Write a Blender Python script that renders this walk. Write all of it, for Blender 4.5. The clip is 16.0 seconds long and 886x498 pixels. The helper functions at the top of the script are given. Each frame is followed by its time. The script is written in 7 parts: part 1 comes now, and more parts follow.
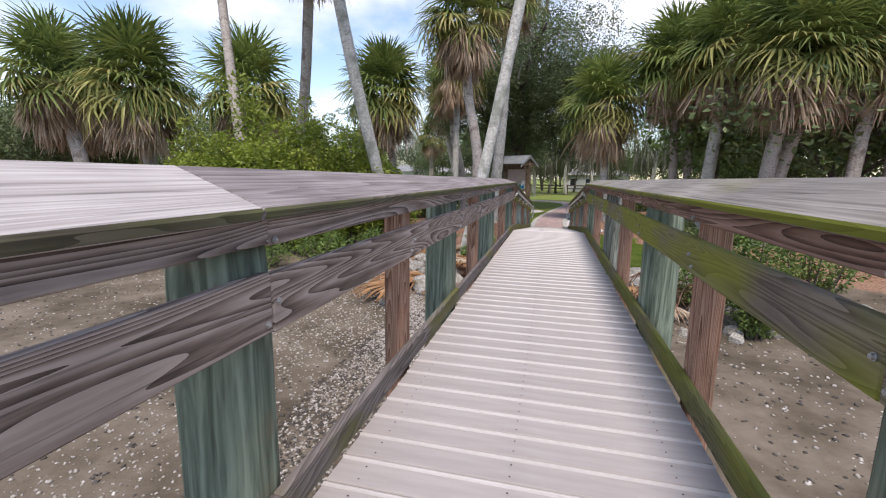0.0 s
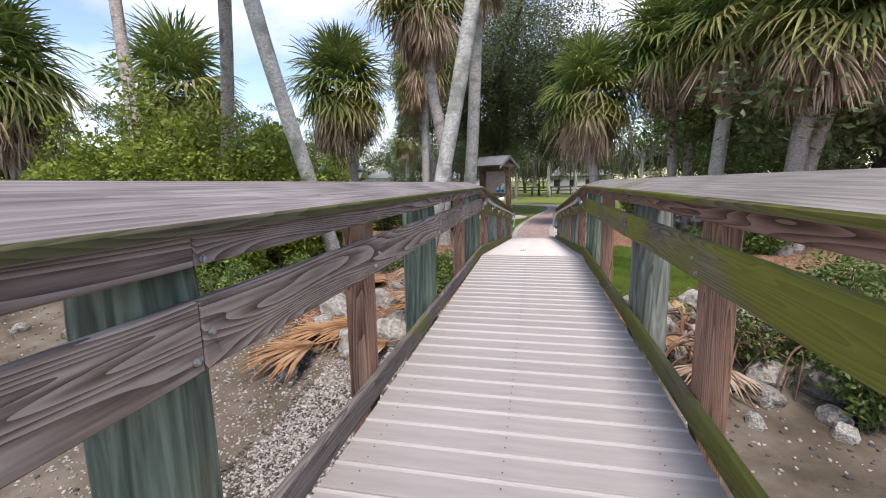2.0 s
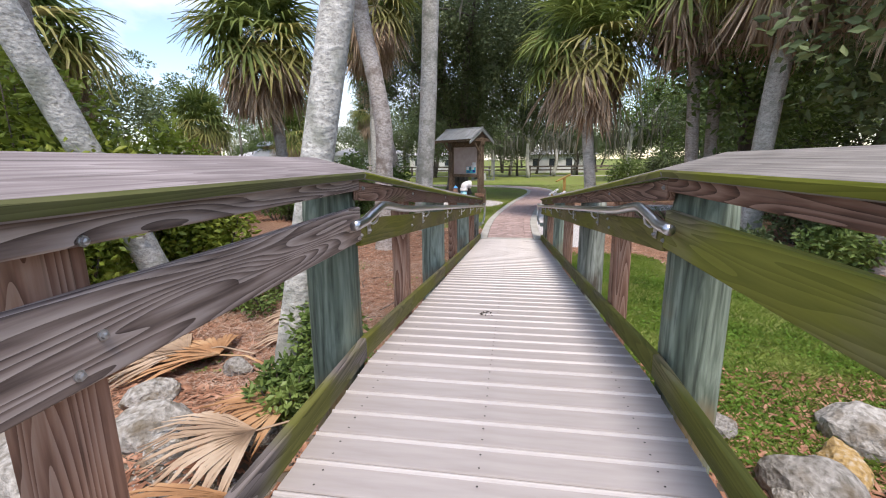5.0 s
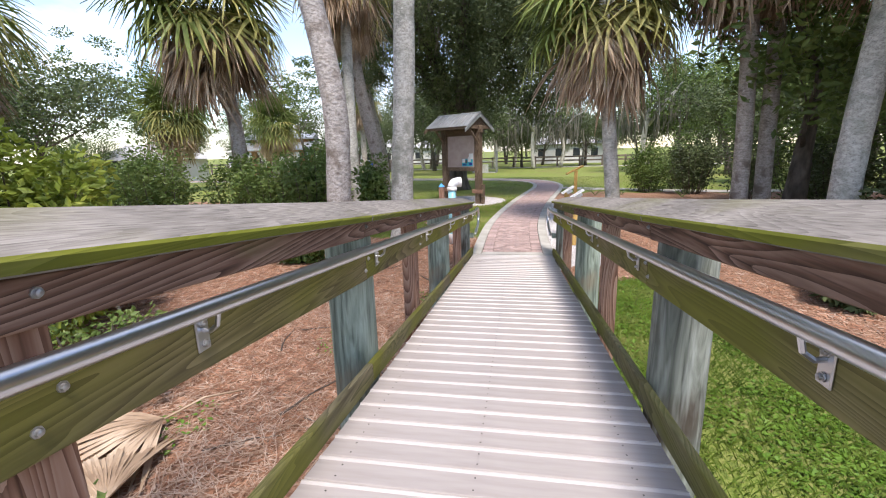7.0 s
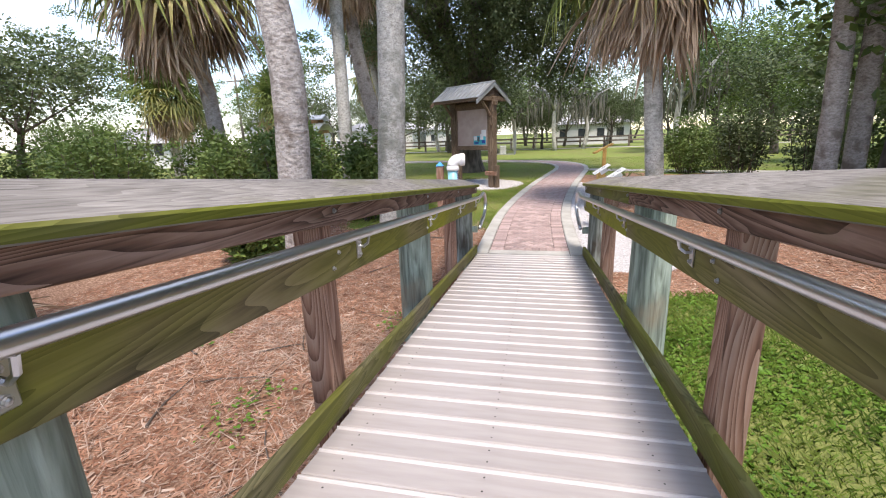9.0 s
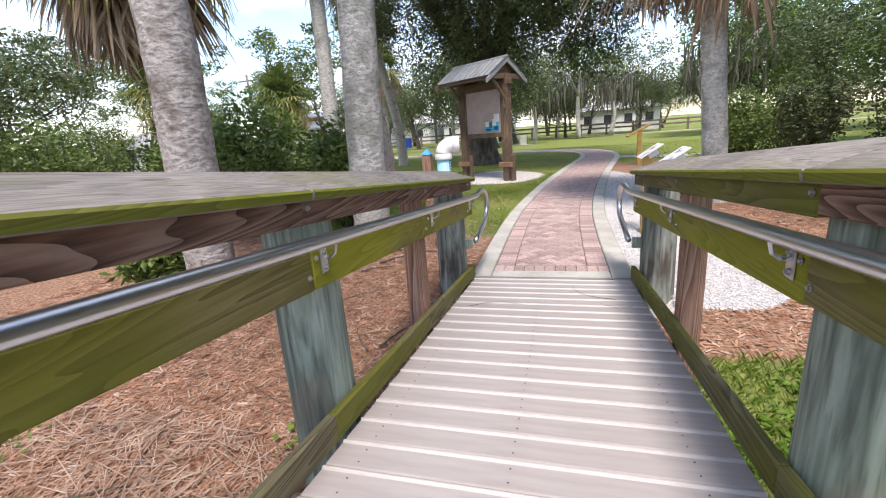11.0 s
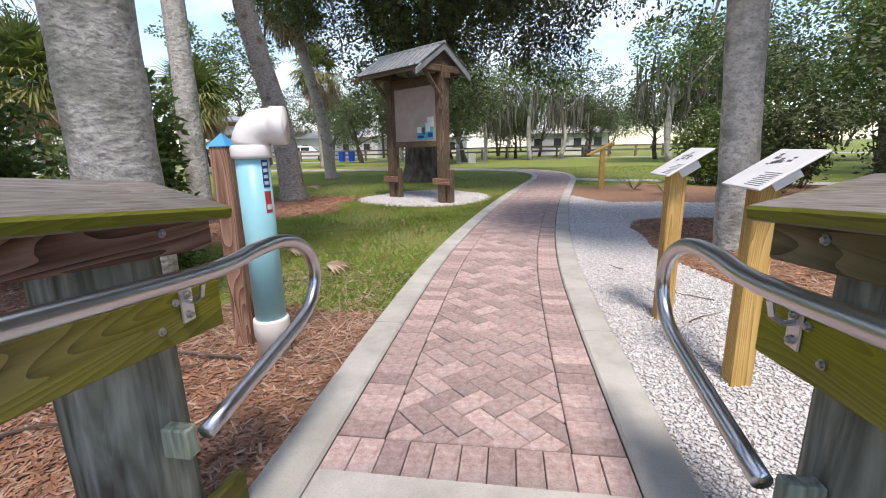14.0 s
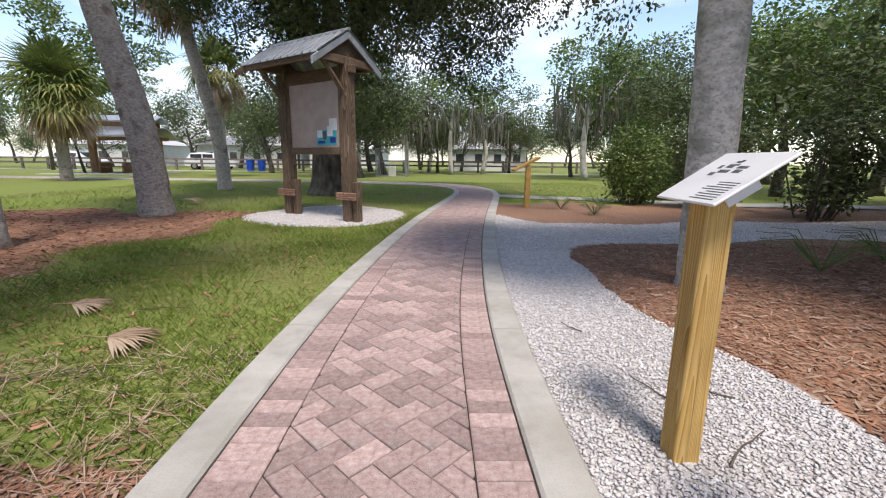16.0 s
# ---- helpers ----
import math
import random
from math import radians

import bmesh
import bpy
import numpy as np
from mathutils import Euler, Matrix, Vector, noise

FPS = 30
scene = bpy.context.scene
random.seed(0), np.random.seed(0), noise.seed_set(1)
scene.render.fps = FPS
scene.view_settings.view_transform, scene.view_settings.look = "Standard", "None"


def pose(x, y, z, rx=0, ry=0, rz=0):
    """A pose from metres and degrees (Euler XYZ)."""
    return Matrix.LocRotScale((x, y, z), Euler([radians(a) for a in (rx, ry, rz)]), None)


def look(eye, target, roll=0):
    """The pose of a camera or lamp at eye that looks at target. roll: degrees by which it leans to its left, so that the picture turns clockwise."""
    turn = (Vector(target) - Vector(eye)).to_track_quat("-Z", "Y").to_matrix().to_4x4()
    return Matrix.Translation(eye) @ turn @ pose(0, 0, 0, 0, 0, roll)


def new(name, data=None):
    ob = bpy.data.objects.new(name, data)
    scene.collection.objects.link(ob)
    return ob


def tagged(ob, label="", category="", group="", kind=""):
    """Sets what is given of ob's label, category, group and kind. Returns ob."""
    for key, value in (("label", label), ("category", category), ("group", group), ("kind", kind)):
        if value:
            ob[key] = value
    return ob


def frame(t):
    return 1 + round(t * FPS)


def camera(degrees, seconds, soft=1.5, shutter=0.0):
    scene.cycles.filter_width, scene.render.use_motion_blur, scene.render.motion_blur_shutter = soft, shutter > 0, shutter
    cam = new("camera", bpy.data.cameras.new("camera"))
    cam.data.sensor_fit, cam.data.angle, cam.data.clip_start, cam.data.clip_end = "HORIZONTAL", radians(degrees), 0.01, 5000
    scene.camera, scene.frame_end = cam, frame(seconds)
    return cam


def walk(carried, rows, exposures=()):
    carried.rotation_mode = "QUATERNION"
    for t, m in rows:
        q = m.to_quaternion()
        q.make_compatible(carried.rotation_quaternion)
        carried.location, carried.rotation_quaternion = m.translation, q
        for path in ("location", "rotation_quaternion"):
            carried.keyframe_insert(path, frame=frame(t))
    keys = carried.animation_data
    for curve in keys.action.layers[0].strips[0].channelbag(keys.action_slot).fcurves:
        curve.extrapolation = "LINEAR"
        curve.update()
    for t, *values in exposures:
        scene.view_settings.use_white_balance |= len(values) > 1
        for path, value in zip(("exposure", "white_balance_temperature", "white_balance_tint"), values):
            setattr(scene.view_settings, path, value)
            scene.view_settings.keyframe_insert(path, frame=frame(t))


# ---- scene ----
EXPOSURE = 0.68
cam = camera(91.7, 16.0, 1.1)
PATH = [
    (0, (0.037, 1.276, 1.109), (-0.44, 3.189, 0.776), 0.8),
    (0.5, (0.062, 1.988, 1.108), (-0.410, 3.901, 0.775), 0.0),
    (1, (0.064, 2.699, 1.098), (-0.388, 4.619, 0.772), -0.9),
    (1.5, (0.062, 3.385, 1.098), (-0.370, 5.311, 0.775), -1.2),
    (2, (0.048, 4.103, 1.095), (-0.369, 6.034, 0.785), -1.1),
    (2.5, (0.044, 4.820, 1.094), (-0.358, 6.757, 0.803), -0.9),
    (3, (0.054, 5.504, 1.099), (-0.345, 7.441, 0.801), -1.3),
    (3.5, (0.060, 6.190, 1.086), (-0.328, 8.124, 0.755), -1.6),
    (4, (0.054, 6.916, 1.071), (-0.31, 8.847, 0.697), -1.5),
    (4.5, (0.043, 7.639, 1.066), (-0.296, 9.571, 0.675), -1.3),
    (5, (0.037, 8.378, 1.06), (-0.278, 10.311, 0.653), -0.7),
    (5.2, (0.035, 8.640, 1.058), (-0.272, 10.575, 0.648), -0.7),
    (7.3, (0.093, 11.390, 1.005), (-0.257, 13.309, 0.563), -1.8),
    (7.5, (0.087, 11.616, 0.976), (-0.277, 13.533, 0.537), -1.8),
    (8, (0.079, 12.10, 0.895), (-0.332, 14.006, 0.445), -1.8),
    (8.5, (0.094, 12.496, 0.842), (-0.318, 14.390, 0.355), -1.7),
    (11, (0.112, 14.83, 0.559), (-0.42, 16.686, 0.034), -4.4),
    (11.5, (0.1, 15.299, 0.516), (-0.439, 17.15, -0.017), -4.0),
    (12, (0.124, 15.78, 0.478), (-0.325, 17.67, 0.004), -2.6),
    (12.5, (0.127, 16.255, 0.431), (-0.236, 18.166, -0.034), -1.4),
    (13, (0.119, 16.758, 0.36), (-0.233, 18.673, -0.096), -1.0),
    (13.5, (0.104, 17.249, 0.307), (-0.221, 19.169, -0.151), -0.7),
    (14, (0.121, 17.773, 0.267), (-0.189, 19.695, -0.192), -1.3),
    (14.5, (0.129, 18.211, 0.238), (-0.117, 20.14, -0.228), -1.2),
    (15, (0.137, 18.618, 0.201), (-0.076, 20.553, -0.256), -0.8),
    (15.5, (0.153, 18.963, 0.174), (0.035, 20.908, -0.275), -0.1),
    (16, (0.208, 19.262, 0.193), (0.249, 21.221, -0.208), 0.6),
]
walk(cam, [(t, look(eye, target, roll)) for t, eye, target, roll in PATH], [(0.0, EXPOSURE + 0.08, 7000, 16), (5.0, EXPOSURE + 0.28, 7000, 16), (8.0, EXPOSURE + 0.66, 7000, 16), (12.5, EXPOSURE + 0.50, 7000, 16), (16.0, EXPOSURE + 0.22, 7000, 16)])

# ---- sky and sun ----
SUN = Vector((0.13, -0.48, 1.0)).normalized()
world = bpy.data.worlds.new("sky")
scene.world = world
world.use_nodes = True
wn, wl = world.node_tree.nodes, world.node_tree.links
wn.clear()
sky = wn.new("ShaderNodeTexSky")
sky.sky_type = "NISHITA"
sky.sun_disc = False
sky.sun_elevation = math.asin(SUN.z)
sky.sun_rotation = math.atan2(SUN.x, SUN.y)
sky.air_density, sky.dust_density, sky.ozone_density = 1.0, 0.2, 2.0
tc = wn.new("ShaderNodeTexCoord")
mp = wn.new("ShaderNodeMapping")
mp.inputs["Scale"].default_value = (1.0, 1.0, 2.2)
mp.inputs["Location"].default_value = (0.35, 0.1, 0.6)
cl = wn.new("ShaderNodeTexNoise")
cl.inputs["Scale"].default_value = 2.0
cl.inputs["Detail"].default_value = 7
cl.inputs["Roughness"].default_value = 0.55
cr = wn.new("ShaderNodeValToRGB")
cr.color_ramp.elements[0].position = 0.46
cr.color_ramp.elements[1].position = 0.70
mixc = wn.new("ShaderNodeMix")
mixc.data_type = "RGBA"
mixc.inputs["B"].default_value = (5.4, 5.7, 6.3, 1)
bg = wn.new("ShaderNodeBackground")
bg.inputs["Strength"].default_value = 0.15
wo = wn.new("ShaderNodeOutputWorld")
wl.new(tc.outputs["Generated"], mp.inputs["Vector"])
wl.new(mp.outputs["Vector"], cl.inputs["Vector"])
wl.new(cl.outputs["Fac"], cr.inputs["Fac"])
wl.new(cr.outputs["Color"], mixc.inputs["Factor"])
wl.new(sky.outputs["Color"], mixc.inputs["A"])
wl.new(mixc.outputs["Result"], bg.inputs["Color"])
wl.new(bg.outputs["Background"], wo.inputs["Surface"])
sun = new("sun", bpy.data.lights.new("sun", "SUN"))
sun.data.energy, sun.data.angle, sun.data.color = 2.3, radians(14), (1.0, 0.955, 0.89)
sun.matrix_world = look(SUN * 40, (0, 0, 0))

# ---- materials ----


def mat(name, cols, scale=4.0, stretch=(1, 1, 1), rough=0.8, bump=0.3, detail=6, metal=0.0, coat2=None, fine=None, distort=0.0, spots=None, rand=0.0, coords="Object", transl=0.0, bump_dist=0.01, gloss=0.3):
    """A node material: a colour ramp over stretched noise, a second larger patch colour, fine grain, spots and bump."""
    m = bpy.data.materials.new(name)
    m.use_nodes = True
    n, l = m.node_tree.nodes, m.node_tree.links
    p = n["Principled BSDF"]
    p.inputs["Roughness"].default_value = rough
    p.inputs["Metallic"].default_value = metal
    p.inputs["Specular IOR Level"].default_value = gloss
    t = n.new("ShaderNodeTexCoord")
    q = n.new("ShaderNodeMapping")
    q.inputs["Scale"].default_value = stretch
    l.new(t.outputs[coords], q.inputs["Vector"])
    a = n.new("ShaderNodeTexNoise")
    a.inputs["Scale"].default_value = scale
    a.inputs["Detail"].default_value = detail
    a.inputs["Distortion"].default_value = distort
    l.new(q.outputs["Vector"], a.inputs["Vector"])
    r = n.new("ShaderNodeValToRGB")
    e = r.color_ramp.elements
    while len(e) < len(cols):
        e.new(0.5)
    for i, c in enumerate(cols):
        e[i].position = 0.28 + 0.44 * i / max(1, len(cols) - 1)
        e[i].color = (*c, 1)
    l.new(a.outputs["Fac"], r.inputs["Fac"])
    out = r.outputs["Color"]

    def blend(fac, col, now):
        x = n.new("ShaderNodeMix")
        x.data_type = "RGBA"
        l.new(fac, x.inputs["Factor"])
        l.new(now, x.inputs["A"])
        x.inputs["B"].default_value = (*col, 1)
        return x.outputs["Result"]

    def ramp(src, lo, hi):
        x = n.new("ShaderNodeMapRange")
        x.inputs["From Min"].default_value = lo
        x.inputs["From Max"].default_value = hi
        l.new(src, x.inputs["Value"])
        return x.outputs["Result"]

    def nz(sc, det=4, vec=None):
        x = n.new("ShaderNodeTexNoise")
        x.inputs["Scale"].default_value = sc
        x.inputs["Detail"].default_value = det
        l.new(vec or t.outputs[coords], x.inputs["Vector"])
        return x.outputs["Fac"]

    if coat2:
        col, sc, lo, hi = coat2
        out = blend(ramp(nz(sc), lo, hi), col, out)
    if spots:
        col, sc, lo, hi = spots
        out = blend(ramp(nz(sc, 2), lo, hi), col, out)
    if fine:
        col, sc, amount = fine
        f = ramp(nz(sc, 2, q.outputs["Vector"]), 0.5, 0.75)
        g = n.new("ShaderNodeMath")
        g.operation = "MULTIPLY"
        g.inputs[1].default_value = amount
        l.new(f, g.inputs[0])
        out = blend(g.outputs["Value"], col, out)
    if rand:
        o = n.new("ShaderNodeObjectInfo")
        h = n.new("ShaderNodeHueSaturation")
        v = n.new("ShaderNodeMapRange")
        v.inputs["To Min"].default_value, v.inputs["To Max"].default_value = 1 - rand, 1 + rand
        l.new(o.outputs["Random"], v.inputs["Value"])
        l.new(v.outputs["Result"], h.inputs["Value"])
        l.new(out, h.inputs["Color"])
        out = h.outputs["Color"]
    l.new(out, p.inputs["Base Color"])
    if bump:
        b = n.new("ShaderNodeBump")
        b.inputs["Strength"].default_value = bump
        b.inputs["Distance"].default_value = bump_dist
        l.new(a.outputs["Fac"], b.inputs["Height"])
        l.new(b.outputs["Normal"], p.inputs["Normal"])
    if transl:
        tr = n.new("ShaderNodeBsdfTranslucent")
        l.new(out, tr.inputs["Color"])
        ms = n.new("ShaderNodeMixShader")
        ms.inputs["Fac"].default_value = transl
        l.new(p.outputs["BSDF"], ms.inputs[1])
        l.new(tr.outputs["BSDF"], ms.inputs[2])
        l.new(ms.outputs["Shader"], n["Material Output"].inputs["Surface"])
    return m


def wood(name, cols, axis="y", moss=None, moss_at=(0.45, 0.62), ring=1.0, rough=0.85, rand=0.1, fig=0.55):
    """Sawn timber: flat-sawn figure from a warped wave, fibre noise along the axis, and moss."""
    m = bpy.data.materials.new(name)
    m.use_nodes = True
    n, l = m.node_tree.nodes, m.node_tree.links
    p = n["Principled BSDF"]
    p.inputs["Roughness"].default_value = rough
    p.inputs["Specular IOR Level"].default_value = 0.25
    t = n.new("ShaderNodeTexCoord")
    o = n.new("ShaderNodeObjectInfo")
    sh = n.new("ShaderNodeVectorMath")
    sh.operation = "SCALE"
    sh.inputs[0].default_value = (3.1, 7.7, 5.3)
    l.new(o.outputs["Random"], sh.inputs["Scale"])
    ad = n.new("ShaderNodeVectorMath")
    l.new(t.outputs["Object"], ad.inputs[0])
    l.new(sh.outputs["Vector"], ad.inputs[1])
    st = {"x": (0.07, 1, 1), "y": (1, 0.07 if fig > 0.3 else 0.022, 1), "z": (1, 1, 0.07)}[axis]
    q = n.new("ShaderNodeMapping")
    q.inputs["Scale"].default_value = st
    l.new(ad.outputs["Vector"], q.inputs["Vector"])
    a = n.new("ShaderNodeTexNoise")
    a.inputs["Scale"].default_value = 7.0 * ring
    a.inputs["Detail"].default_value = 1.0
    a.inputs["Distortion"].default_value = 0.35
    l.new(q.outputs["Vector"], a.inputs["Vector"])
    k = n.new("ShaderNodeMath")
    k.operation = "MULTIPLY"
    k.inputs[1].default_value = 24.0
    l.new(a.outputs["Fac"], k.inputs[0])
    w = n.new("ShaderNodeMath")
    w.operation = "FRACT"
    l.new(k.outputs["Value"], w.inputs[0])
    f = n.new("ShaderNodeTexNoise")
    f.inputs["Scale"].default_value = 90
    f.inputs["Detail"].default_value = 4
    l.new(q.outputs["Vector"], f.inputs["Vector"])
    s = n.new("ShaderNodeMath")
    s.operation = "MULTIPLY_ADD"
    s.inputs[1].default_value = fig
    l.new(w.outputs["Value"], s.inputs[0])
    g = n.new("ShaderNodeMath")
    g.operation = "MULTIPLY"
    g.inputs[1].default_value = 1.1 - fig
    l.new(f.outputs["Fac"], g.inputs[0])
    l.new(g.outputs["Value"], s.inputs[2])
    r = n.new("ShaderNodeValToRGB")
    e = r.color_ramp.elements
    while len(e) < len(cols):
        e.new(0.5)
    for i, c in enumerate(cols):
        e[i].position = 0.18 + 0.6 * i / (len(cols) - 1)
        e[i].color = (*c, 1)
    l.new(s.outputs["Value"], r.inputs["Fac"])
    out = r.outputs["Color"]
    # bleached and dirty patches
    pt = n.new("ShaderNodeTexNoise")
    pt.inputs["Scale"].default_value = 1.6
    pt.inputs["Detail"].default_value = 5
    l.new(ad.outputs["Vector"], pt.inputs["Vector"])
    h = n.new("ShaderNodeHueSaturation")
    v = n.new("ShaderNodeMapRange")
    v.inputs["From Min"].default_value, v.inputs["From Max"].default_value = 0.3, 0.7
    v.inputs["To Min"].default_value, v.inputs["To Max"].default_value = 0.75, 1.25
    l.new(pt.outputs["Fac"], v.inputs["Value"])
    l.new(v.outputs["Result"], h.inputs["Value"])
    l.new(out, h.inputs["Color"])
    out = h.outputs["Color"]
    # drying checks along the grain
    ck = n.new("ShaderNodeMapping")
    ck.inputs["Scale"].default_value = tuple(0.02 if q_ < 1 else 1 for q_ in st)
    l.new(ad.outputs["Vector"], ck.inputs["Vector"])
    cn = n.new("ShaderNodeTexNoise")
    cn.inputs["Scale"].default_value = 75
    cn.inputs["Detail"].default_value = 3
    l.new(ck.outputs["Vector"], cn.inputs["Vector"])
    cm = n.new("ShaderNodeMapRange")
    cm.inputs["From Min"].default_value, cm.inputs["From Max"].default_value = 0.28, 0.40
    cm.inputs["To Min"].default_value, cm.inputs["To Max"].default_value = 0.5, 1.0
    l.new(cn.outputs["Fac"], cm.inputs["Value"])
    hk = n.new("ShaderNodeHueSaturation")
    l.new(cm.outputs["Result"], hk.inputs["Value"])
    l.new(out, hk.inputs["Color"])
    out = hk.outputs["Color"]
    if moss:
        mn = n.new("ShaderNodeTexNoise")
        mn.inputs["Scale"].default_value = 2.2
        mn.inputs["Detail"].default_value = 7
        mm = n.new("ShaderNodeMapping")
        mm.inputs["Scale"].default_value = (1, 0.45, 1.5)
        l.new(ad.outputs["Vector"], mm.inputs["Vector"])
        l.new(mm.outputs["Vector"], mn.inputs["Vector"])
        mr = n.new("ShaderNodeMapRange")
        mr.inputs["From Min"].default_value, mr.inputs["From Max"].default_value = moss_at
        mr.inputs["To Max"].default_value = 0.92
        l.new(mn.outputs["Fac"], mr.inputs["Value"])
        mc = n.new("ShaderNodeMix")
        mc.data_type = "RGBA"
        mv = n.new("ShaderNodeMix")
        mv.data_type = "RGBA"
        l.new(s.outputs["Value"], mv.inputs["Factor"])
        mv.inputs["A"].default_value = (moss[0] * 0.55, moss[1] * 0.55, moss[2] * 0.55, 1)
        mv.inputs["B"].default_value = (*moss, 1)
        l.new(mr.outputs["Result"], mc.inputs["Factor"])
        l.new(out, mc.inputs["A"])
        l.new(mv.outputs["Result"], mc.inputs["B"])
        out = mc.outputs["Result"]
    l.new(out, p.inputs["Base Color"])
    b = n.new("ShaderNodeBump")
    b.inputs["Strength"].default_value = 0.45 if fig > 0.3 else 0.25
    b.inputs["Distance"].default_value = 0.004
    l.new(s.outputs["Value"], b.inputs["Height"])
    l.new(b.outputs["Normal"], p.inputs["Normal"])
    return m


GREYB = [(0.055, 0.038, 0.03), (0.215, 0.16, 0.134), (0.40, 0.325, 0.285)]
M_CAP = wood("weathered_cap_wood", [(0.085, 0.07, 0.07), (0.185, 0.158, 0.158), (0.29, 0.26, 0.26)], moss=(0.13, 0.14, 0.06), moss_at=(0.66, 0.85), fig=0.22)
# paler copy of the cap wood, with the sky's reflection put into its colour
M_CAPP = wood("cap_wood_sky_sheen", [(0.17, 0.15, 0.145), (0.34, 0.31, 0.30), (0.50, 0.47, 0.46)], moss=(0.13, 0.14, 0.06), moss_at=(0.70, 0.9), fig=0.22)
M_CAPM = wood("mossy_cap_wood", [(0.085, 0.078, 0.07), (0.18, 0.165, 0.15), (0.27, 0.25, 0.23)], moss=(0.17, 0.17, 0.06), moss_at=(0.56, 0.80), fig=0.22)
M_EDGEM = wood("green_cap_edge", [(0.07, 0.06, 0.035), (0.14, 0.12, 0.06), (0.19, 0.17, 0.09)], moss=(0.19, 0.21, 0.02), moss_at=(0.30, 0.48))
M_EDGE = wood("greenish_cap_edge", [(0.05, 0.042, 0.03), (0.11, 0.095, 0.065), (0.16, 0.14, 0.10)], moss=(0.13, 0.15, 0.04), moss_at=(0.40, 0.62))
M_RAIL = wood("weathered_rail_wood", GREYB)
M_RAILD = wood("brown_rail_wood", [(0.045, 0.024, 0.016), (0.165, 0.09, 0.06), (0.28, 0.175, 0.13)], moss=(0.12, 0.12, 0.03), moss_at=(0.62, 0.78))
M_RAILM = wood("mossy_rail_wood", [(0.06, 0.05, 0.035), (0.15, 0.12, 0.09), (0.22, 0.18, 0.14)], moss=(0.24, 0.25, 0.03), moss_at=(0.34, 0.57))
M_RAMPM = wood("green_stained_ramp_wood", [(0.07, 0.055, 0.03), (0.15, 0.12, 0.06), (0.21, 0.17, 0.09)], moss=(0.18, 0.18, 0.025), moss_at=(0.33, 0.60))
M_RAMPE = wood("bright_mossy_ramp_wood", [(0.08, 0.07, 0.03), (0.18, 0.16, 0.06), (0.24, 0.21, 0.09)], moss=(0.29, 0.29, 0.02), moss_at=(0.30, 0.54))
M_KICK = wood("grey_kick_board_wood", [(0.06, 0.05, 0.045), (0.13, 0.11, 0.10), (0.20, 0.17, 0.16)], moss=(0.16, 0.16, 0.03), moss_at=(0.56, 0.70))
M_KICKM = wood("mossy_kick_board_wood", [(0.06, 0.05, 0.03), (0.14, 0.12, 0.07), (0.2, 0.17, 0.1)], moss=(0.18, 0.18, 0.03), moss_at=(0.38, 0.58))
M_POST = wood("reddish_post_wood", [(0.10, 0.048, 0.030), (0.27, 0.145, 0.098), (0.38, 0.24, 0.175)], axis="z")
M_PILE = mat("green_treated_piling", [(0.055, 0.068, 0.05), (0.145, 0.18, 0.135), (0.27, 0.32, 0.25)], 15, (1, 1, 0.09), 0.88, 0.7, coat2=((0.21, 0.15, 0.075), 1.5, 0.50, 0.64), fine=((0.05, 0.06, 0.05), 60, 0.6), distort=1.8, rand=0.12)
M_PILEG = mat("grey_lichen_piling", [(0.055, 0.06, 0.05), (0.17, 0.185, 0.155), (0.33, 0.35, 0.31)], 13, (1, 1, 0.11), 0.9, 0.7, coat2=((0.08, 0.065, 0.05), 2.0, 0.5, 0.66), fine=((0.44, 0.47, 0.43), 26, 0.55), distort=2.0, rand=0.12)
M_PILEL = mat("pale_green_piling", [(0.085, 0.10, 0.08), (0.23, 0.275, 0.225), (0.38, 0.44, 0.375)], 14, (1, 1, 0.08), 0.9, 0.7, coat2=((0.24, 0.20, 0.14), 1.6, 0.55, 0.68), fine=((0.07, 0.075, 0.06), 55, 0.6), distort=1.8, rand=0.12)
M_DECK = mat("grey_composite_deck", [(0.31, 0.28, 0.27), (0.35, 0.32, 0.31), (0.385, 0.355, 0.345)], 3, (1, 8, 1), 0.5, 0.05, coat2=((0.27, 0.235, 0.215), 0.9, 0.55, 0.75), rand=0.035, gloss=0.35)
# deck colour lightened: the skylight caught by the rounded ridge is painted in
M_BEAD = mat("deck_ridge_sky_glint", [(0.43, 0.40, 0.39), (0.50, 0.47, 0.46)], 6, rough=0.4, bump=0, gloss=0.5, rand=0.04)
M_SCREW = mat("dark_screw", [(0.02, 0.02, 0.02), (0.05, 0.045, 0.04)], 40, rough=0.5, bump=0)
M_STEEL = mat("galvanised_bolt", [(0.35, 0.34, 0.33), (0.5, 0.5, 0.5)], 60, rough=0.45, metal=0.9, bump=0.05)
M_RAILTUBE = mat("brushed_aluminium_tube", [(0.52, 0.53, 0.56), (0.60, 0.61, 0.64)], 30, (1, 0.03, 1), 0.28, 0.02, metal=1.0)
M_BEAM = wood("dark_joist_wood", GREYB, rand=0.0)
M_CONC = mat("pale_concrete_kerb", [(0.33, 0.32, 0.29), (0.42, 0.41, 0.38), (0.48, 0.47, 0.44)], 6, rough=0.9, bump=0.15, fine=((0.25, 0.24, 0.22), 130, 0.4), coat2=((0.30, 0.29, 0.25), 1.1, 0.55, 0.75))
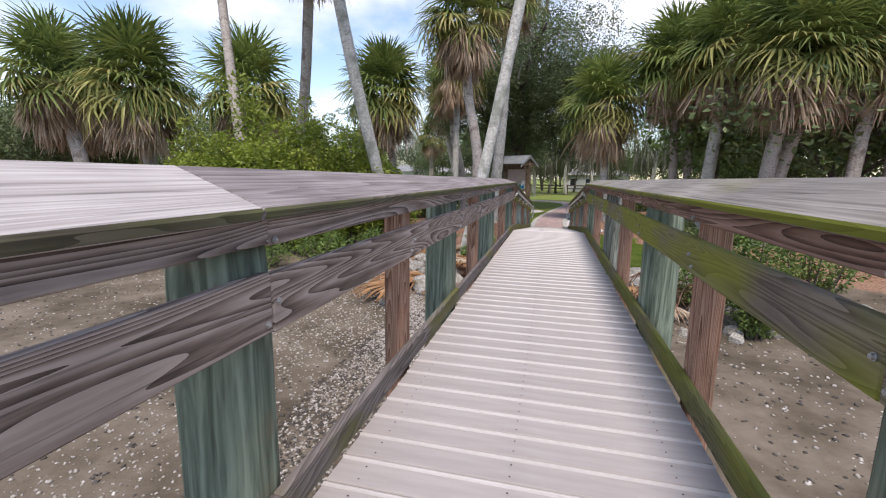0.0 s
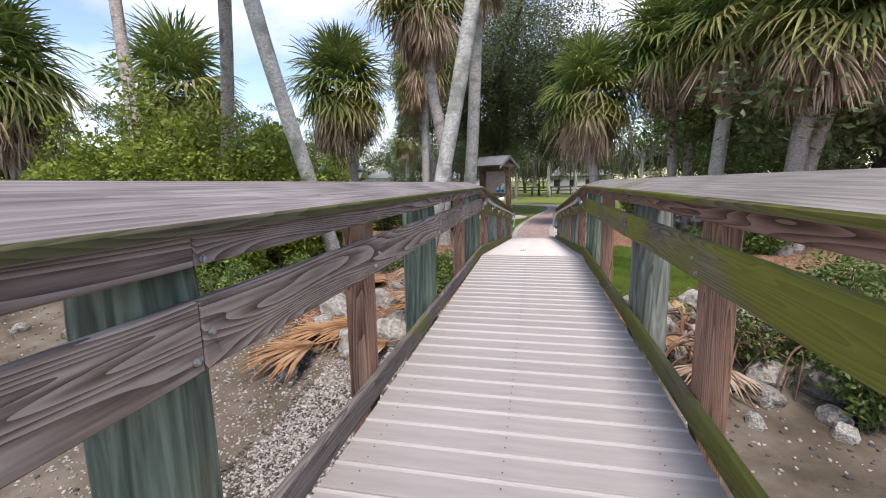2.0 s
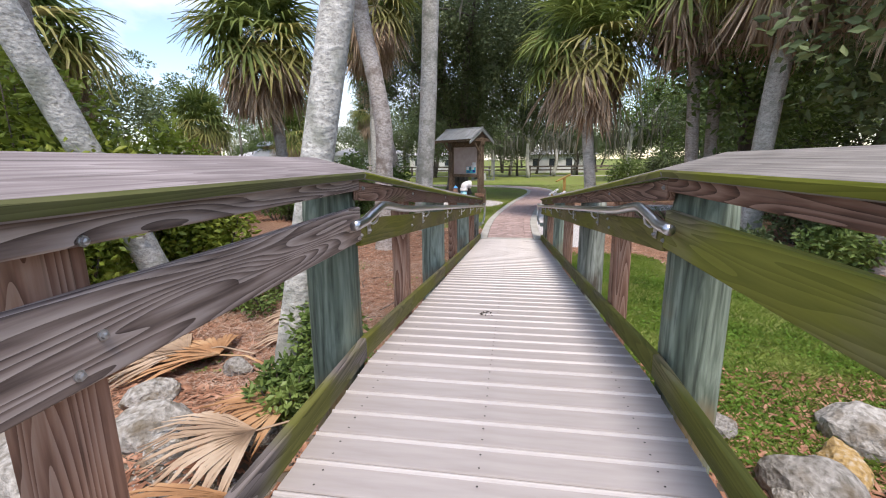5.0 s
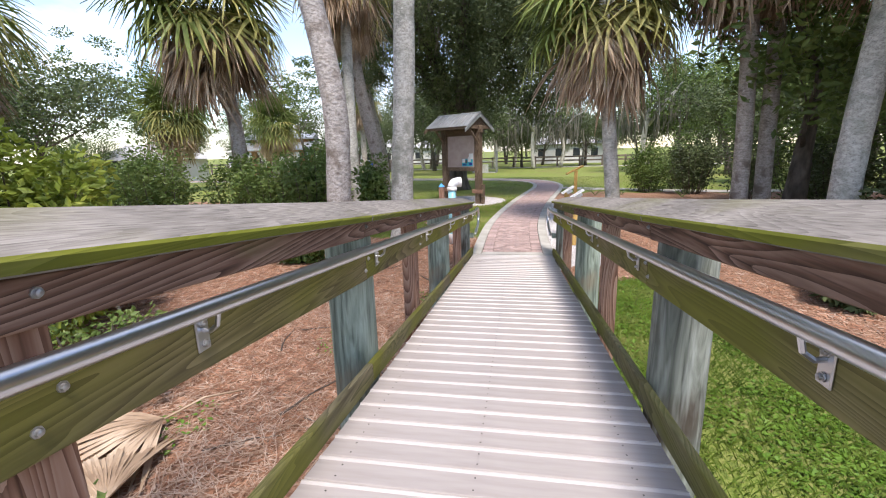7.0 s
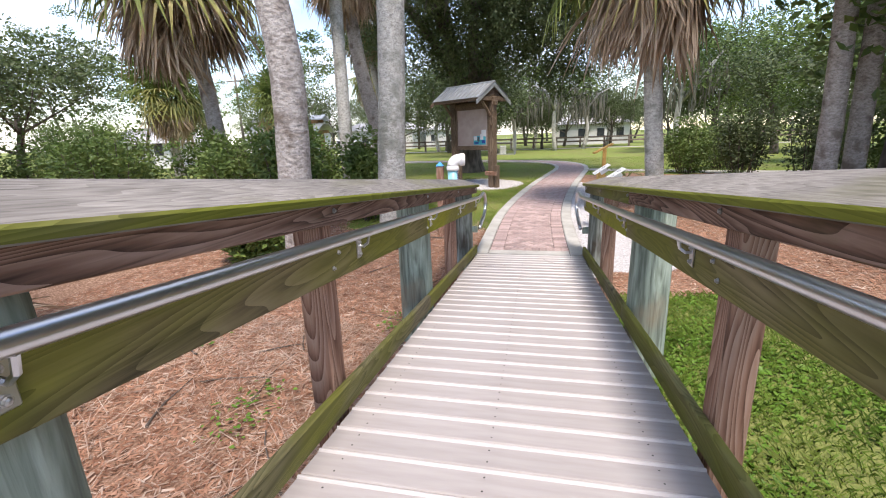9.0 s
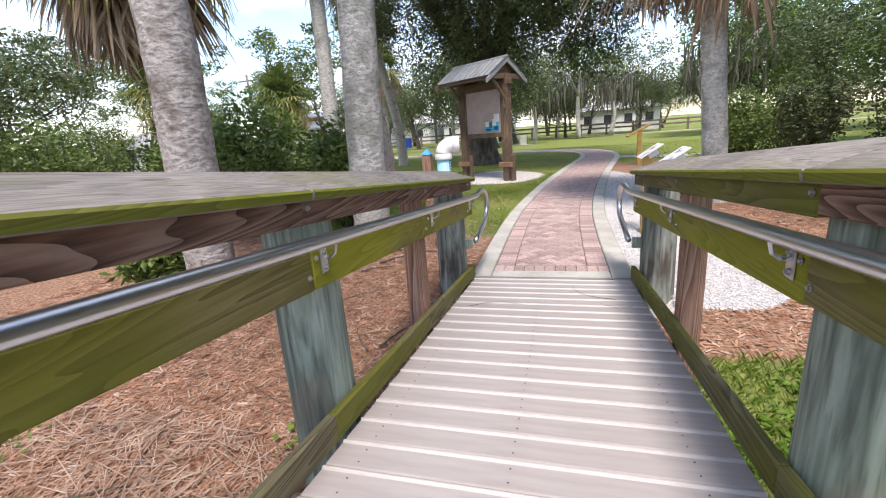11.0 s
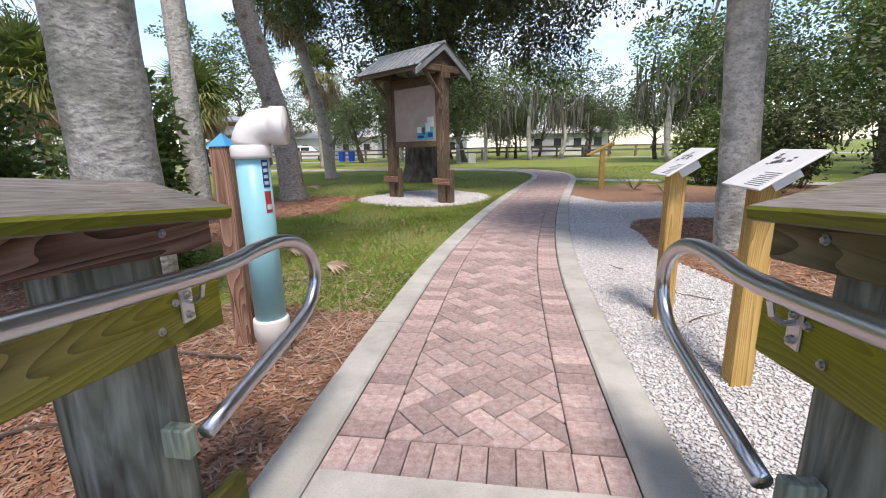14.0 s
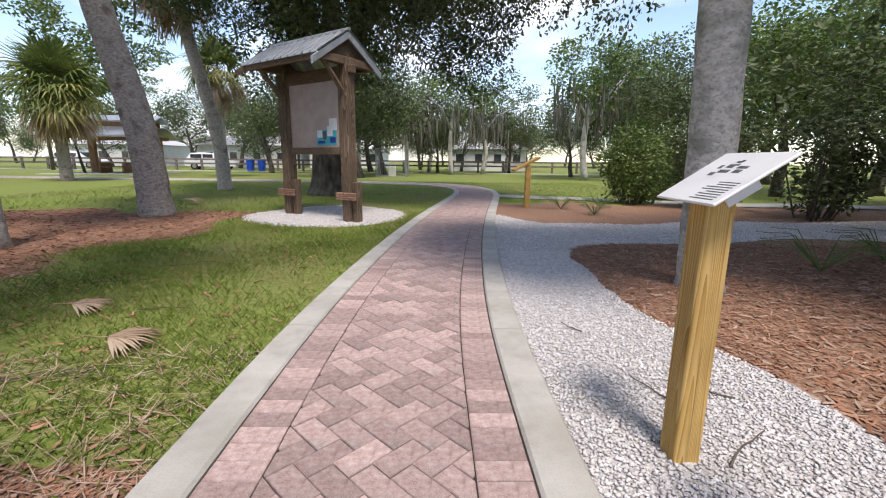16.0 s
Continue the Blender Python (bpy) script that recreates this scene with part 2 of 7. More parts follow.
M_BRICK = mat("pinkish_paver", [(0.25, 0.165, 0.152), (0.36, 0.255, 0.24), (0.45, 0.36, 0.345)], 38, rough=0.92, bump=0.5, fine=((0.50, 0.46, 0.43), 210, 0.6), rand=0.26, bump_dist=0.004, coat2=((0.25, 0.21, 0.20), 3.0, 0.5, 0.75))
M_BRICKF = mat("pinkish_paver_far", [(0.25, 0.165, 0.152), (0.36, 0.255, 0.24), (0.45, 0.36, 0.345)], 11, rough=0.92, bump=0.3, fine=((0.50, 0.46, 0.43), 150, 0.5), bump_dist=0.004, coat2=((0.25, 0.21, 0.20), 3.0, 0.5, 0.75))
M_JOINT = mat("joint_sand", [(0.02, 0.017, 0.014), (0.07, 0.055, 0.045)], 60, rough=1.0, bump=0.3)
M_TRUNK = mat("palm_trunk_bark", [(0.25, 0.22, 0.195), (0.40, 0.36, 0.33), (0.52, 0.475, 0.44)], 15, (1, 1, 1.7), 0.95, 0.7, coat2=((0.20, 0.165, 0.14), 3.5, 0.54, 0.66), fine=((0.09, 0.075, 0.065), 34, 0.6), rand=0.12, bump_dist=0.03)
M_TRUNKW = mat("lichen_palm_trunk_bark", [(0.32, 0.31, 0.285), (0.50, 0.49, 0.455), (0.64, 0.63, 0.595)], 15, (1, 1, 1.5), 0.95, 0.7, coat2=((0.27, 0.28, 0.24), 3.0, 0.5, 0.66), fine=((0.13, 0.12, 0.11), 36, 0.6), rand=0.1, bump_dist=0.03)
M_BARK = mat("oak_bark", [(0.035, 0.03, 0.026), (0.10, 0.085, 0.075), (0.18, 0.16, 0.14)], 7, (1, 1, 0.35), 0.95, 0.9, coat2=((0.15, 0.14, 0.12), 1.2, 0.5, 0.7), bump_dist=0.05)
M_FROND = mat("palm_frond_green", [(0.065, 0.10, 0.03), (0.16, 0.215, 0.055), (0.29, 0.33, 0.10)], 1.6, rough=0.5, bump=0, transl=0.25, rand=0.2)
M_FRONDY = mat("palm_frond_yellowing", [(0.17, 0.18, 0.05), (0.33, 0.32, 0.11), (0.46, 0.38, 0.20)], 1.8, rough=0.55, bump=0, transl=0.25, rand=0.2)
M_DEAD = mat("dead_palm_frond", [(0.20, 0.135, 0.09), (0.42, 0.31, 0.22), (0.60, 0.49, 0.38)], 2.2, rough=0.85, bump=0, transl=0.15, rand=0.15)
M_DRYF = mat("dry_orange_frond", [(0.20, 0.10, 0.045), (0.36, 0.20, 0.10), (0.46, 0.31, 0.18)], 3, rough=0.85, bump=0, rand=0.15)
M_LEAFD = mat("dark_oak_leaf", [(0.045, 0.066, 0.03), (0.10, 0.135, 0.056), (0.175, 0.215, 0.095)], 1.1, rough=0.5, bump=0, transl=0.2, rand=0.15)
M_LEAFM = mat("mid_green_leaf", [(0.055, 0.095, 0.026), (0.125, 0.19, 0.05), (0.21, 0.275, 0.08)], 1.3, rough=0.45, bump=0, transl=0.25, rand=0.15)
M_LEAFB = mat("bright_mangrove_leaf", [(0.09, 0.13, 0.02), (0.21, 0.27, 0.04), (0.33, 0.37, 0.07)], 1.7, rough=0.42, bump=0, transl=0.3, rand=0.1)
M_PINE = mat("pine_needles", [(0.04, 0.065, 0.017), (0.09, 0.14, 0.032), (0.15, 0.20, 0.055)], 0.7, rough=0.6, bump=0, transl=0.2, rand=0.1)
M_MOSSH = mat("hanging_grey_moss", [(0.10, 0.10, 0.075), (0.18, 0.175, 0.14), (0.25, 0.24, 0.20)], 2, rough=0.95, bump=0, transl=0.15)
M_ROCK = mat("limestone_boulder", [(0.13, 0.12, 0.10), (0.30, 0.285, 0.26), (0.45, 0.43, 0.40)], 7, rough=0.95, bump=0.9, detail=9, coat2=((0.17, 0.14, 0.10), 2.0, 0.5, 0.7), rand=0.2, bump_dist=0.03)
M_ROCKO = mat("ochre_stained_boulder", [(0.20, 0.13, 0.06), (0.40, 0.27, 0.11), (0.48, 0.42, 0.34)], 6, rough=0.95, bump=0.9, bump_dist=0.03)
M_SHELL = mat("oyster_shell_and_pebble", [(0.16, 0.14, 0.12), (0.34, 0.31, 0.28), (0.60, 0.57, 0.53)], 23, rough=0.8, bump=0.2)
M_DARKP = mat("dark_wet_pebble", [(0.04, 0.035, 0.03), (0.10, 0.09, 0.08)], 12, rough=0.8, bump=0.2)
M_CHALK = mat("white_crushed_shell", [(0.40, 0.385, 0.385), (0.60, 0.585, 0.585), (0.76, 0.745, 0.745)], 30, rough=0.85, bump=0.2)
M_CHIP = mat("wood_mulch_chip", [(0.12, 0.052, 0.03), (0.32, 0.16, 0.10), (0.50, 0.30, 0.205)], 9, rough=0.95, bump=0.2)
M_CHIPP = mat("pale_mulch_chip", [(0.24, 0.16, 0.115), (0.40, 0.285, 0.22), (0.52, 0.41, 0.33)], 9, rough=0.95, bump=0.2)
M_GRASS = mat("lawn_grass_blade", [(0.085, 0.15, 0.022), (0.18, 0.265, 0.045), (0.30, 0.335, 0.10)], 1.2, rough=0.6, bump=0, transl=0.25)
M_WEED = mat("bright_groundcover_leaf", [(0.06, 0.12, 0.015), (0.11, 0.22, 0.025), (0.17, 0.28, 0.05)], 3, rough=0.5, bump=0, transl=0.25)
M_SIGNP = wood("yellow_treated_pine", [(0.30, 0.165, 0.045), (0.46, 0.29, 0.09), (0.56, 0.38, 0.15)], axis="z")
M_SIGN = mat("white_sign_plate", [(0.62, 0.63, 0.65), (0.70, 0.71, 0.72)], 8, rough=0.35, bump=0)
M_INK = mat("dark_print", [(0.05, 0.055, 0.06), (0.12, 0.13, 0.14)], 20, rough=0.5, bump=0)
M_BLUEP = mat("pale_blue_pipe", [(0.25, 0.56, 0.63), (0.33, 0.65, 0.71)], 4, rough=0.35, bump=0, coat2=((0.40, 0.62, 0.62), 5, 0.6, 0.75))
M_WHITEP = mat("white_plastic_fitting", [(0.72, 0.70, 0.67), (0.80, 0.78, 0.76)], 5, rough=0.3, bump=0)
M_NAVY = mat("navy_label", [(0.01, 0.03, 0.20), (0.015, 0.05, 0.28)], 9, rough=0.4, bump=0)
M_REDL = mat("red_label", [(0.45, 0.04, 0.04), (0.55, 0.07, 0.06)], 9, rough=0.4, bump=0)
M_SKYCAP = mat("blue_plastic_cap", [(0.05, 0.28, 0.62), (0.08, 0.36, 0.70)], 8, rough=0.3, bump=0)
M_KPOST = wood("dark_kiosk_timber", [(0.04, 0.026, 0.016), (0.11, 0.075, 0.05), (0.19, 0.14, 0.10)], axis="z")
M_KBEAM = wood("dark_kiosk_beam", [(0.04, 0.026, 0.016), (0.11, 0.075, 0.05), (0.19, 0.14, 0.10)], axis="x")
M_TIN = mat("galvanised_roof_sheet", [(0.34, 0.36, 0.38), (0.48, 0.50, 0.52)], 3, rough=0.4, metal=0.6, bump=0.05)
M_PANEL = mat("faded_notice_panel", [(0.36, 0.28, 0.26), (0.44, 0.36, 0.33)], 5, rough=0.25, bump=0)
M_TEAL = mat("teal_poster", [(0.02, 0.28, 0.36), (0.05, 0.45, 0.55)], 14, rough=0.4, bump=0)
M_FENCE = wood("grey_fence_wood", [(0.08, 0.06, 0.05), (0.17, 0.13, 0.11), (0.24, 0.20, 0.17)], axis="x")
M_ROAD = mat("grey_path_surface", [(0.34, 0.33, 0.31), (0.44, 0.43, 0.40)], 2, rough=0.95, bump=0.1)
M_WALLW = mat("white_house_wall", [(0.58, 0.58, 0.58), (0.68, 0.68, 0.68)], 1, rough=0.8, bump=0)
M_ROOF = mat("pale_house_roof", [(0.40, 0.40, 0.41), (0.52, 0.52, 0.53)], 1.5, rough=0.7, bump=0.1)
M_GLASS = mat("dark_window_glass", [(0.02, 0.025, 0.03), (0.05, 0.06, 0.07)], 2, rough=0.08, bump=0, gloss=0.5)
M_CARW = mat("white_car_paint", [(0.62, 0.63, 0.65), (0.70, 0.71, 0.72)], 2, rough=0.2, bump=0)
M_TYRE = mat("black_tyre_rubber", [(0.015, 0.015, 0.015), (0.03, 0.03, 0.03)], 9, rough=0.8, bump=0)
M_BIN = mat("blue_plastic_bin", [(0.01, 0.06, 0.38), (0.02, 0.10, 0.50)], 4, rough=0.4, bump=0)
M_MESHW = mat("galvanised_cage_wire", [(0.22, 0.23, 0.24), (0.32, 0.33, 0.34)], 9, rough=0.5, metal=0.5, bump=0)
M_GAZ = wood("orange_pavilion_timber", [(0.18, 0.09, 0.04), (0.32, 0.18, 0.09), (0.42, 0.26, 0.15)], axis="z")
M_POLE = mat("grey_utility_pole", [(0.12, 0.10, 0.09), (0.20, 0.18, 0.16)], 3, (1, 1, 0.2), rough=0.9)
M_ROOT = mat("mangrove_root", [(0.12, 0.065, 0.045), (0.22, 0.13, 0.09), (0.32, 0.21, 0.15)], 9, (1, 1, 1), 0.85, 0.3)
M_TWIG = mat("grey_brown_twig", [(0.07, 0.055, 0.045), (0.16, 0.13, 0.11)], 9, rough=0.9, bump=0.2)


def ground_material():
    """Sand, mulch, lawn and crushed shell, mixed by the four ground masks with ragged edges."""
    m = bpy.data.materials.new("ground_cover")
    m.use_nodes = True
    n, l = m.node_tree.nodes, m.node_tree.links
    p = n["Principled BSDF"]
    p.inputs["Roughness"].default_value = 0.97
    p.inputs["Specular IOR Level"].default_value = 0.15
    t = n.new("ShaderNodeTexCoord")

    def noise_ramp(scale, cols, detail=8, lo=0.3, hi=0.7):
        a = n.new("ShaderNodeTexNoise")
        a.inputs["Scale"].default_value = scale
        a.inputs["Detail"].default_value = detail
        a.inputs["Roughness"].default_value = 0.62
        l.new(t.outputs["Object"], a.inputs["Vector"])
        r = n.new("ShaderNodeValToRGB")
        e = r.color_ramp.elements
        while len(e) < len(cols):
            e.new(0.5)
        for i, c in enumerate(cols):
            e[i].position = lo + (hi - lo) * i / (len(cols) - 1)
            e[i].color = (*c, 1)
        l.new(a.outputs["Fac"], r.inputs["Fac"])
        return a.outputs["Fac"], r.outputs["Color"]

    fs, sand = noise_ramp(1.3, [(0.065, 0.052, 0.036), (0.135, 0.11, 0.084), (0.215, 0.18, 0.145)])
    fm, mulch = noise_ramp(34, [(0.09, 0.048, 0.03), (0.26, 0.15, 0.10), (0.46, 0.32, 0.24)])
    fg, lawn = noise_ramp(26, [(0.075, 0.115, 0.024), (0.165, 0.225, 0.046), (0.28, 0.28, 0.10)])
    fc, chalk = noise_ramp(70, [(0.20, 0.185, 0.175), (0.50, 0.48, 0.48), (0.74, 0.72, 0.72)])
    fp, patch = noise_ramp(0.55, [(0.0, 0.0, 0.0), (1, 1, 1)], 6, 0.42, 0.66)
    out = sand

    def over(name, col, now):
        at = n.new("ShaderNodeAttribute")
        at.attribute_name = name
        e = n.new("ShaderNodeTexNoise")
        e.inputs["Scale"].default_value = 7
        e.inputs["Detail"].default_value = 6
        l.new(t.outputs["Object"], e.inputs["Vector"])
        s = n.new("ShaderNodeMath")
        s.operation = "ADD"
        l.new(at.outputs["Fac"], s.inputs[0])
        l.new(e.outputs["Fac"], s.inputs[1])
        r = n.new("ShaderNodeMapRange")
        r.inputs["From Min"].default_value, r.inputs["From Max"].default_value = 0.9, 1.12
        l.new(s.outputs["Value"], r.inputs["Value"])
        x = n.new("ShaderNodeMix")
        x.data_type = "RGBA"
        l.new(r.outputs["Result"], x.inputs["Factor"])
        l.new(now, x.inputs["A"])
        l.new(col, x.inputs["B"])
        return x.outputs["Result"]

    out = over("mulch", mulch, out)
    # bare brownish thatch inside the lawn
    th = n.new("ShaderNodeMix")
    th.data_type = "RGBA"
    hm = n.new("ShaderNodeMath")
    hm.operation = "MULTIPLY"
    hm.inputs[1].default_value = 0.5
    l.new(patch, hm.inputs[0])
    l.new(hm.outputs["Value"], th.inputs["Factor"])
    l.new(lawn, th.inputs["A"])
    th.inputs["B"].default_value = (0.19, 0.15, 0.085, 1)
    out = over("lawn", th.outputs["Result"], out)
    out = over("chalk", chalk, out)
    l.new(out, p.inputs["Base Color"])
    b = n.new("ShaderNodeBump")
    b.inputs["Strength"].default_value = 0.7
    b.inputs["Distance"].default_value = 0.02
    l.new(fm, b.inputs["Height"])
    l.new(b.outputs["Normal"], p.inputs["Normal"])
    return m


# ---- helpers for meshes ----


def mesh(name, verts, faces, mats, idx=None, smooth=False):
    me = bpy.data.meshes.new(name)
    me.from_pydata([tuple(v) for v in verts], [], [tuple(f) for f in faces])
    for m in mats if isinstance(mats, (list, tuple)) else [mats]:
        me.materials.append(m)
    if idx is not None:
        me.polygons.foreach_set("material_index", np.asarray(idx, dtype=np.int32))
    if smooth:
        me.polygons.foreach_set("use_smooth", [True] * len(me.polygons))
    me.update()
    return me


def thing(name, at, label, category, group="", kind=""):
    ob = new(name)
    ob.empty_display_size = 0.1
    ob.location = at
    return tagged(ob, label, category, group, kind)


def world_at(ob):
    v = Vector(ob.location)
    while ob.parent:
        ob = ob.parent
        v += Vector(ob.location)
    return v


def part(name, geo, material, parent, label="", smooth=False, at=None):
    """geo: verts and faces in world metres, or a mesh used as it is at the place given."""
    base = world_at(parent) if parent else Vector((0, 0, 0))
    if isinstance(geo, bpy.types.Mesh):
        ob = new(name, geo)
        ob.location = Vector(at or (0, 0, 0)) - base
    else:
        v, f = geo
        v = np.asarray(v, dtype=float)
        c = Vector(at) if at else Vector(((v.min(0) + v.max(0)) / 2).tolist())
        ob = new(name, mesh(name, v - np.array(c), f, material, smooth=smooth))
        ob.location = c - base
    if parent:
        ob.parent = parent
    if label:
        ob["label"] = label
    return ob


def cbox(lo, hi, ch=0.006):
    """A box with chamfered edges: verts, faces."""
    lo, hi = np.array(lo, float), np.array(hi, float)
    ch = min(ch, 0.45 * float((hi - lo).min()))
    v, f, key = [], [], {}
    for sx in (0, 1):
        for sy in (0, 1):
            for sz in (0, 1):
                s = (sx, sy, sz)
                for ax in range(3):
                    c = [(hi[k] if s[k] else lo[k]) - (0 if k == ax else (ch if s[k] else -ch)) for k in range(3)]
                    key[s, ax] = len(v)
                    v.append(c)

    def quad(ids):
        p = [np.array(v[i]) for i in ids]
        nrm = np.cross(p[1] - p[0], p[2] - p[0])
        mid = sum(p) / len(p) - (lo + hi) / 2
        f.append(tuple(ids) if nrm @ mid > 0 else tuple(ids)[::-1])
    for ax in range(3):
        a, b = [k for k in range(3) if k != ax]
        for s0 in (0, 1):
            ids = []
            for x, y in ((0, 0), (1, 0), (1, 1), (0, 1)):
                s = [0, 0, 0]
                s[ax], s[a], s[b] = s0, x, y
                ids.append(key[tuple(s), ax])
            quad(ids)
        for x in (0, 1):
            for y in (0, 1):
                s0, s1 = [0, 0, 0], [0, 0, 0]
                s0[a] = s1[a] = x
                s0[b] = s1[b] = y
                s1[ax] = 1
                quad([key[tuple(s0), a], key[tuple(s0), b], key[tuple(s1), b], key[tuple(s1), a]])
    for s in [(x, y, z) for x in (0, 1) for y in (0, 1) for z in (0, 1)]:
        quad([key[s, 0], key[s, 1], key[s, 2]])
    return np.array(v), f


def turn(v, deg, about=(0, 0, 0), axis="Z"):
    r = np.array(Matrix.Rotation(radians(deg), 3, axis))
    return (np.asarray(v) - np.array(about)) @ r.T + np.array(about)


def tube(points, radii, sides=8, cap=True):
    """A round tube along a path, with a radius for each point."""
    pts = [Vector(p) for p in points]
    v, f = [], []
    ref = Vector((0.31, 0.87, 0.39)).normalized()
    for i, p in enumerate(pts):
        d = (pts[min(i + 1, len(pts) - 1)] - pts[max(i - 1, 0)]).normalized()
        a = d.cross(ref)
        if a.length < 0.05:
            a = d.cross(Vector((1, 0, 0)))
        a.normalize()
        b = d.cross(a)
        for k in range(sides):
            w = 2 * math.pi * k / sides
            v.append(p + (a * math.cos(w) + b * math.sin(w)) * radii[i])
    for i in range(len(pts) - 1):
        for k in range(sides):
            k2 = (k + 1) % sides
            f.append((i * sides + k, i * sides + k2, (i + 1) * sides + k2, (i + 1) * sides + k))
    if cap:
        f.append(tuple(range(sides))[::-1])
        f.append(tuple((len(pts) - 1) * sides + k for k in range(sides)))
    return np.array([tuple(p) for p in v]), f


def join(list_of_geo):
    vs, fs, n = [], [], 0
    for v, f in list_of_geo:
        vs.append(np.asarray(v, float))
        fs += [tuple(i + n for i in q) for q in f]
        n += len(v)
    return np.concatenate(vs), fs


def spline(points, n):
    """Catmull-Rom through the points, n steps a piece."""
    p = [np.array(q, float) for q in points]
    p = [2 * p[0] - p[1]] + p + [2 * p[-1] - p[-2]]
    out = []
    for i in range(1, len(p) - 2):
        for s in np.linspace(0, 1, n, endpoint=False):
            a, b, c, d = p[i - 1], p[i], p[i + 1], p[i + 2]
            out.append(0.5 * (2 * b + (c - a) * s + (2 * a - 5 * b + 4 * c - d) * s * s + (3 * b - a - 3 * c + d) * s ** 3))
    out.append(p[-2])
    return out


# ---- the lie of the land ----
RAMP, END, DROP = 10.45, 18.84, 0.865
PATHZ = -DROP


def deck_z(y):
    return 0.0 if y < RAMP else -DROP * (y - RAMP) / (END - RAMP)


def step(a, b, x):
    t = np.clip((x - a) / (b - a), 0, 1)
    return t * t * (3 - 2 * t)


# the middle line of the brick path
MID = np.array(spline([(0, 18.84), (-0.01, 20.5), (0.02, 22.0), (0.14, 23.6), (0.36, 25.6), (0.72, 28.2), (1.18, 31.0), (1.6, 33.8), (1.62, 36.2), (0.9, 38.4), (-0.8, 39.9), (-4.5, 41.0), (-12, 42.0), (-32, 44.0)], 14))
ARC = np.concatenate([[0], np.cumsum(np.linalg.norm(np.diff(MID, axis=0), axis=1))])


def on_path(u, v):
    """Metres along the path and to its right: x, y."""
    x, y = np.interp(u, ARC, MID[:, 0]), np.interp(u, ARC, MID[:, 1])
    e = 0.15
    dx, dy = np.interp(u + e, ARC, MID[:, 0]) - np.interp(u - e, ARC, MID[:, 0]), np.interp(u + e, ARC, MID[:, 1]) - np.interp(u - e, ARC, MID[:, 1])
    k = np.hypot(dx, dy) + 1e-9
    return x + v * dy / k, y - v * dx / k


def path_mid_x(y):
    return np.interp(y, MID[:150, 1], MID[:150, 0])


def ground_z(x, y):
    x, y = np.asarray(x, float), np.asarray(y, float)
    shore = 10.2 + 0.5 * np.sin(x * 0.55) - 0.02 * np.abs(x)
    up = step(shore - 2.6, shore + 1.6, y)
    z = -1.36 + 0.40 * up
    z = z + 0.055 * step(17.0, 19.3, y)
    z = z + 0.025 * np.sin(x * 1.7 + y * 0.6) * np.sin(y * 1.3 - x * 0.4) * (1 - step(30, 40, y))
    near = np.exp(-((x - path_mid_x(y)) / 1.1) ** 2) * step(18.3, 19.0, y)
    z = z * (1 - near) + (PATHZ - 0.035) * near
    under = (np.abs(x) < 1.0) & (y > 14) & (y < 18.9)
    z = np.where(under, np.minimum(z, np.interp(y, [10, RAMP, END, 20], [0, 0, -DROP, -DROP]) - 0.20), z)
    return z


def masks(x, y):
    """The shares of mulch, lawn and crushed shell at a place."""
    wob = 0.35 * np.sin(x * 2.1 + y * 0.7) + 0.25 * np.sin(y * 2.7 - x * 1.3)
    shore = 10.2 + 0.5 * np.sin(x * 0.55)
    mulch = step(shore + 0.7, shore + 1.7, y + 0.6 * wob)
    left = step(20.3, 21.0, y + 0.4 * wob) * step(-3.9, -3.4, x + 0.7 * wob) * (x < path_mid_x(y))
    left = np.maximum(left, step(28.0, 28.8, y + wob) * (x < path_mid_x(y)))
    out = np.interp(y, [11.0, 13.0, 14.5, 16.0, 18.0], [5.6, 5.0, 3.6, 2.6, 2.4])
    right = step(10.7, 11.4, y + 0.3 * wob) * (1 - step(17.5, 17.9, y + 0.2 * wob)) * step(0.5, 0.8, x) * (1 - step(out - 0.3, out + 0.3, x + 0.8 * wob))
    right = np.maximum(right, step(30.5, 31.2, y + wob) * (x >= path_mid_x(y)))
    lawn = np.maximum(left, right)
    edge = np.interp(y, [18.0, 18.6, 19.2, 21, 23, 24, 25, 27, 28.6], [1.2, 1.7, 1.95, 2.0, 1.75, 1.8, 2.2, 2.1, 1.2])
    ch = step(18.2, 18.5, y + 0.12 * wob) * (1 - step(28.2, 28.8, y)) * (x > path_mid_x(y)) * (1 - step(edge - 0.1, edge + 0.15, x + 0.25 * wob))
    strip = (x > 0.5) * (1 - step(9, 10, x)) * step(24.5, 24.9, y + 0.3 * wob - 0.12 * x) * (1 - step(26.4, 26.8, y + 0.3 * wob - 0.12 * x))
    ring = 1 - step(1.45, 1.7, np.hypot((x + 1.95) / 1.0, (y - 28.0) / 1.05))
    chalk = np.maximum(np.maximum(ch, strip), ring)
    lawn = lawn * (1 - chalk)
    return mulch, lawn, chalk


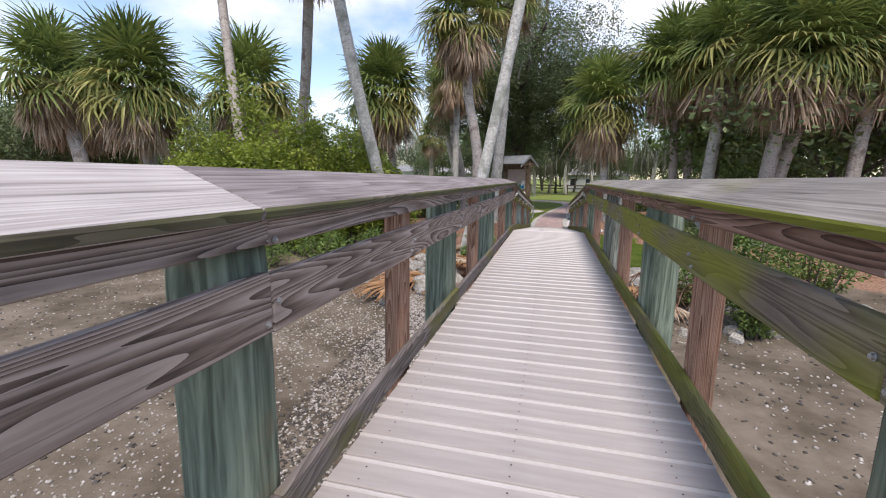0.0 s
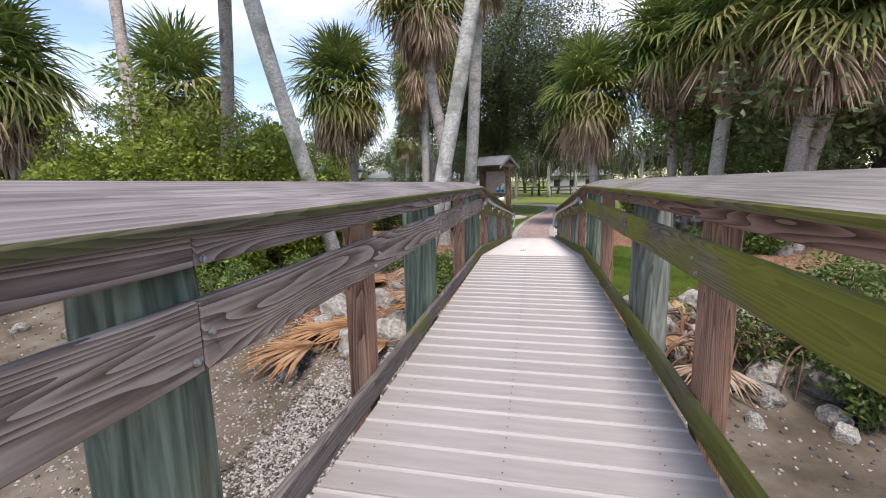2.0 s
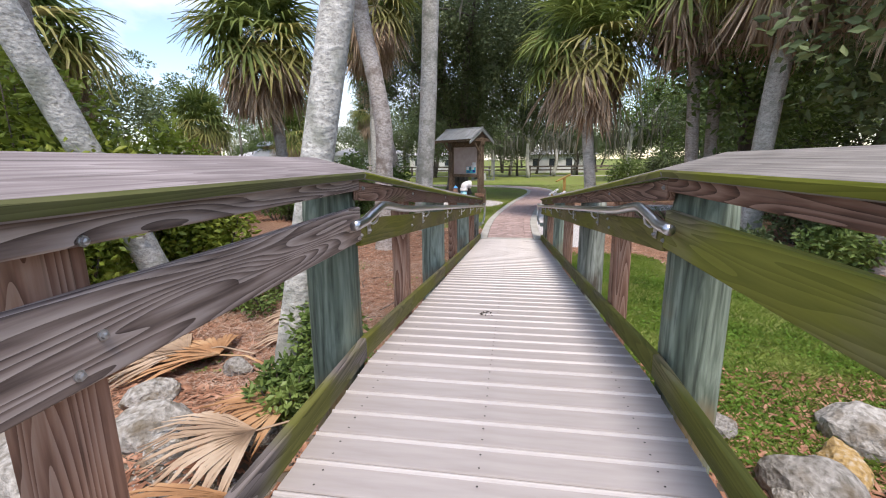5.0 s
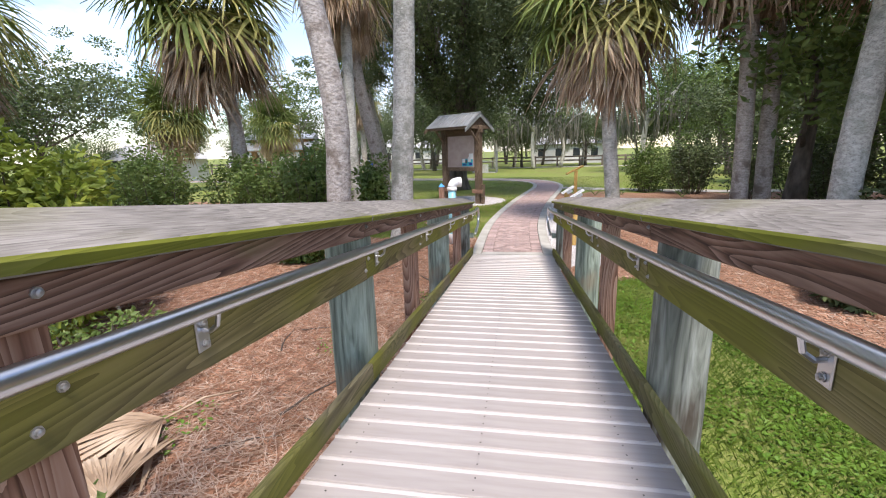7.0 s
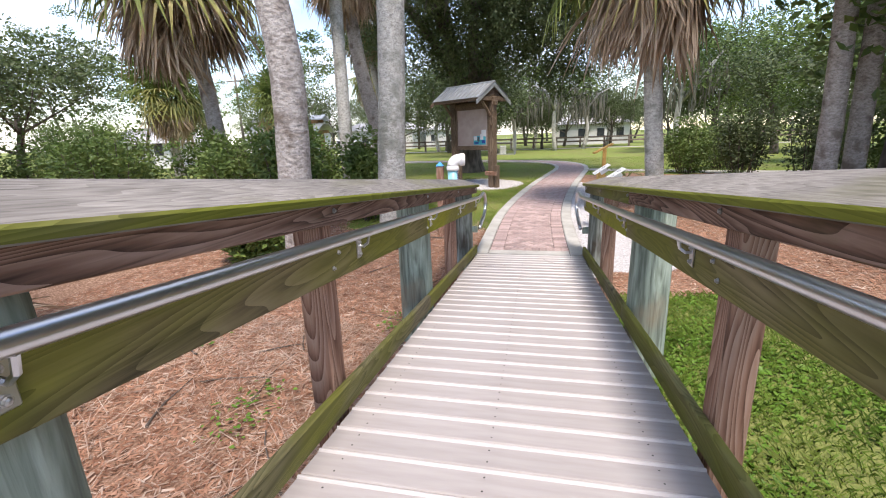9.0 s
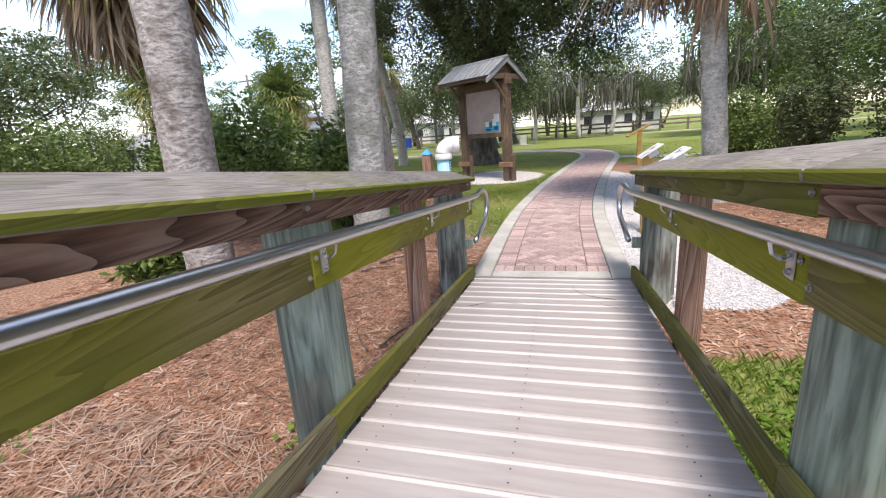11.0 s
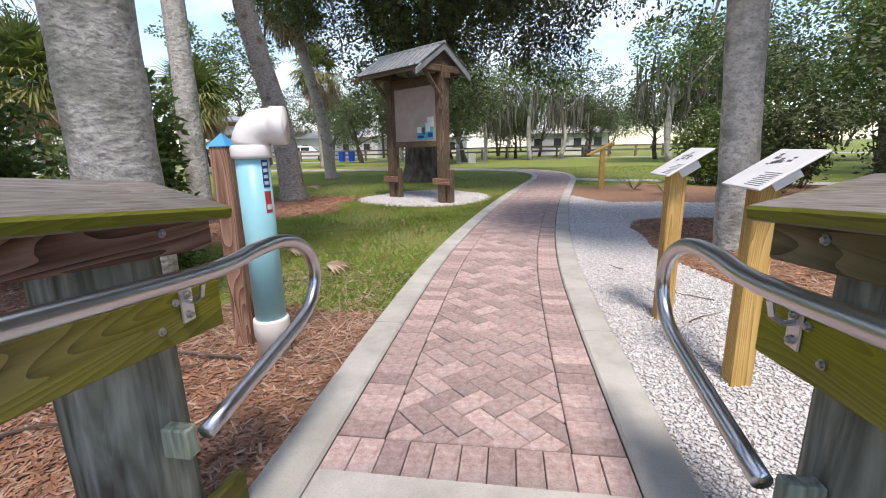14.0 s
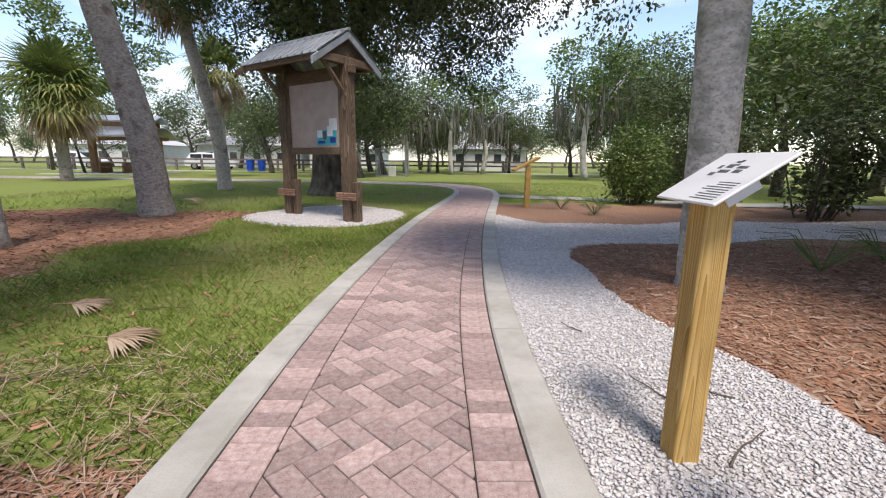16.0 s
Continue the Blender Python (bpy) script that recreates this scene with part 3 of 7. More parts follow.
def build_ground():
    near_x, near_y = np.arange(-14, 14.01, 0.16), np.arange(-6, 44.01, 0.16)
    far = np.array([1.5, 4, 9, 18, 35, 70, 140, 300, 700])
    xs = np.concatenate([-14 - far[::-1], near_x, 14 + far])
    ys = np.concatenate([-6 - far[::-1], near_y, 44 + far])
    X, Y = np.meshgrid(xs, ys)
    Z = ground_z(X, Y)
    w = len(xs)
    v = np.stack([X.ravel(), Y.ravel(), Z.ravel()], 1)
    i = (np.arange(len(ys) - 1)[:, None] * w + np.arange(w - 1)[None, :]).ravel()
    f = np.stack([i, i + 1, i + w + 1, i + w], 1)
    me = mesh("ground", v, f.tolist(), ground_material(), smooth=True)
    for name, val in zip(("mulch", "lawn", "chalk"), masks(X.ravel(), Y.ravel())):
        a = me.attributes.new(name, "FLOAT", "POINT")
        a.data.foreach_set("value", np.asarray(val, dtype=np.float32))
    tagged(new("ground", me), "sandy shore rising to mulch beds, lawn and crushed shell", "ground", kind="structure")


build_ground()

# ---- boardwalk deck ----
PITCH = 0.158
HALF = 0.715


def deck_board_mesh():
    """One hollow composite board: flat top with a rounded bead along its far edge, and three pairs of screws."""
    w = PITCH - 0.011
    prof = [(-w / 2, -0.025), (-w / 2, -0.006), (-w / 2 + 0.004, -0.001), (-w / 2 + 0.010, 0.0), (w / 2 - 0.022, -0.003), (w / 2 - 0.018, -0.003), (w / 2 - 0.014, 0.004), (w / 2 - 0.009, 0.006), (w / 2 - 0.003, 0.004), (w / 2, -0.002), (w / 2, -0.025)]
    v = [(x, y, z) for x in (-HALF, HALF) for y, z in prof]
    k = len(prof)
    f = [(i, (i + 1) % k, k + (i + 1) % k, k + i)[::-1] for i in range(k)] + [tuple(range(k)), tuple(range(k, 2 * k))[::-1]]
    # the bead faces take the paler colour with the painted highlight
    idx = [2 if 5 <= i <= 8 else 0 for i in range(len(f))]
    for x in (-0.60, -0.06, 0.55):
        for y in (-0.042, 0.028):
            n = len(v)
            for a in range(6):
                v.append((x + 0.0042 * math.cos(a * 1.047), y + 0.0042 * math.sin(a * 1.047), 0.0008))
            f.append(tuple(range(n, n + 6)))
            idx.append(1)
    return mesh("board", v, f, [M_DECK, M_SCREW, M_BEAD], idx)


def build_deck():
    deck = thing("boardwalk_deck", (0, 0, 0), "grey composite boardwalk deck sloping down to the path", "boardwalk", kind="structure")
    me = deck_board_mesh()
    slope = math.atan(DROP / (END - RAMP))
    y = -4.0055
    while y < END - 0.06:
        ob = part("board", me, None, deck, at=(0, y, deck_z(y)))
        if y > RAMP:
            ob.rotation_euler = (-slope, 0, 0)
        y += PITCH * (math.cos(slope) if y > RAMP else 1)
    for x in (-0.66, -0.05, 0.56):
        for a, b in ((-4.0, RAMP), (RAMP, END - 0.05)):
            v, f = cbox((x - 0.02, a, -0.22), (x + 0.02, b, -0.028))
            v[:, 2] += np.array([deck_z(q) for q in v[:, 1]])
            part("joist", (v, f), M_BEAM, deck)


build_deck()

# ---- railings ----
PILES = [-2.9, -0.3, 2.31, 4.94, 7.54, 10.47, 13.2, 16.08, 18.66]
POSTS = [-1.6, 1.0, 3.6, 6.1, 9.0, 11.58, 14.52, 17.4]


def slope_beam(x0, x1, y0, y1, z0, z1, ch=0.005, cut=0.0, seg=0.6):
    """A board along the rail between two heights above the deck, cut along its length so that it follows the ramp."""
    v, f = cbox((x0, y0, z0), (x1, y1, z1), ch)
    v[:, 2] += np.array([deck_z(q) for q in v[:, 1]])
    return v, f


CUTS = (2.24, 7.56)


def cap_board(side, y0, y1):
    """The tilted top board, its outer edge raised, butted end to end."""
    v, f = cbox((0, y0, -0.038), (0.278, y1, 0), 0.007)
    skew0, skew1 = (0.012 if y0 in CUTS else 0.0), (0.012 if y1 in CUTS else 0.0)
    t = (v[:, 1] - y0) / (y1 - y0)
    sk = -(v[:, 0] / 0.278 - 0.5) * (skew0 * (1 - t) + skew1 * t) * 2
    v[:, 1] += sk
    a = np.radians(np.interp(v[:, 1], [2.0, 5.5, 8.0, 9.5], [24.0, 21.0, 17.0, 16.0]))
    x = v[:, 0] * np.cos(a) - v[:, 2] * np.sin(a)
    z = v[:, 0] * np.sin(a) + v[:, 2] * np.cos(a)
    out = np.stack([side * (0.682 + x), v[:, 1], np.interp(v[:, 1], [0.0, 9.5, 12.5], [1.02, 1.012, 0.985]) + z + np.array([deck_z(q) for q in v[:, 1]])], 1)
    return out, (f if side > 0 else [q[::-1] for q in f])


def piling_geo(r, h, seed):
    rng = random.Random(seed)
    rows, sides = 14, 18
    v, f = [], []
    ph = rng.random() * 9
    for i in range(rows + 1):
        z = h * i / rows
        k = 1.0 if i < rows else 0.93
        for s in range(sides):
            a = 2 * math.pi * s / sides
            rr = r * k * (1.04 - 0.06 * z / h + 0.012 * math.sin(3 * a + ph) + 0.014 * noise.noise((math.cos(a) * 2, math.sin(a) * 2, z * 0.6 + ph)))
            v.append((rr * math.cos(a), rr * math.sin(a), z))
    for i in range(rows):
        for s in range(sides):
            s2 = (s + 1) % sides
            f.append((i * sides + s, i * sides + s2, (i + 1) * sides + s2, (i + 1) * sides + s))
    f.append(tuple(rows * sides + s for s in range(sides)))
    return np.array(v), f


def bolt_mesh():
    v, f = [], []
    prof = [(0.0, 0.011), (0.004, 0.011), (0.004, 0.008), (0.010, 0.007), (0.012, 0.003)]
    for x, r in prof:
        for k in range(8):
            a = k * math.pi / 4
            v.append((x, r * math.cos(a), r * math.sin(a)))
    for i in range(len(prof) - 1):
        for k in range(8):
            k2 = (k + 1) % 8
            f.append((i * 8 + k, i * 8 + k2, i * 8 + 8 + k2, i * 8 + 8 + k))
    f.append(tuple(range(32, 40)))
    return mesh("bolt", v, f, M_STEEL, smooth=False)


BOLT = bolt_mesh()


def build_railing(side):
    s = side
    name = "grey weathered timber railing beside the boardwalk" if s < 0 else "green moss-covered timber railing beside the boardwalk"
    rail = thing("railing", (s * 0.8, 8.0, 0), name, "railing", "railings along the boardwalk")

    def x2(a, b):
        return (a, b) if s > 0 else (-b, -a)
    # round pilings and square posts
    for i, y in enumerate(PILES):
        y += {6: 0.18, 7: 0.2}.get(i, 0) if s < 0 else 0
        g = float(ground_z(s * 0.9, y)) - 0.25
        top = deck_z(y) + (0.985 if y < 9.6 else 0.958)
        v, f = piling_geo(0.137, top - g, i * 7 + (s > 0) * 31)
        v = v + np.array((s * 0.897, y, g))
        part("piling", (v, f), M_PILEL if (i in (6, 7) and (s < 0 or i == 7)) else (M_PILEG if (i >= 6 or (s > 0 and i == 4)) else M_PILE), rail, "round green-stained timber piling", smooth=True)
    for i, y in enumerate(POSTS):
        a, b = x2(0.7585, 0.875)
        v, f = cbox((a, y - 0.06, -0.32), (b, y + 0.06, 0.985 if y < 9.6 else 0.955), 0.008)
        v[:, 2] += deck_z(y)
        part("post", (v, f), M_POST, rail, "reddish square timber post")
    # boards, piling to piling
    ends = [-4.0] + PILES[1:-1] + [END + 0.02]
    for i in range(len(ends) - 1):
        y0, y1 = ends[i], ends[i + 1]
        ramp = y0 > 10
        y0 = RAMP if abs(y0 - 10.47) < 0.01 else y0
        y1 = RAMP if abs(y1 - 10.47) < 0.01 else y1
        g = 0.0015
        wob = 0.004 * math.sin(i * 2.3 + s)
        a, b = x2(0.72, 0.758)
        mid = (M_RAMPM if ramp else (M_RAILM if s > 0 else M_RAIL))
        if i == 7:
            mid = M_RAMPE
        lo, hi, tlo, thi = (0.634, 0.774, 0.868, 0.964) if ramp else (0.656, 0.83, 0.912, 0.996)
        part("mid_rail", slope_beam(a, b, y0 + g, y1 - g, lo + wob, hi + wob), mid, rail)
        part("top_rail", slope_beam(a, b, y0 + g, y1 - g, tlo + wob, thi + wob), M_RAMPM if (i == 7 and s > 0) else (M_RAILD if (ramp or s > 0) else M_RAIL), rail)
        a, b = x2(0.722, 0.76)
        part("kick_board", slope_beam(a, b, y0 + g, y1 - g, 0.012, 0.128), (M_KICKM if (ramp or s > 0) else M_KICK), rail)
    caps = [-4.0, CUTS[0], CUTS[1], RAMP, 13.25, 16.1, END + 0.08]
    for i in range(len(caps) - 1):
        # the first left board gets the copy with painted sky sheen
        cap = part("cap_board", cap_board(s, caps[i] + 0.001, caps[i + 1] - 0.001) if caps[i] not in CUTS and caps[i + 1] not in CUTS else cap_board(s, caps[i], caps[i + 1]), M_CAPM if (s > 0 or i >= 3) else (M_CAPP if i == 0 else M_CAP), rail, "wide weathered top board tilted inwards")
        cap.data.materials.append(M_EDGEM if (s > 0 or i >= 3) else M_EDGE)
        for pl in cap.data.polygons:
            if pl.normal.x * s < -0.72:
                pl.material_index = 1
    for y in PILES + POSTS:
        for dz, dy in ((0.745, 0.025), (0.69, -0.03), (0.925, 0.02)):
            ob = part("bolt", BOLT, None, rail, at=(s * 0.7195, y + dy, deck_z(y) + dz))
            ob.rotation_euler = (0, 0, math.pi if s > 0 else 0)
    return rail


build_railing(-1)
build_railing(1)


def build_handrail(s):
    rail = thing("handrail", (s * 0.66, 14.0, 0), "brushed aluminium tube handrail on brackets along the ramp", "handrail", "ramp handrails")
    off = 0.815
    x = s * 0.66
    pts = [(x, 10.20, 0.772), (x, 10.34, 0.775), (x, 10.42, 0.79), (x, 10.62, 0.835 + deck_z(10.62)), (x, 10.75, off + 0.022 + deck_z(10.75))]
    pts += [(x, y, off + deck_z(y)) for y in np.linspace(11.2, 18.4, 9)]
    ze = off + deck_z(END)
    pts += [(x, 18.78, ze + 0.012), (x, 18.95, ze + 0.02), (x, 19.1, ze + 0.018), (x, 19.22, ze - 0.012), (x, 19.31, ze - 0.075), (x, 19.345, ze - 0.16), (x, 19.31, ze - 0.245), (x, 19.22, ze - 0.30), (x, 19.05, ze - 0.335), (x, 18.65, ze - 0.395)]
    path = spline(pts, 4)
    part("tube", tube(path, [0.0235] * len(path), 14), M_RAILTUBE, rail, smooth=True)
    a = (s * 0.685, 18.612, ze - 0.455)
    b = (s * 0.762, 18.652, ze - 0.37)
    part("block", cbox([min(p, q) for p, q in zip(a, b)], [max(p, q) for p, q in zip(a, b)], 0.004), M_PILEL, rail, "small grey timber mounting block")
    for y in (10.55, 11.95, 13.35, 14.75, 16.15, 17.5, 18.72):
        z = deck_z(y) + off
        plate = cbox((-0.0035 + s * 0.7155, y - 0.023, z - 0.128), (0.0035 + s * 0.7155, y + 0.023, z - 0.032), 0.003)
        arm = tube([(s * 0.713, y, z - 0.07), (s * 0.69, y, z - 0.072), (s * 0.668, y, z - 0.055), (s * 0.66, y, z - 0.022)], [0.007] * 4, 6)
        br = part("bracket", join([plate, arm]), M_RAILTUBE, rail)
        for dz in (-0.108, -0.052):
            part("bolt", BOLT, None, br, at=(s * 0.7115, y, z + dz)).rotation_euler = (0, 0, math.pi if s > 0 else 0)


build_handrail(-1)
build_handrail(1)

# ---- palms ----


def fan(seed, n=19, spread=290, length=0.95, droop=0.35, fold=0.25):
    """One fan frond: a stem and leaflets that radiate from its end, along +x."""
    rng = random.Random(seed)
    stem = 0.75
    v, f = [], []
    w = 0.016
    b = len(v)
    for t in (0.0, 0.5, 1.0):
        z = 0.10 * math.sin(t * 2.6)
        v += [(stem * t, -w, z), (stem * t, w, z), (stem * t, 0, z - w)]
    for i in range(2):
        for k in range(3):
            k2 = (k + 1) % 3
            f.append((b + i * 3 + k, b + i * 3 + k2, b + i * 3 + 3 + k2, b + i * 3 + 3 + k))
    tip = (stem, 0, 0.10 * math.sin(2.6))
    for i in range(n):
        a = radians(spread) * (i / (n - 1) - 0.5) * 0.98 + rng.uniform(-0.04, 0.04)
        L = length * (0.72 + 0.28 * math.cos(a * 0.55)) * rng.uniform(0.88, 1.08)
        wd = 0.030 * rng.uniform(0.8, 1.15)
        dx, dy = math.cos(a), math.sin(a)
        px, py = -dy, dx
        lift = fold * (1 - abs(a) / 2.6)
        pts = []
        for t, ww in ((0.0, 0.25), (0.35, 1.0), (0.68, 0.8), (1.0, 0.04)):
            sag = -droop * L * t ** 2.6 * rng.uniform(0.8, 1.25)
            x = tip[0] + dx * L * t * (1 - 0.12 * t)
            y = tip[1] + dy * L * t * (1 - 0.12 * t)
            z = tip[2] + lift * L * t + sag
            pts.append((x, y, z, wd * ww))
        b = len(v)
        for x, y, z, ww in pts:
            v += [(x + px * ww, y + py * ww, z + 0.012), (x, y, z), (x - px * ww, y - py * ww, z + 0.012)]
        for k in range(3):
            q = b + 3 * k
            f += [(q, q + 3, q + 4, q + 1), (q + 1, q + 4, q + 5, q + 2)]
    return np.array(v), f


FANS = [fan(11, droop=0.25), fan(12, droop=0.45, fold=0.12), fan(13, droop=0.6, fold=0.05)]


def hanging(seed, n=15):
    """A dead frond: a bent stem and leaflets that hang straight down."""
    rng = random.Random(seed)
    v, f = [], []
    pts = [(0, 0, 0), (0.28, 0, 0.02), (0.48, 0, -0.2), (0.55, 0, -0.42)]
    sv, sf = tube(pts, [0.018, 0.016, 0.013, 0.01], 4)
    v += [tuple(q) for q in sv]
    f += sf
    for i in range(n):
        L = rng.uniform(0.5, 0.95)
        ex, ey = 0.55 + rng.uniform(-0.22, 0.2), rng.uniform(-0.34, 0.34)
        w = rng.uniform(0.014, 0.028)
        b = len(v)
        for t in (0.0, 0.35, 0.75, 1.0):
            k = t ** 0.6
            x, y, z = 0.55 + (ex - 0.55) * k, ey * k, -0.40 - L * t + 0.08 * math.sin(3 * t)
            ww = w * (0.4 + 2.2 * t * (1 - t)) if t < 1 else 0.002
            v += [(x, y - ww, z), (x + ww * 0.6, y, z), (x, y + ww, z)]
        for k in range(3):
            q = b + 3 * k
            f += [(q, q + 3, q + 4, q + 1), (q + 1, q + 4, q + 5, q + 2)]
    return np.array(v), f


FANSD = [hanging(21), hanging(22, 12), hanging(23, 18)]


def placed(geo, scale, tilt, head, at=(0, 0, 0), roll=0.0):
    v, f = geo
    r = np.array((Matrix.Rotation(head, 3, "Z") @ Matrix.Rotation(-tilt, 3, "Y") @ Matrix.Rotation(roll, 3, "X")))
    return (v * scale) @ r.T + np.array(at), f


def crown_meshes(seed, live=46, dead=34, size=1.0):
    rng = random.Random(seed)
    g, yl, d = [], [], []
    for i in range(live):
        t = (i + 0.5) / live
        tilt = radians(86 - 118 * t ** 0.85 + rng.uniform(-10, 10))
        head = i * 2.39996 + rng.uniform(-0.25, 0.25)
        k = size * rng.uniform(0.88, 1.12)
        geo = placed(FANS[0 if t < 0.35 else (1 if t < 0.7 else 2)], k, tilt, head, (0, 0, 0.35 * (1 - t) + rng.uniform(-0.05, 0.05)), rng.uniform(-0.4, 0.4))
        (yl if t > 0.62 and rng.random() < 0.65 else g).append(geo)
    for i in range(dead):
        tilt = radians(rng.uniform(-18, 30))
        d.append(placed(rng.choice(FANSD), size * rng.uniform(0.8, 1.1), tilt, rng.uniform(0, 6.283), (0, 0, rng.uniform(-0.6, -0.1)), rng.uniform(-0.35, 0.35)))
    return [mesh("crown", *join(g), M_FROND), mesh("lower_fronds", *join(yl or g[:1]), M_FRONDY), mesh("dead_skirt", *join(d), M_DEAD)]


CROWNS = [crown_meshes(1, 48, 46), crown_meshes(2, 60, 50), crown_meshes(3, 42, 40)]


def palm(points, r0, r1, crown, size, label, white=False, lift=0.0):
    """A cabbage palm: a ringed trunk through the points given and a crown at its head."""
    base = points[0]
    z0 = float(ground_z(base[0], base[1])) - 0.12
    pts = [(base[0], base[1], z0)] + [tuple(p) for p in points[1:]]
    tree = thing("palm_tree", (base[0], base[1], z0 + 0.12), label, "palm tree", "cabbage palms")
    path = spline(pts, 9)
    n = len(path)
    rng = random.Random(int(base[0] * 100 + base[1] * 10))
    rad = []
    for i in range(n):
        t = i / (n - 1)
        rad.append((r0 * (1 - t) + r1 * t) * (1 + 0.45 * max(0, 0.06 - t) / 0.06 * 0.5) * (1 + 0.02 * math.sin(i * 2.1) + rng.uniform(-0.012, 0.012)))
    part("trunk", tube(path, rad, 16), M_TRUNKW if white else M_TRUNK, tree, smooth=True)
    top = path[-1]
    if crown is not None:
        for nm, me in zip(("crown", "lower_fronds", "dead_skirt"), CROWNS[crown]):
            ob = part(nm, me, None, tree, at=(top[0], top[1], top[2] + lift))
            ob.rotation_euler = (0, 0, rng.uniform(0, 6.28))
            ob.scale = (size, size, size)
    return tree


G0 = -0.95
palm([(-4.45, 13.36, 0), (-4.55, 13.04, 0.0), (-4.72, 12.50, 1.5), (-5.02, 11.75, 4.0), (-5.5, 11.0, 8.0)], 0.18, 0.135, 0, 1.2, "leaning pale-trunked cabbage palm on the shore", True)
palm([(-10.0, 16.5, 0), (-9.5, 16.1, 0.8), (-8.9, 15.6, 2.6), (-8.3, 15.1, 4.6), (-7.6, 14.5, 8.6)], 0.20, 0.16, 1, 1.2, "tall slightly curved cabbage palm in the bushes")
palm([(-8.95, 12.75, 0), (-9.25, 12.95, 1.2), (-9.85, 13.4, 3.6), (-10.9, 14.2, 9.0)], 0.17, 0.13, 2, 1.1, "tall curved cabbage palm behind the bushes")
palm([(-2.08, 11.92, 0), (-1.98, 11.95, -0.5), (-1.68, 12.01, 1.0), (-1.11, 12.14, 4.0), (-0.4, 12.3, 8.5), (-0.2, 12.4, 12.0)], 0.155, 0.12, 2, 0.75, "pale leaning cabbage palm beside the ramp", True)
palm([(-2.85, 17.78, 0), (-2.83, 17.77, 0.2), (-2.76, 17.75, 1.6), (-2.92, 17.75, 2.8), (-3.2, 17.8, 4.2), (-3.35, 17.8, 6.6)], 0.205, 0.17, 0, 1.25, "cabbage palm with a bent tan trunk beside the ramp")
palm([(-2.47, 20.3, 0), (-2.40, 20.25, 0.5), (-2.22, 20.1, 2.6), (-1.95, 19.95, 8.0)], 0.262, 0.20, 2, 0.95, "straight lichen-grey cabbage palm beside the ramp", True)
palm([(2.6, 22.95, 0), (2.5, 22.85, 0.0), (2.3, 22.65, 1.6), (2.05, 22.5, 4.5)], 0.195, 0.16, 1, 1.45, "cabbage palm with a grey trunk in a mulch bed", True, -0.3)
palm([(5.12, 21.95, 0), (5.03, 21.9, 1.3), (4.75, 21.85, 5.6)], 0.18, 0.15, 1, 1.45, "slim cabbage palm behind the mossy railing")
palm([(5.62, 19.5, 0), (5.66, 19.5, 1.4), (5.95, 19.4, 5.5)], 0.23, 0.20, 1, 1.45, "stout grey cabbage palm behind the mossy railing", True)
palm([(6.35, 16.75, 0), (6.42, 16.72, 1.4), (6.75, 16.6, 4.7)], 0.22, 0.19, 1, 1.35, "stout leaning cabbage palm with a shaggy skirt")
palm([(6.85, 17.2, 0), (6.95, 17.15, 1.4), (7.6, 16.9, 4.5)], 0.20, 0.17, 0, 1.15, "leaning cabbage palm with dead hanging fronds")
palm([(8.6, 16.9, 0), (8.7, 16.85, 1.6), (8.8, 16.7, 4.9)], 0.2, 0.17, 2, 1.15, "cabbage palm in shade with dead fronds")
palm([(9.9, 17.4, 0), (9.95, 17.4, 1.6), (10.1, 17.4, 4.9)], 0.2, 0.17, 1, 1.15, "cabbage palm in shade with dead fronds")
palm([(5.78, 22.3, 0), (5.7, 22.3, 1.2), (5.5, 22.2, 5.8)], 0.18, 0.15, 2, 1.2, "slim cabbage palm behind the others")
palm([(-8.3, 23.3, 0), (-8.25, 23.25, 1.0), (-8.3, 23.0, 3.4), (-8.5, 22.8, 5.0)], 0.22, 0.16, 1, 1.65, "leaning cabbage palm with a full crown")
palm([(-5.12, 24.4, 0), (-5.1, 24.4, 2.0), (-5.05, 24.45, 6.4)], 0.19, 0.15, 1, 1.2, "slim straight cabbage palm with a dead skirt", True)
palm([(-5.2, 27.75, 0), (-5.35, 27.75, 0.8), (-5.9, 27.7, 3.4), (-6.2, 27.7, 6.4)], 0.30, 0.2, 1, 1.2, "cabbage palm with a flared leaning trunk on the lawn")
palm([(-7.35, 35.1, 0), (-7.5, 35.1, 1.2), (-8.2, 35.0, 4.6), (-8.5, 35.0, 6.2)], 0.24, 0.18, 2, 1.2, "slender cabbage palm on the lawn")
palm([(-12.1, 12.4, 0), (-12.2, 12.3, 2.2), (-12.3, 12.2, 3.6)], 0.20, 0.17, 1, 1.25, "shaggy cabbage palm at the edge of the shore")
palm([(-16.0, 13.4, 0), (-16.6, 13.4, 2.2), (-17.2, 13.3, 4.2)], 0.24, 0.2, 0, 1.3, "leaning cabbage palm at the edge of the shore")
palm([(-18.2, 14.6, 0), (-18.0, 14.6, 1.8), (-18.0, 14.6, 3.6)], 0.2, 0.17, 1, 1.2, "cabbage palm with dead fronds at the edge of the shore")
palm([(-14.2, 19.6, 0), (-14.2, 19.6, 2.2), (-14.1, 19.5, 4.6)], 0.22, 0.18, 0, 1.75, "cabbage palm behind the shore bushes")
palm([(-19.8, 34.0, 0), (-19.8, 34, 1.4), (-19.7, 34, 3.3)], 0.26, 0.22, 1, 1.5, "round-crowned cabbage palm across the lawn")
palm([(-17.0, 40.0, 0), (-17.0, 40, 1.4), (-16.9, 40, 3.0)], 0.26, 0.22, 1, 1.4, "round-crowned cabbage palm across the lawn")
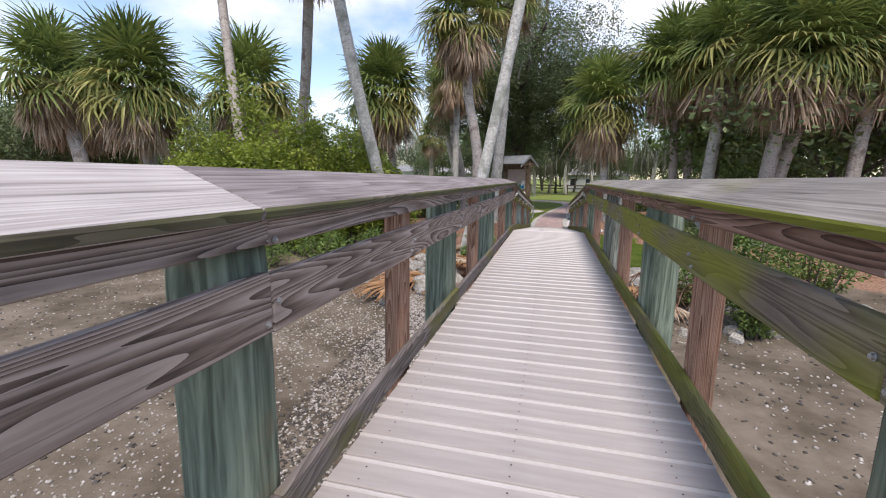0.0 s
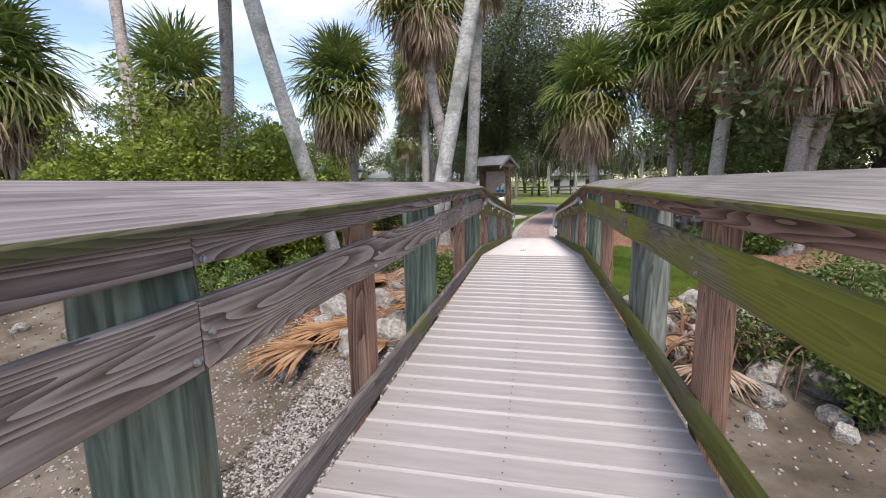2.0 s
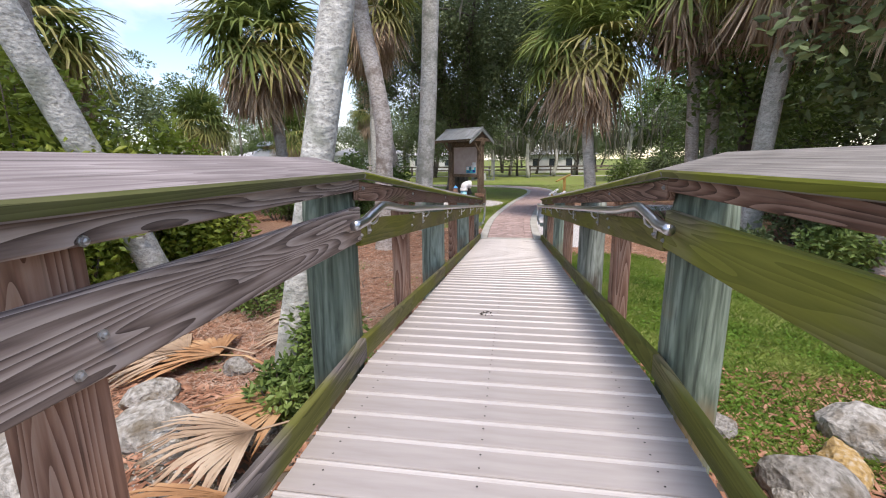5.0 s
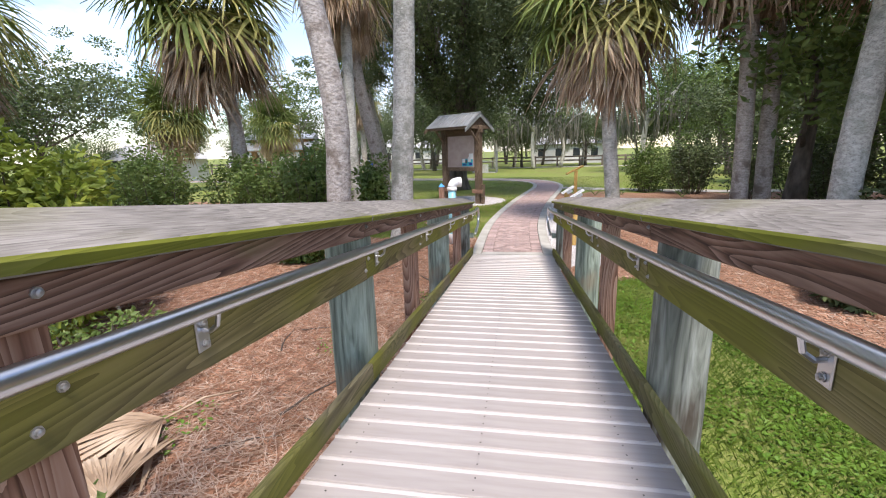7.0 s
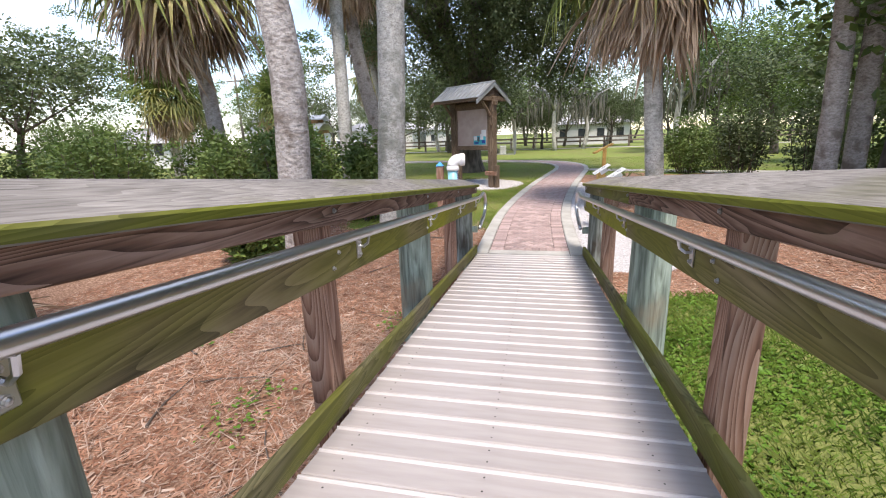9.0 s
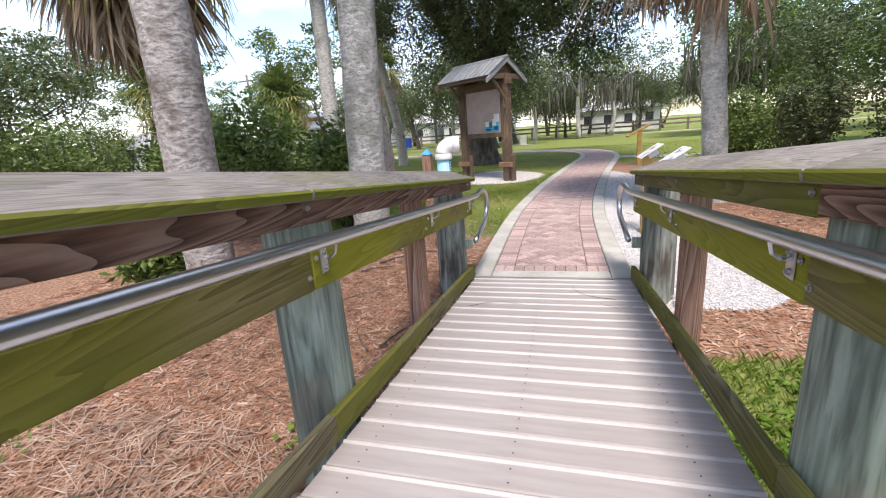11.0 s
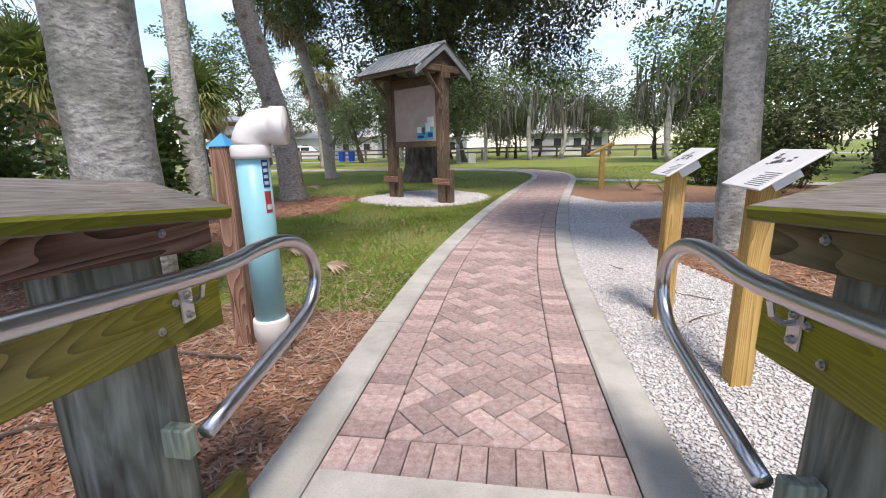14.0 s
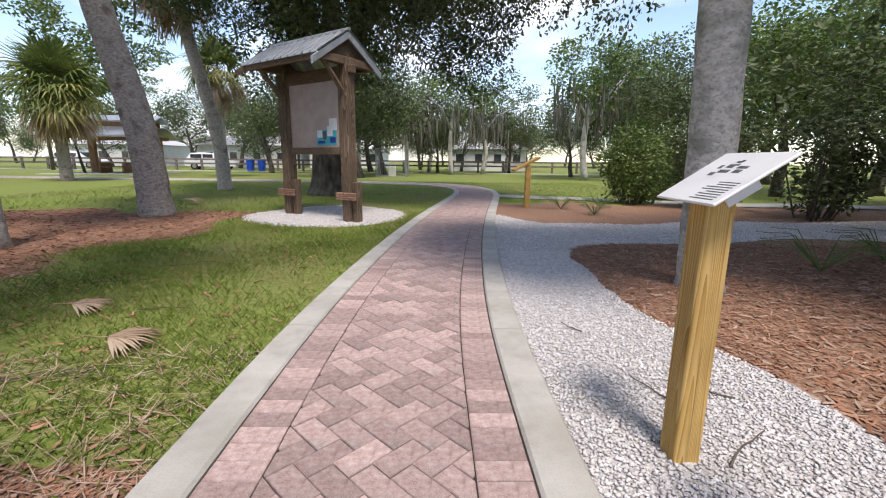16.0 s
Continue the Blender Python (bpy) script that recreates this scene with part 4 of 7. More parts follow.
palm([(-12.5, 46.0, 0), (-12.5, 46, 2.4), (-12.4, 46, 5.0)], 0.24, 0.2, 2, 1.3, "cabbage palm across the lawn")

# ---- leafy trees and bushes ----


def leaf_cloud(centres, radius, count, size, seed, flat=0.7, hang=0.0):
    """Many single folded leaves scattered in uneven clumps."""
    rng = np.random.default_rng(seed)
    c = np.asarray(centres, float)
    rad = np.asarray(radius, float) if np.ndim(radius) else np.full(len(c), float(radius))
    w = rad ** 2
    pick = rng.choice(len(c), count, p=w / w.sum())
    d = rng.normal(size=(count, 3))
    d /= np.linalg.norm(d, axis=1)[:, None]
    p = c[pick] + d * (rad[pick] * rng.uniform(0.35, 1.0, count) ** 0.6)[:, None] * np.array((1, 1, flat))
    ax = rng.normal(size=(count, 3)) * np.array((1, 1, 0.55)) + d * 0.6
    ax[:, 2] -= hang
    ax /= np.linalg.norm(ax, axis=1)[:, None]
    sd = np.cross(ax, rng.normal(size=(count, 3)))
    sd /= np.linalg.norm(sd, axis=1)[:, None]
    L = size * rng.uniform(0.6, 1.25, count)[:, None]
    up = np.cross(sd, ax)
    v = np.stack([p, p + ax * L * 0.5 + sd * L * 0.24 + up * L * 0.05, p + ax * L, p + ax * L * 0.5 - sd * L * 0.24 + up * L * 0.05], 1).reshape(-1, 3)
    i = np.arange(count)[:, None] * 4
    f = np.concatenate([i + np.array([[0, 1, 2]]), i + np.array([[0, 2, 3]])])
    return v, f.tolist()


def limbs(base, height, spread, n, seed, r0, fork=0.35, depth=2):
    """A trunk with limbs: tubes and the places of their tips."""
    rng = random.Random(seed)
    tubes, tips = [], []

    def grow(p, d, L, r, lev):
        pts, rr, q = [p], [r], Vector(p)
        dd = Vector(d)
        for i in range(4):
            dd = (dd + Vector((rng.uniform(-0.25, 0.25), rng.uniform(-0.25, 0.25), rng.uniform(-0.08, 0.18)))).normalized()
            q = q + dd * L / 4
            pts.append(tuple(q))
            rr.append(r * (1 - 0.16 * (i + 1)))
            if lev > 0 and i >= 1:
                tips.append((tuple(q), lev))
        tubes.append(tube(pts, rr, 9 if lev == 0 else 6))
        if lev < depth:
            k = n if lev == 0 else 3
            for j in range(k):
                a = 2 * math.pi * (j + rng.random() * 0.7) / k
                nd = Vector((math.cos(a) * spread, math.sin(a) * spread, rng.uniform(0.25, 0.9))).normalized()
                nd = (nd + dd * (0.3 if lev == 0 else 0.9)).normalized()
                at = pts[rng.choice((2, 3, 4))]
                grow(at, nd, L * rng.uniform(0.7, 0.95), rr[-1] * 0.75, lev + 1)
        else:
            tips.append((tuple(q), lev + 1))
    grow(tuple(base), (0, 0, 1), height * fork, r0, 0)
    return join(tubes), [t[0] for t in tips]


def tree_meshes(seed, height, spread, leaf, leaf_mat, count, clump, r0=0.25, fork=0.4, flat=0.7, bark=None):
    wood_geo, tips = limbs((0, 0, 0), height, spread, 5, seed, r0, fork)
    rng = np.random.default_rng(seed)
    tips = np.array(tips)
    c = tips + rng.normal(size=tips.shape) * 0.4
    lv = leaf_cloud(c, rng.uniform(0.5, 1.0, len(c)) * clump, count, leaf, seed, flat)
    return [mesh("trunk", *wood_geo, bark or M_BARK, smooth=True), mesh("crown", *lv, leaf_mat)]


OAKS = [tree_meshes(31, 8.5, 1.1, 0.21, M_LEAFD, 9000, 1.5), tree_meshes(32, 9.5, 1.3, 0.22, M_LEAFD, 10000, 1.6), tree_meshes(33, 7.5, 1.0, 0.20, M_LEAFM, 9000, 1.4)]
PINES = [tree_meshes(41, 13, 0.9, 0.30, M_PINE, 6500, 1.25, 0.22, 0.55, 0.45), tree_meshes(42, 12, 1.1, 0.30, M_PINE, 6000, 1.3, 0.2, 0.55, 0.45)]


def tree(meshes, x, y, size, head, name, label, cat, group, tall=1.0):
    z = float(ground_z(x, y)) - 0.05
    ob = thing(name, (x, y, z), label, cat, group)
    for nm, me in zip(("trunk", "crown"), meshes):
        q = part(nm, me, None, ob, at=(x, y, z))
        q.rotation_euler = (0, 0, head)
        q.scale = (size, size, size * tall)
    return ob


rngt = random.Random(77)
for i, (x, y, s) in enumerate([(6.9, 23.2, 1.15), (9.5, 20, 1.2), (12.5, 23, 1.1), (10.5, 26.5, 0.9), (14.0, 29, 1.1), (12.0, 34, 0.85), (16.5, 35, 1.1), (13.5, 42, 0.95), (18.5, 43, 1.2), (13.5, 17.5, 1.0), (16.5, 20, 1.1), (18, 27, 1.2), (13, 50, 1.2), (18, 56, 1.3), (12.0, 14.0, 0.85), (17, 13, 1.0)]):
    tree(OAKS[0 if i % 3 == 1 else 2], x, y, s, rngt.uniform(0, 6.3), "oak_tree", "dense dark green oak behind the mulch beds", "tree", "background trees")
for i, (x, y, s) in enumerate([(-20.5, 26.5, 0.85), (-15.5, 21.0, 0.72), (-17.5, 22.5, 0.42), (-21, 21, 0.5), (-24, 18, 0.8), (-22, 13.5, 0.75), (-30, 26, 0.6), (-27, 33, 0.45), (-33, 41, 0.6), (-24.5, 15.5, 0.8), (-18, 16.5, 0.55), (-15.5, 16.0, 0.45), (-20, 15.0, 0.6), (-28, 15, 0.9), (-27, 11, 0.9), (-13.5, 17.5, 0.4)]):
    tree(OAKS[(i + 1) % 3], x, y, s, rngt.uniform(0, 6.3), "oak_tree", "dark leafy tree behind the shore palms", "tree", "background trees")
for i, (x, y, s) in enumerate([(-3.5, 52, 0.95), (-8.5, 56, 1.0), (-13, 55, 0.9), (-6, 62, 1.15), (0.5, 60, 0.7), (3.0, 66, 0.75), (-17, 66, 1.0), (-1.5, 72, 0.9), (-11, 70, 1.3), (7.5, 62, 0.7), (6.5, 74, 0.7), (11.5, 72, 0.75), (-23, 72, 1.1), (-30, 75, 1.1), (-38, 72, 1.1), (-48, 66, 1.1), (-4.5, 47, 1.15), (10.5, 52, 0.7)]):
    tree(OAKS[i % 2], x, y, s, rngt.uniform(0, 6.3), "oak_tree", "tall oak draped in grey moss beyond the lawn", "tree", "background trees", 1.1)
for i, (x, y, s) in enumerate([(-17.5, 46, 0.7), (-24, 50, 0.5), (-34, 40, 0.62), (-25, 37, 0.6), (-36, 56, 0.65), (-28, 62, 0.65), (-40, 44, 0.8)]):
    tree(PINES[i % 2], x, y, s, rngt.uniform(0, 6.3), "pine_tree", "bright green flat-topped pine beyond the lawn", "pine tree", "background pines")

for i in range(26):
    x = -75 + i * 5.2 + rngt.uniform(-1.5, 1.5)
    tree(OAKS[i % 2], x, 96 + rngt.uniform(-5, 8), rngt.uniform(0.8, 1.1), rngt.uniform(0, 6.3), "oak_tree", "tall dark tree in the far woods", "tree", "background trees")
for i, (x, y, s) in enumerate([(24, 44, 1.2), (27, 34, 1.2), (23, 20, 1.1), (24, 12, 1.1), (22, 64, 1.3), (20, 6, 1.0), (-30, 7, 0.9), (-34, 18, 1.0), (-40, 30, 0.9)]):
    tree(OAKS[i % 3], x, y, s, rngt.uniform(0, 6.3), "oak_tree", "tall dark tree at the edge of the park", "tree", "background trees")


def big_oak():
    """The old live oak behind the notice shelter: forked trunk, long limbs, hanging leaves."""
    bx, by = -3.1, 33.4
    z = float(ground_z(bx, by)) - 0.1
    ob = thing("live_oak", (bx, by, z), "huge old live oak with long forked limbs behind the shelter", "tree")
    T = [tube(spline([(bx, by, z), (bx, by - 0.05, z + 1.2), (bx + 0.05, by, z + 3.0)], 5), [0.85, 0.76, 0.68, 0.62, 0.60, 0.58, 0.57, 0.57, 0.58, 0.60, 0.62][:11], 14)]
    runs = [
        [(bx, by, z + 2.6), (bx - 0.4, by - 0.2, z + 4.6), (bx - 1.0, by - 0.6, z + 7.0), (bx - 0.8, by - 1.2, z + 10)],
        [(bx, by, z + 2.6), (bx + 0.9, by - 0.3, z + 4.4), (bx + 1.5, by - 0.6, z + 7.5), (bx + 2.2, by - 0.5, z + 10.5)],
        [(bx - 0.3, by - 0.2, z + 4.2), (bx - 2.0, by - 0.8, z + 5.9), (bx - 3.6, by - 1.4, z + 7.0), (bx - 5.2, by - 1.6, z + 8.2)],
        [(bx + 1.0, by - 0.3, z + 4.8), (bx + 3.2, by - 1.4, z + 6.6), (bx + 5.6, by - 2.6, z + 7.4), (bx + 7.5, by - 3.4, z + 7.0)],
        [(bx + 0.3, by - 0.3, z + 4.0), (bx + 0.8, by - 2.6, z + 6.2), (bx + 1.6, by - 5.0, z + 7.6), (bx + 2.4, by - 7.0, z + 8.2)],
        [(bx - 0.5, by - 0.4, z + 5.0), (bx - 1.6, by - 3.0, z + 7.0), (bx - 2.6, by - 5.5, z + 8.4)],
        [(bx - 0.6, by + 0.6, z + 5.0), (bx - 2.0, by + 3.0, z + 7.4), (bx - 3.0, by + 5.0, z + 8.6)],
        [(bx + 1.0, by + 0.6, z + 5.0), (bx + 3.4, by + 2.4, z + 7.0), (bx + 6.0, by + 4.0, z + 7.6)],
    ]
    runs = [[(x, y, q if q < z + 4.5 else z + 4.5 + (q - z - 4.5) * 1.55) for x, y, q in run] for run in runs]
    rad0 = [0.40, 0.42, 0.26, 0.26, 0.24, 0.2, 0.22, 0.22]
    tips, B = [], []
    rng = random.Random(5)
    for run, r in zip(runs, rad0):
        p = spline(run, 6)
        part("limb", tube(p, [r * (1 - 0.75 * i / (len(p) - 1)) for i in range(len(p))], 9), M_BARK, ob, smooth=True)
        for i in range(5, len(p), 2):
            q = Vector(p[i])
            tips.append(tuple(q + Vector((rng.uniform(-1, 1), rng.uniform(-1, 1), rng.uniform(-0.6, 0.9)))))
            for _ in range(2):
                d = Vector((rng.uniform(-1, 1), rng.uniform(-1, 1), rng.uniform(-0.7, 0.5))) * 1.9
                B.append(tube([q, q + d * 0.5 + Vector((0, 0, 0.15)), q + d], [0.05, 0.035, 0.012], 5))
                tips.append(tuple(q + d))
                tips.append(tuple(q + d + Vector((rng.uniform(-0.6, 0.6), rng.uniform(-0.6, 0.6), -0.7))))
    for _ in range(125):
        a, k = rng.uniform(0, 6.28), rng.random() ** 0.5
        tips.append((bx + 0.8 + math.cos(a) * 6.5 * k, by + math.sin(a) * 5.0 * k, z + 9.5 + rng.uniform(-1.5, 4.5) * (1 - 0.4 * k)))
    part("trunk", join(T), M_BARK, ob, smooth=True)
    tagged(part("branchlets", join(B), M_BARK, ob), kind="stuff")
    part("crown", leaf_cloud(tips, [rng.uniform(0.6, 1.35) for _ in tips], 88000, 0.155, 9, 0.9, 0.3), M_LEAFD, ob)
    # long beards of moss and a weeping curtain of twigs over the lawn
    hang = []
    for i in range(170):
        x, y, zz = tips[rng.randrange(len(tips))]
        x, y = x + rng.uniform(-0.8, 0.8), y + rng.uniform(-0.8, 0.8)
        L = rng.uniform(0.4, 1.3)
        hang.append(tube([(x, y, zz), (x + rng.uniform(-0.1, 0.1), y, zz - L * 0.5), (x + rng.uniform(-0.15, 0.15), y, zz - L)], [0.035, 0.05, 0.006], 4, False))
    tagged(part("hanging_moss", join(hang), M_MOSSH, ob, "grey hanging moss"), kind="stuff")
    droop = [(bx + 3.6 + rng.uniform(-1.5, 3.6), by - 3.6 + rng.uniform(-2.4, 2.0), z + rng.uniform(4.4, 9.0)) for _ in range(64)]
    droop += [(rng.uniform(-2.4, 2.3), rng.uniform(29.8, 33.6), 2.5 + 5.2 * rng.random() ** 0.8) for _ in range(84)]
    droop += [(rng.uniform(-7.2, -2.2), rng.uniform(31.0, 35.0), rng.uniform(3.6, 8.5)) for _ in range(46)]
    part("drooping_sprays", leaf_cloud(droop, [rng.uniform(0.5, 1.0) for _ in droop], 86000, 0.125, 10, 1.2, 0.6), M_LEAFD, ob)


big_oak()


def moss_curtain(x, y, w, z0, z1, seed, n=95):
    """Beards of grey moss under a far oak, with a pale trunk."""
    rng = random.Random(seed)
    g = float(ground_z(x, y))
    ob = thing("mossy_oak", (x, y, g), "pale-trunked oak with curtains of grey hanging moss", "tree", "moss-hung oaks")
    T = [tube(spline([(x, y, g - 0.1), (x + rng.uniform(-0.3, 0.3), y, g + 2.2), (x + rng.uniform(-0.8, 0.8), y, g + 5.5)], 4), [0.22, 0.21, 0.2, 0.19, 0.18, 0.17, 0.15, 0.12, 0.1], 8)]
    for i in range(4):
        a = rng.uniform(0, 6.28)
        T.append(tube([(x, y, g + 3.4), (x + math.cos(a) * w * 0.5, y + math.sin(a), g + 4.6 + rng.random()), (x + math.cos(a) * w, y + math.sin(a) * 2, g + 5.4 + rng.random())], [0.1, 0.07, 0.03], 6))
    part("trunk", join(T), M_TRUNKW, ob, smooth=True)
    H = []
    for i in range(n):
        px, py, pz = x + rng.uniform(-w, w), y + rng.uniform(-1.5, 1.5), rng.uniform(z0 + (z1 - z0) * 0.45, z1)
        L = rng.uniform(0.8, 2.4)
        L = min(L, pz - z0)
        H.append(tube([(px, py, pz), (px + rng.uniform(-0.1, 0.1), py, pz - L * 0.55), (px + rng.uniform(-0.2, 0.2), py, pz - L)], [0.03, 0.065, 0.008], 5, False))
    tagged(part("hanging_moss", join(H), M_MOSSH, ob, "grey hanging moss"), kind="stuff")
    c = [(x + rng.uniform(-w, w), y + rng.uniform(-1.6, 1.6), rng.uniform(z1 - 1.5, z1 + 1.8)) for _ in range(26)]
    part("crown", leaf_cloud(c, 1.0, 3200, 0.24, seed, 0.8), M_LEAFM if seed % 2 else M_LEAFD, ob)


for i, (x, y, w) in enumerate([(-2.2, 57, 2.4), (1.6, 55, 2.6), (4.4, 58, 2.4), (-6.5, 58, 2.6), (7.2, 63, 2.6), (-10.5, 60, 2.6), (-0.4, 63, 2.6), (9.5, 46, 2.2)]):
    moss_curtain(x, y, w, 0.6, 5.2, 50 + i)


def bush(name, x, y, w, d, h, n, leaf, material, seed, label, cat="shrub", group="", stems=10, base=None):
    rng = random.Random(seed)
    g = float(ground_z(x, y)) if base is None else base
    ob = thing(name, (x, y, g), label, cat, group)
    T, c, rr = [], [], []
    for i in range(stems):
        a = rng.uniform(0, 6.28)
        k = rng.random() ** 0.5
        tx, ty = x + math.cos(a) * w * k, y + math.sin(a) * d * k
        tz = g + h * (1.0 - 0.45 * k * k) * rng.uniform(0.72, 1.05)
        bx, by = x + (tx - x) * 0.35, y + (ty - y) * 0.35
        bz = float(ground_z(bx, by)) - 0.05
        p = [(bx, by, bz), (bx * 0.4 + tx * 0.6, by * 0.4 + ty * 0.6, (bz + tz) / 2), (tx, ty, tz)]
        T.append(tube(p, [0.022, 0.015, 0.006], 5))
        for t in (0.35, 0.6, 0.85, 1.0):
            c.append((p[0][0] * (1 - t) + tx * t + rng.uniform(-0.12, 0.12) * w, p[0][1] * (1 - t) + ty * t + rng.uniform(-0.12, 0.12) * d, bz * (1 - t) + tz * t))
            rr.append(rng.uniform(0.18, 0.34) * min(1.6, (w + d + h) / 3))
    part("branchwork", join(T), M_TWIG, ob)
    part("foliage", leaf_cloud(c, rr, n, leaf, seed, 0.95), material, ob)
    return ob


# mangrove thicket on the shore
for i, (x, y, w, d, h) in enumerate([(-5.6, 12.6, 0.9, 0.8, 2.6), (-6.9, 12.3, 1.1, 0.9, 3.2), (-8.4, 12.2, 1.2, 0.9, 3.5), (-9.9, 12.4, 1.2, 1.0, 3.0), (-6.3, 13.7, 1.0, 0.8, 2.4), (-7.7, 11.4, 1.2, 0.7, 2.3), (-9.3, 11.3, 1.1, 0.7, 2.1), (-5.9, 11.5, 0.9, 0.6, 1.5), (-11.3, 12.6, 1.1, 0.9, 2.4), (-5.2, 14.6, 0.8, 0.8, 2.0)]):
    bush("mangrove_bush", x, y, w * 1.1, d * 1.1, h * 1.22, 11000, 0.12, M_LEAFB, 200 + i, "bright yellow-green mangrove bush on the shore", "bush", "mangrove bushes", 16)
for i, (x, y, w, d, h) in enumerate([(-4.3, 11.7, 0.7, 0.5, 0.75), (-5.3, 10.7, 0.9, 0.4, 0.7), (-7.0, 10.2, 1.2, 0.4, 0.75), (-3.4, 13.8, 0.8, 0.6, 0.7), (-1.6, 11.9, 0.35, 0.5, 0.75), (-1.7, 11.35, 0.3, 0.3, 0.5), (-4.2, 10.2, 0.5, 0.3, 0.45)]):
    bush("low_shrub", x, y, w, d, h, 2600, 0.07, M_LEAFM, 230 + i, "low dark green shrub by the boardwalk", "shrub", "low shrubs", 14)
for i, (x, y, w, d, h) in enumerate([(2.9, 9.6, 0.6, 0.5, 1.0), (3.7, 10.1, 0.7, 0.5, 1.2), (3.2, 8.7, 0.4, 0.4, 0.8), (4.8, 10.6, 0.8, 0.5, 1.3)]):
    bush("mangrove_bush", x, y, w, d, h, 2300, 0.085, M_LEAFM, 250 + i, "small green mangrove on arching roots among boulders", "bush", "mangrove bushes", 12)
for i, (x, y, w, d, h) in enumerate([(-3.45, 21.5, 0.36, 0.42, 1.75), (-4.9, 20.95, 0.62, 0.6, 2.2), (-6.3, 21.6, 0.8, 0.7, 2.1), (-5.6, 23.3, 0.65, 0.6, 2.1), (-7.7, 21.9, 0.8, 0.7, 1.9), (-11.4, 23.2, 1.0, 0.9, 2.4), (-9.0, 20.5, 1.0, 0.8, 2.2), (-11.0, 21.5, 1.0, 0.9, 1.6), (-13.5, 22.5, 1.2, 1.0, 2.0), (-3.9, 18.4, 0.5, 0.5, 0.8)]):
    bush("dense_shrub", x, y, w, d, h, 5200, 0.115, M_LEAFM, 270 + i, "tall dark glossy-leaved shrub in the mulch bed", "shrub", "tall shrubs", 18)
for i, (x, y, w, d, h) in enumerate([(5.6, 31.0, 0.9, 0.8, 2.0), (6.9, 29.6, 1.0, 0.8, 2.4), (8.0, 28.0, 1.1, 0.9, 2.7), (8.6, 25.6, 1.1, 0.9, 2.6), (8.2, 23.6, 1.0, 0.8, 2.2), (9.6, 22.5, 1.2, 0.9, 2.6), (7.4, 32.4, 1.0, 0.8, 2.2), (6.6, 19.0, 0.9, 0.7, 1.5), (8.5, 18.6, 1.0, 0.7, 1.8), (6.0, 17.0, 0.7, 0.5, 0.9), (4.3, 16.9, 0.5, 0.4, 0.7), (10.5, 16.5, 1.2, 0.8, 1.7)]):
    bush("dense_shrub", x, y, w, d, h, 4200, 0.13, M_LEAFD if i % 3 else M_LEAFM, 300 + i, "dense dark evergreen shrub at the edge of the mulch", "shrub", "tall shrubs", 18)


def fern(x, y, s, seed):
    rng = random.Random(seed)
    g = float(ground_z(x, y))
    ob = thing("low_plant", (x, y, g), "small dark spiky plant in the mulch bed", "plant", "bedding plants")
    geo = []
    for i in range(15):
        a, L = i * 2.4 + rng.random(), s * rng.uniform(0.7, 1.1)
        pts = [(x, y, g), (x + math.cos(a) * L * 0.5, y + math.sin(a) * L * 0.5, g + L * 0.55), (x + math.cos(a) * L, y + math.sin(a) * L, g + L * 0.5)]
        geo.append(tube(pts, [0.006, 0.005, 0.002], 4))
        for t in np.linspace(0.2, 1, 12):
            for sd in (-1, 1):
                px, py = x + math.cos(a) * L * t, y + math.sin(a) * L * t
                pz = g + L * (1.1 * t - 0.6 * t * t)
                ww = 0.13 * s * (1.15 - t)
                ex, ey = px - math.sin(a) * sd * ww + math.cos(a) * ww * 0.7, py + math.cos(a) * sd * ww + math.sin(a) * ww * 0.7
                geo.append((np.array([(px, py, pz), (px + math.cos(a) * 0.02, py + math.sin(a) * 0.02, pz), (ex, ey, pz + 0.012)]), [(0, 1, 2)]))
    part("fronds", join(geo), M_LEAFM, ob)


for i, (x, y, s) in enumerate([(3.2, 29.4, 0.5), (4.3, 29.8, 0.5), (3.6, 28.3, 0.45), (5.4, 24.0, 0.55), (4.3, 23.6, 0.7), (4.9, 23.1, 0.7), (6.3, 24.2, 0.6), (5.6, 22.5, 0.6), (-8.6, 26.8, 0.4), (6.2, 28.6, 0.6)]):
    fern(x, y, s, 400 + i)

# ---- things of the garden ----


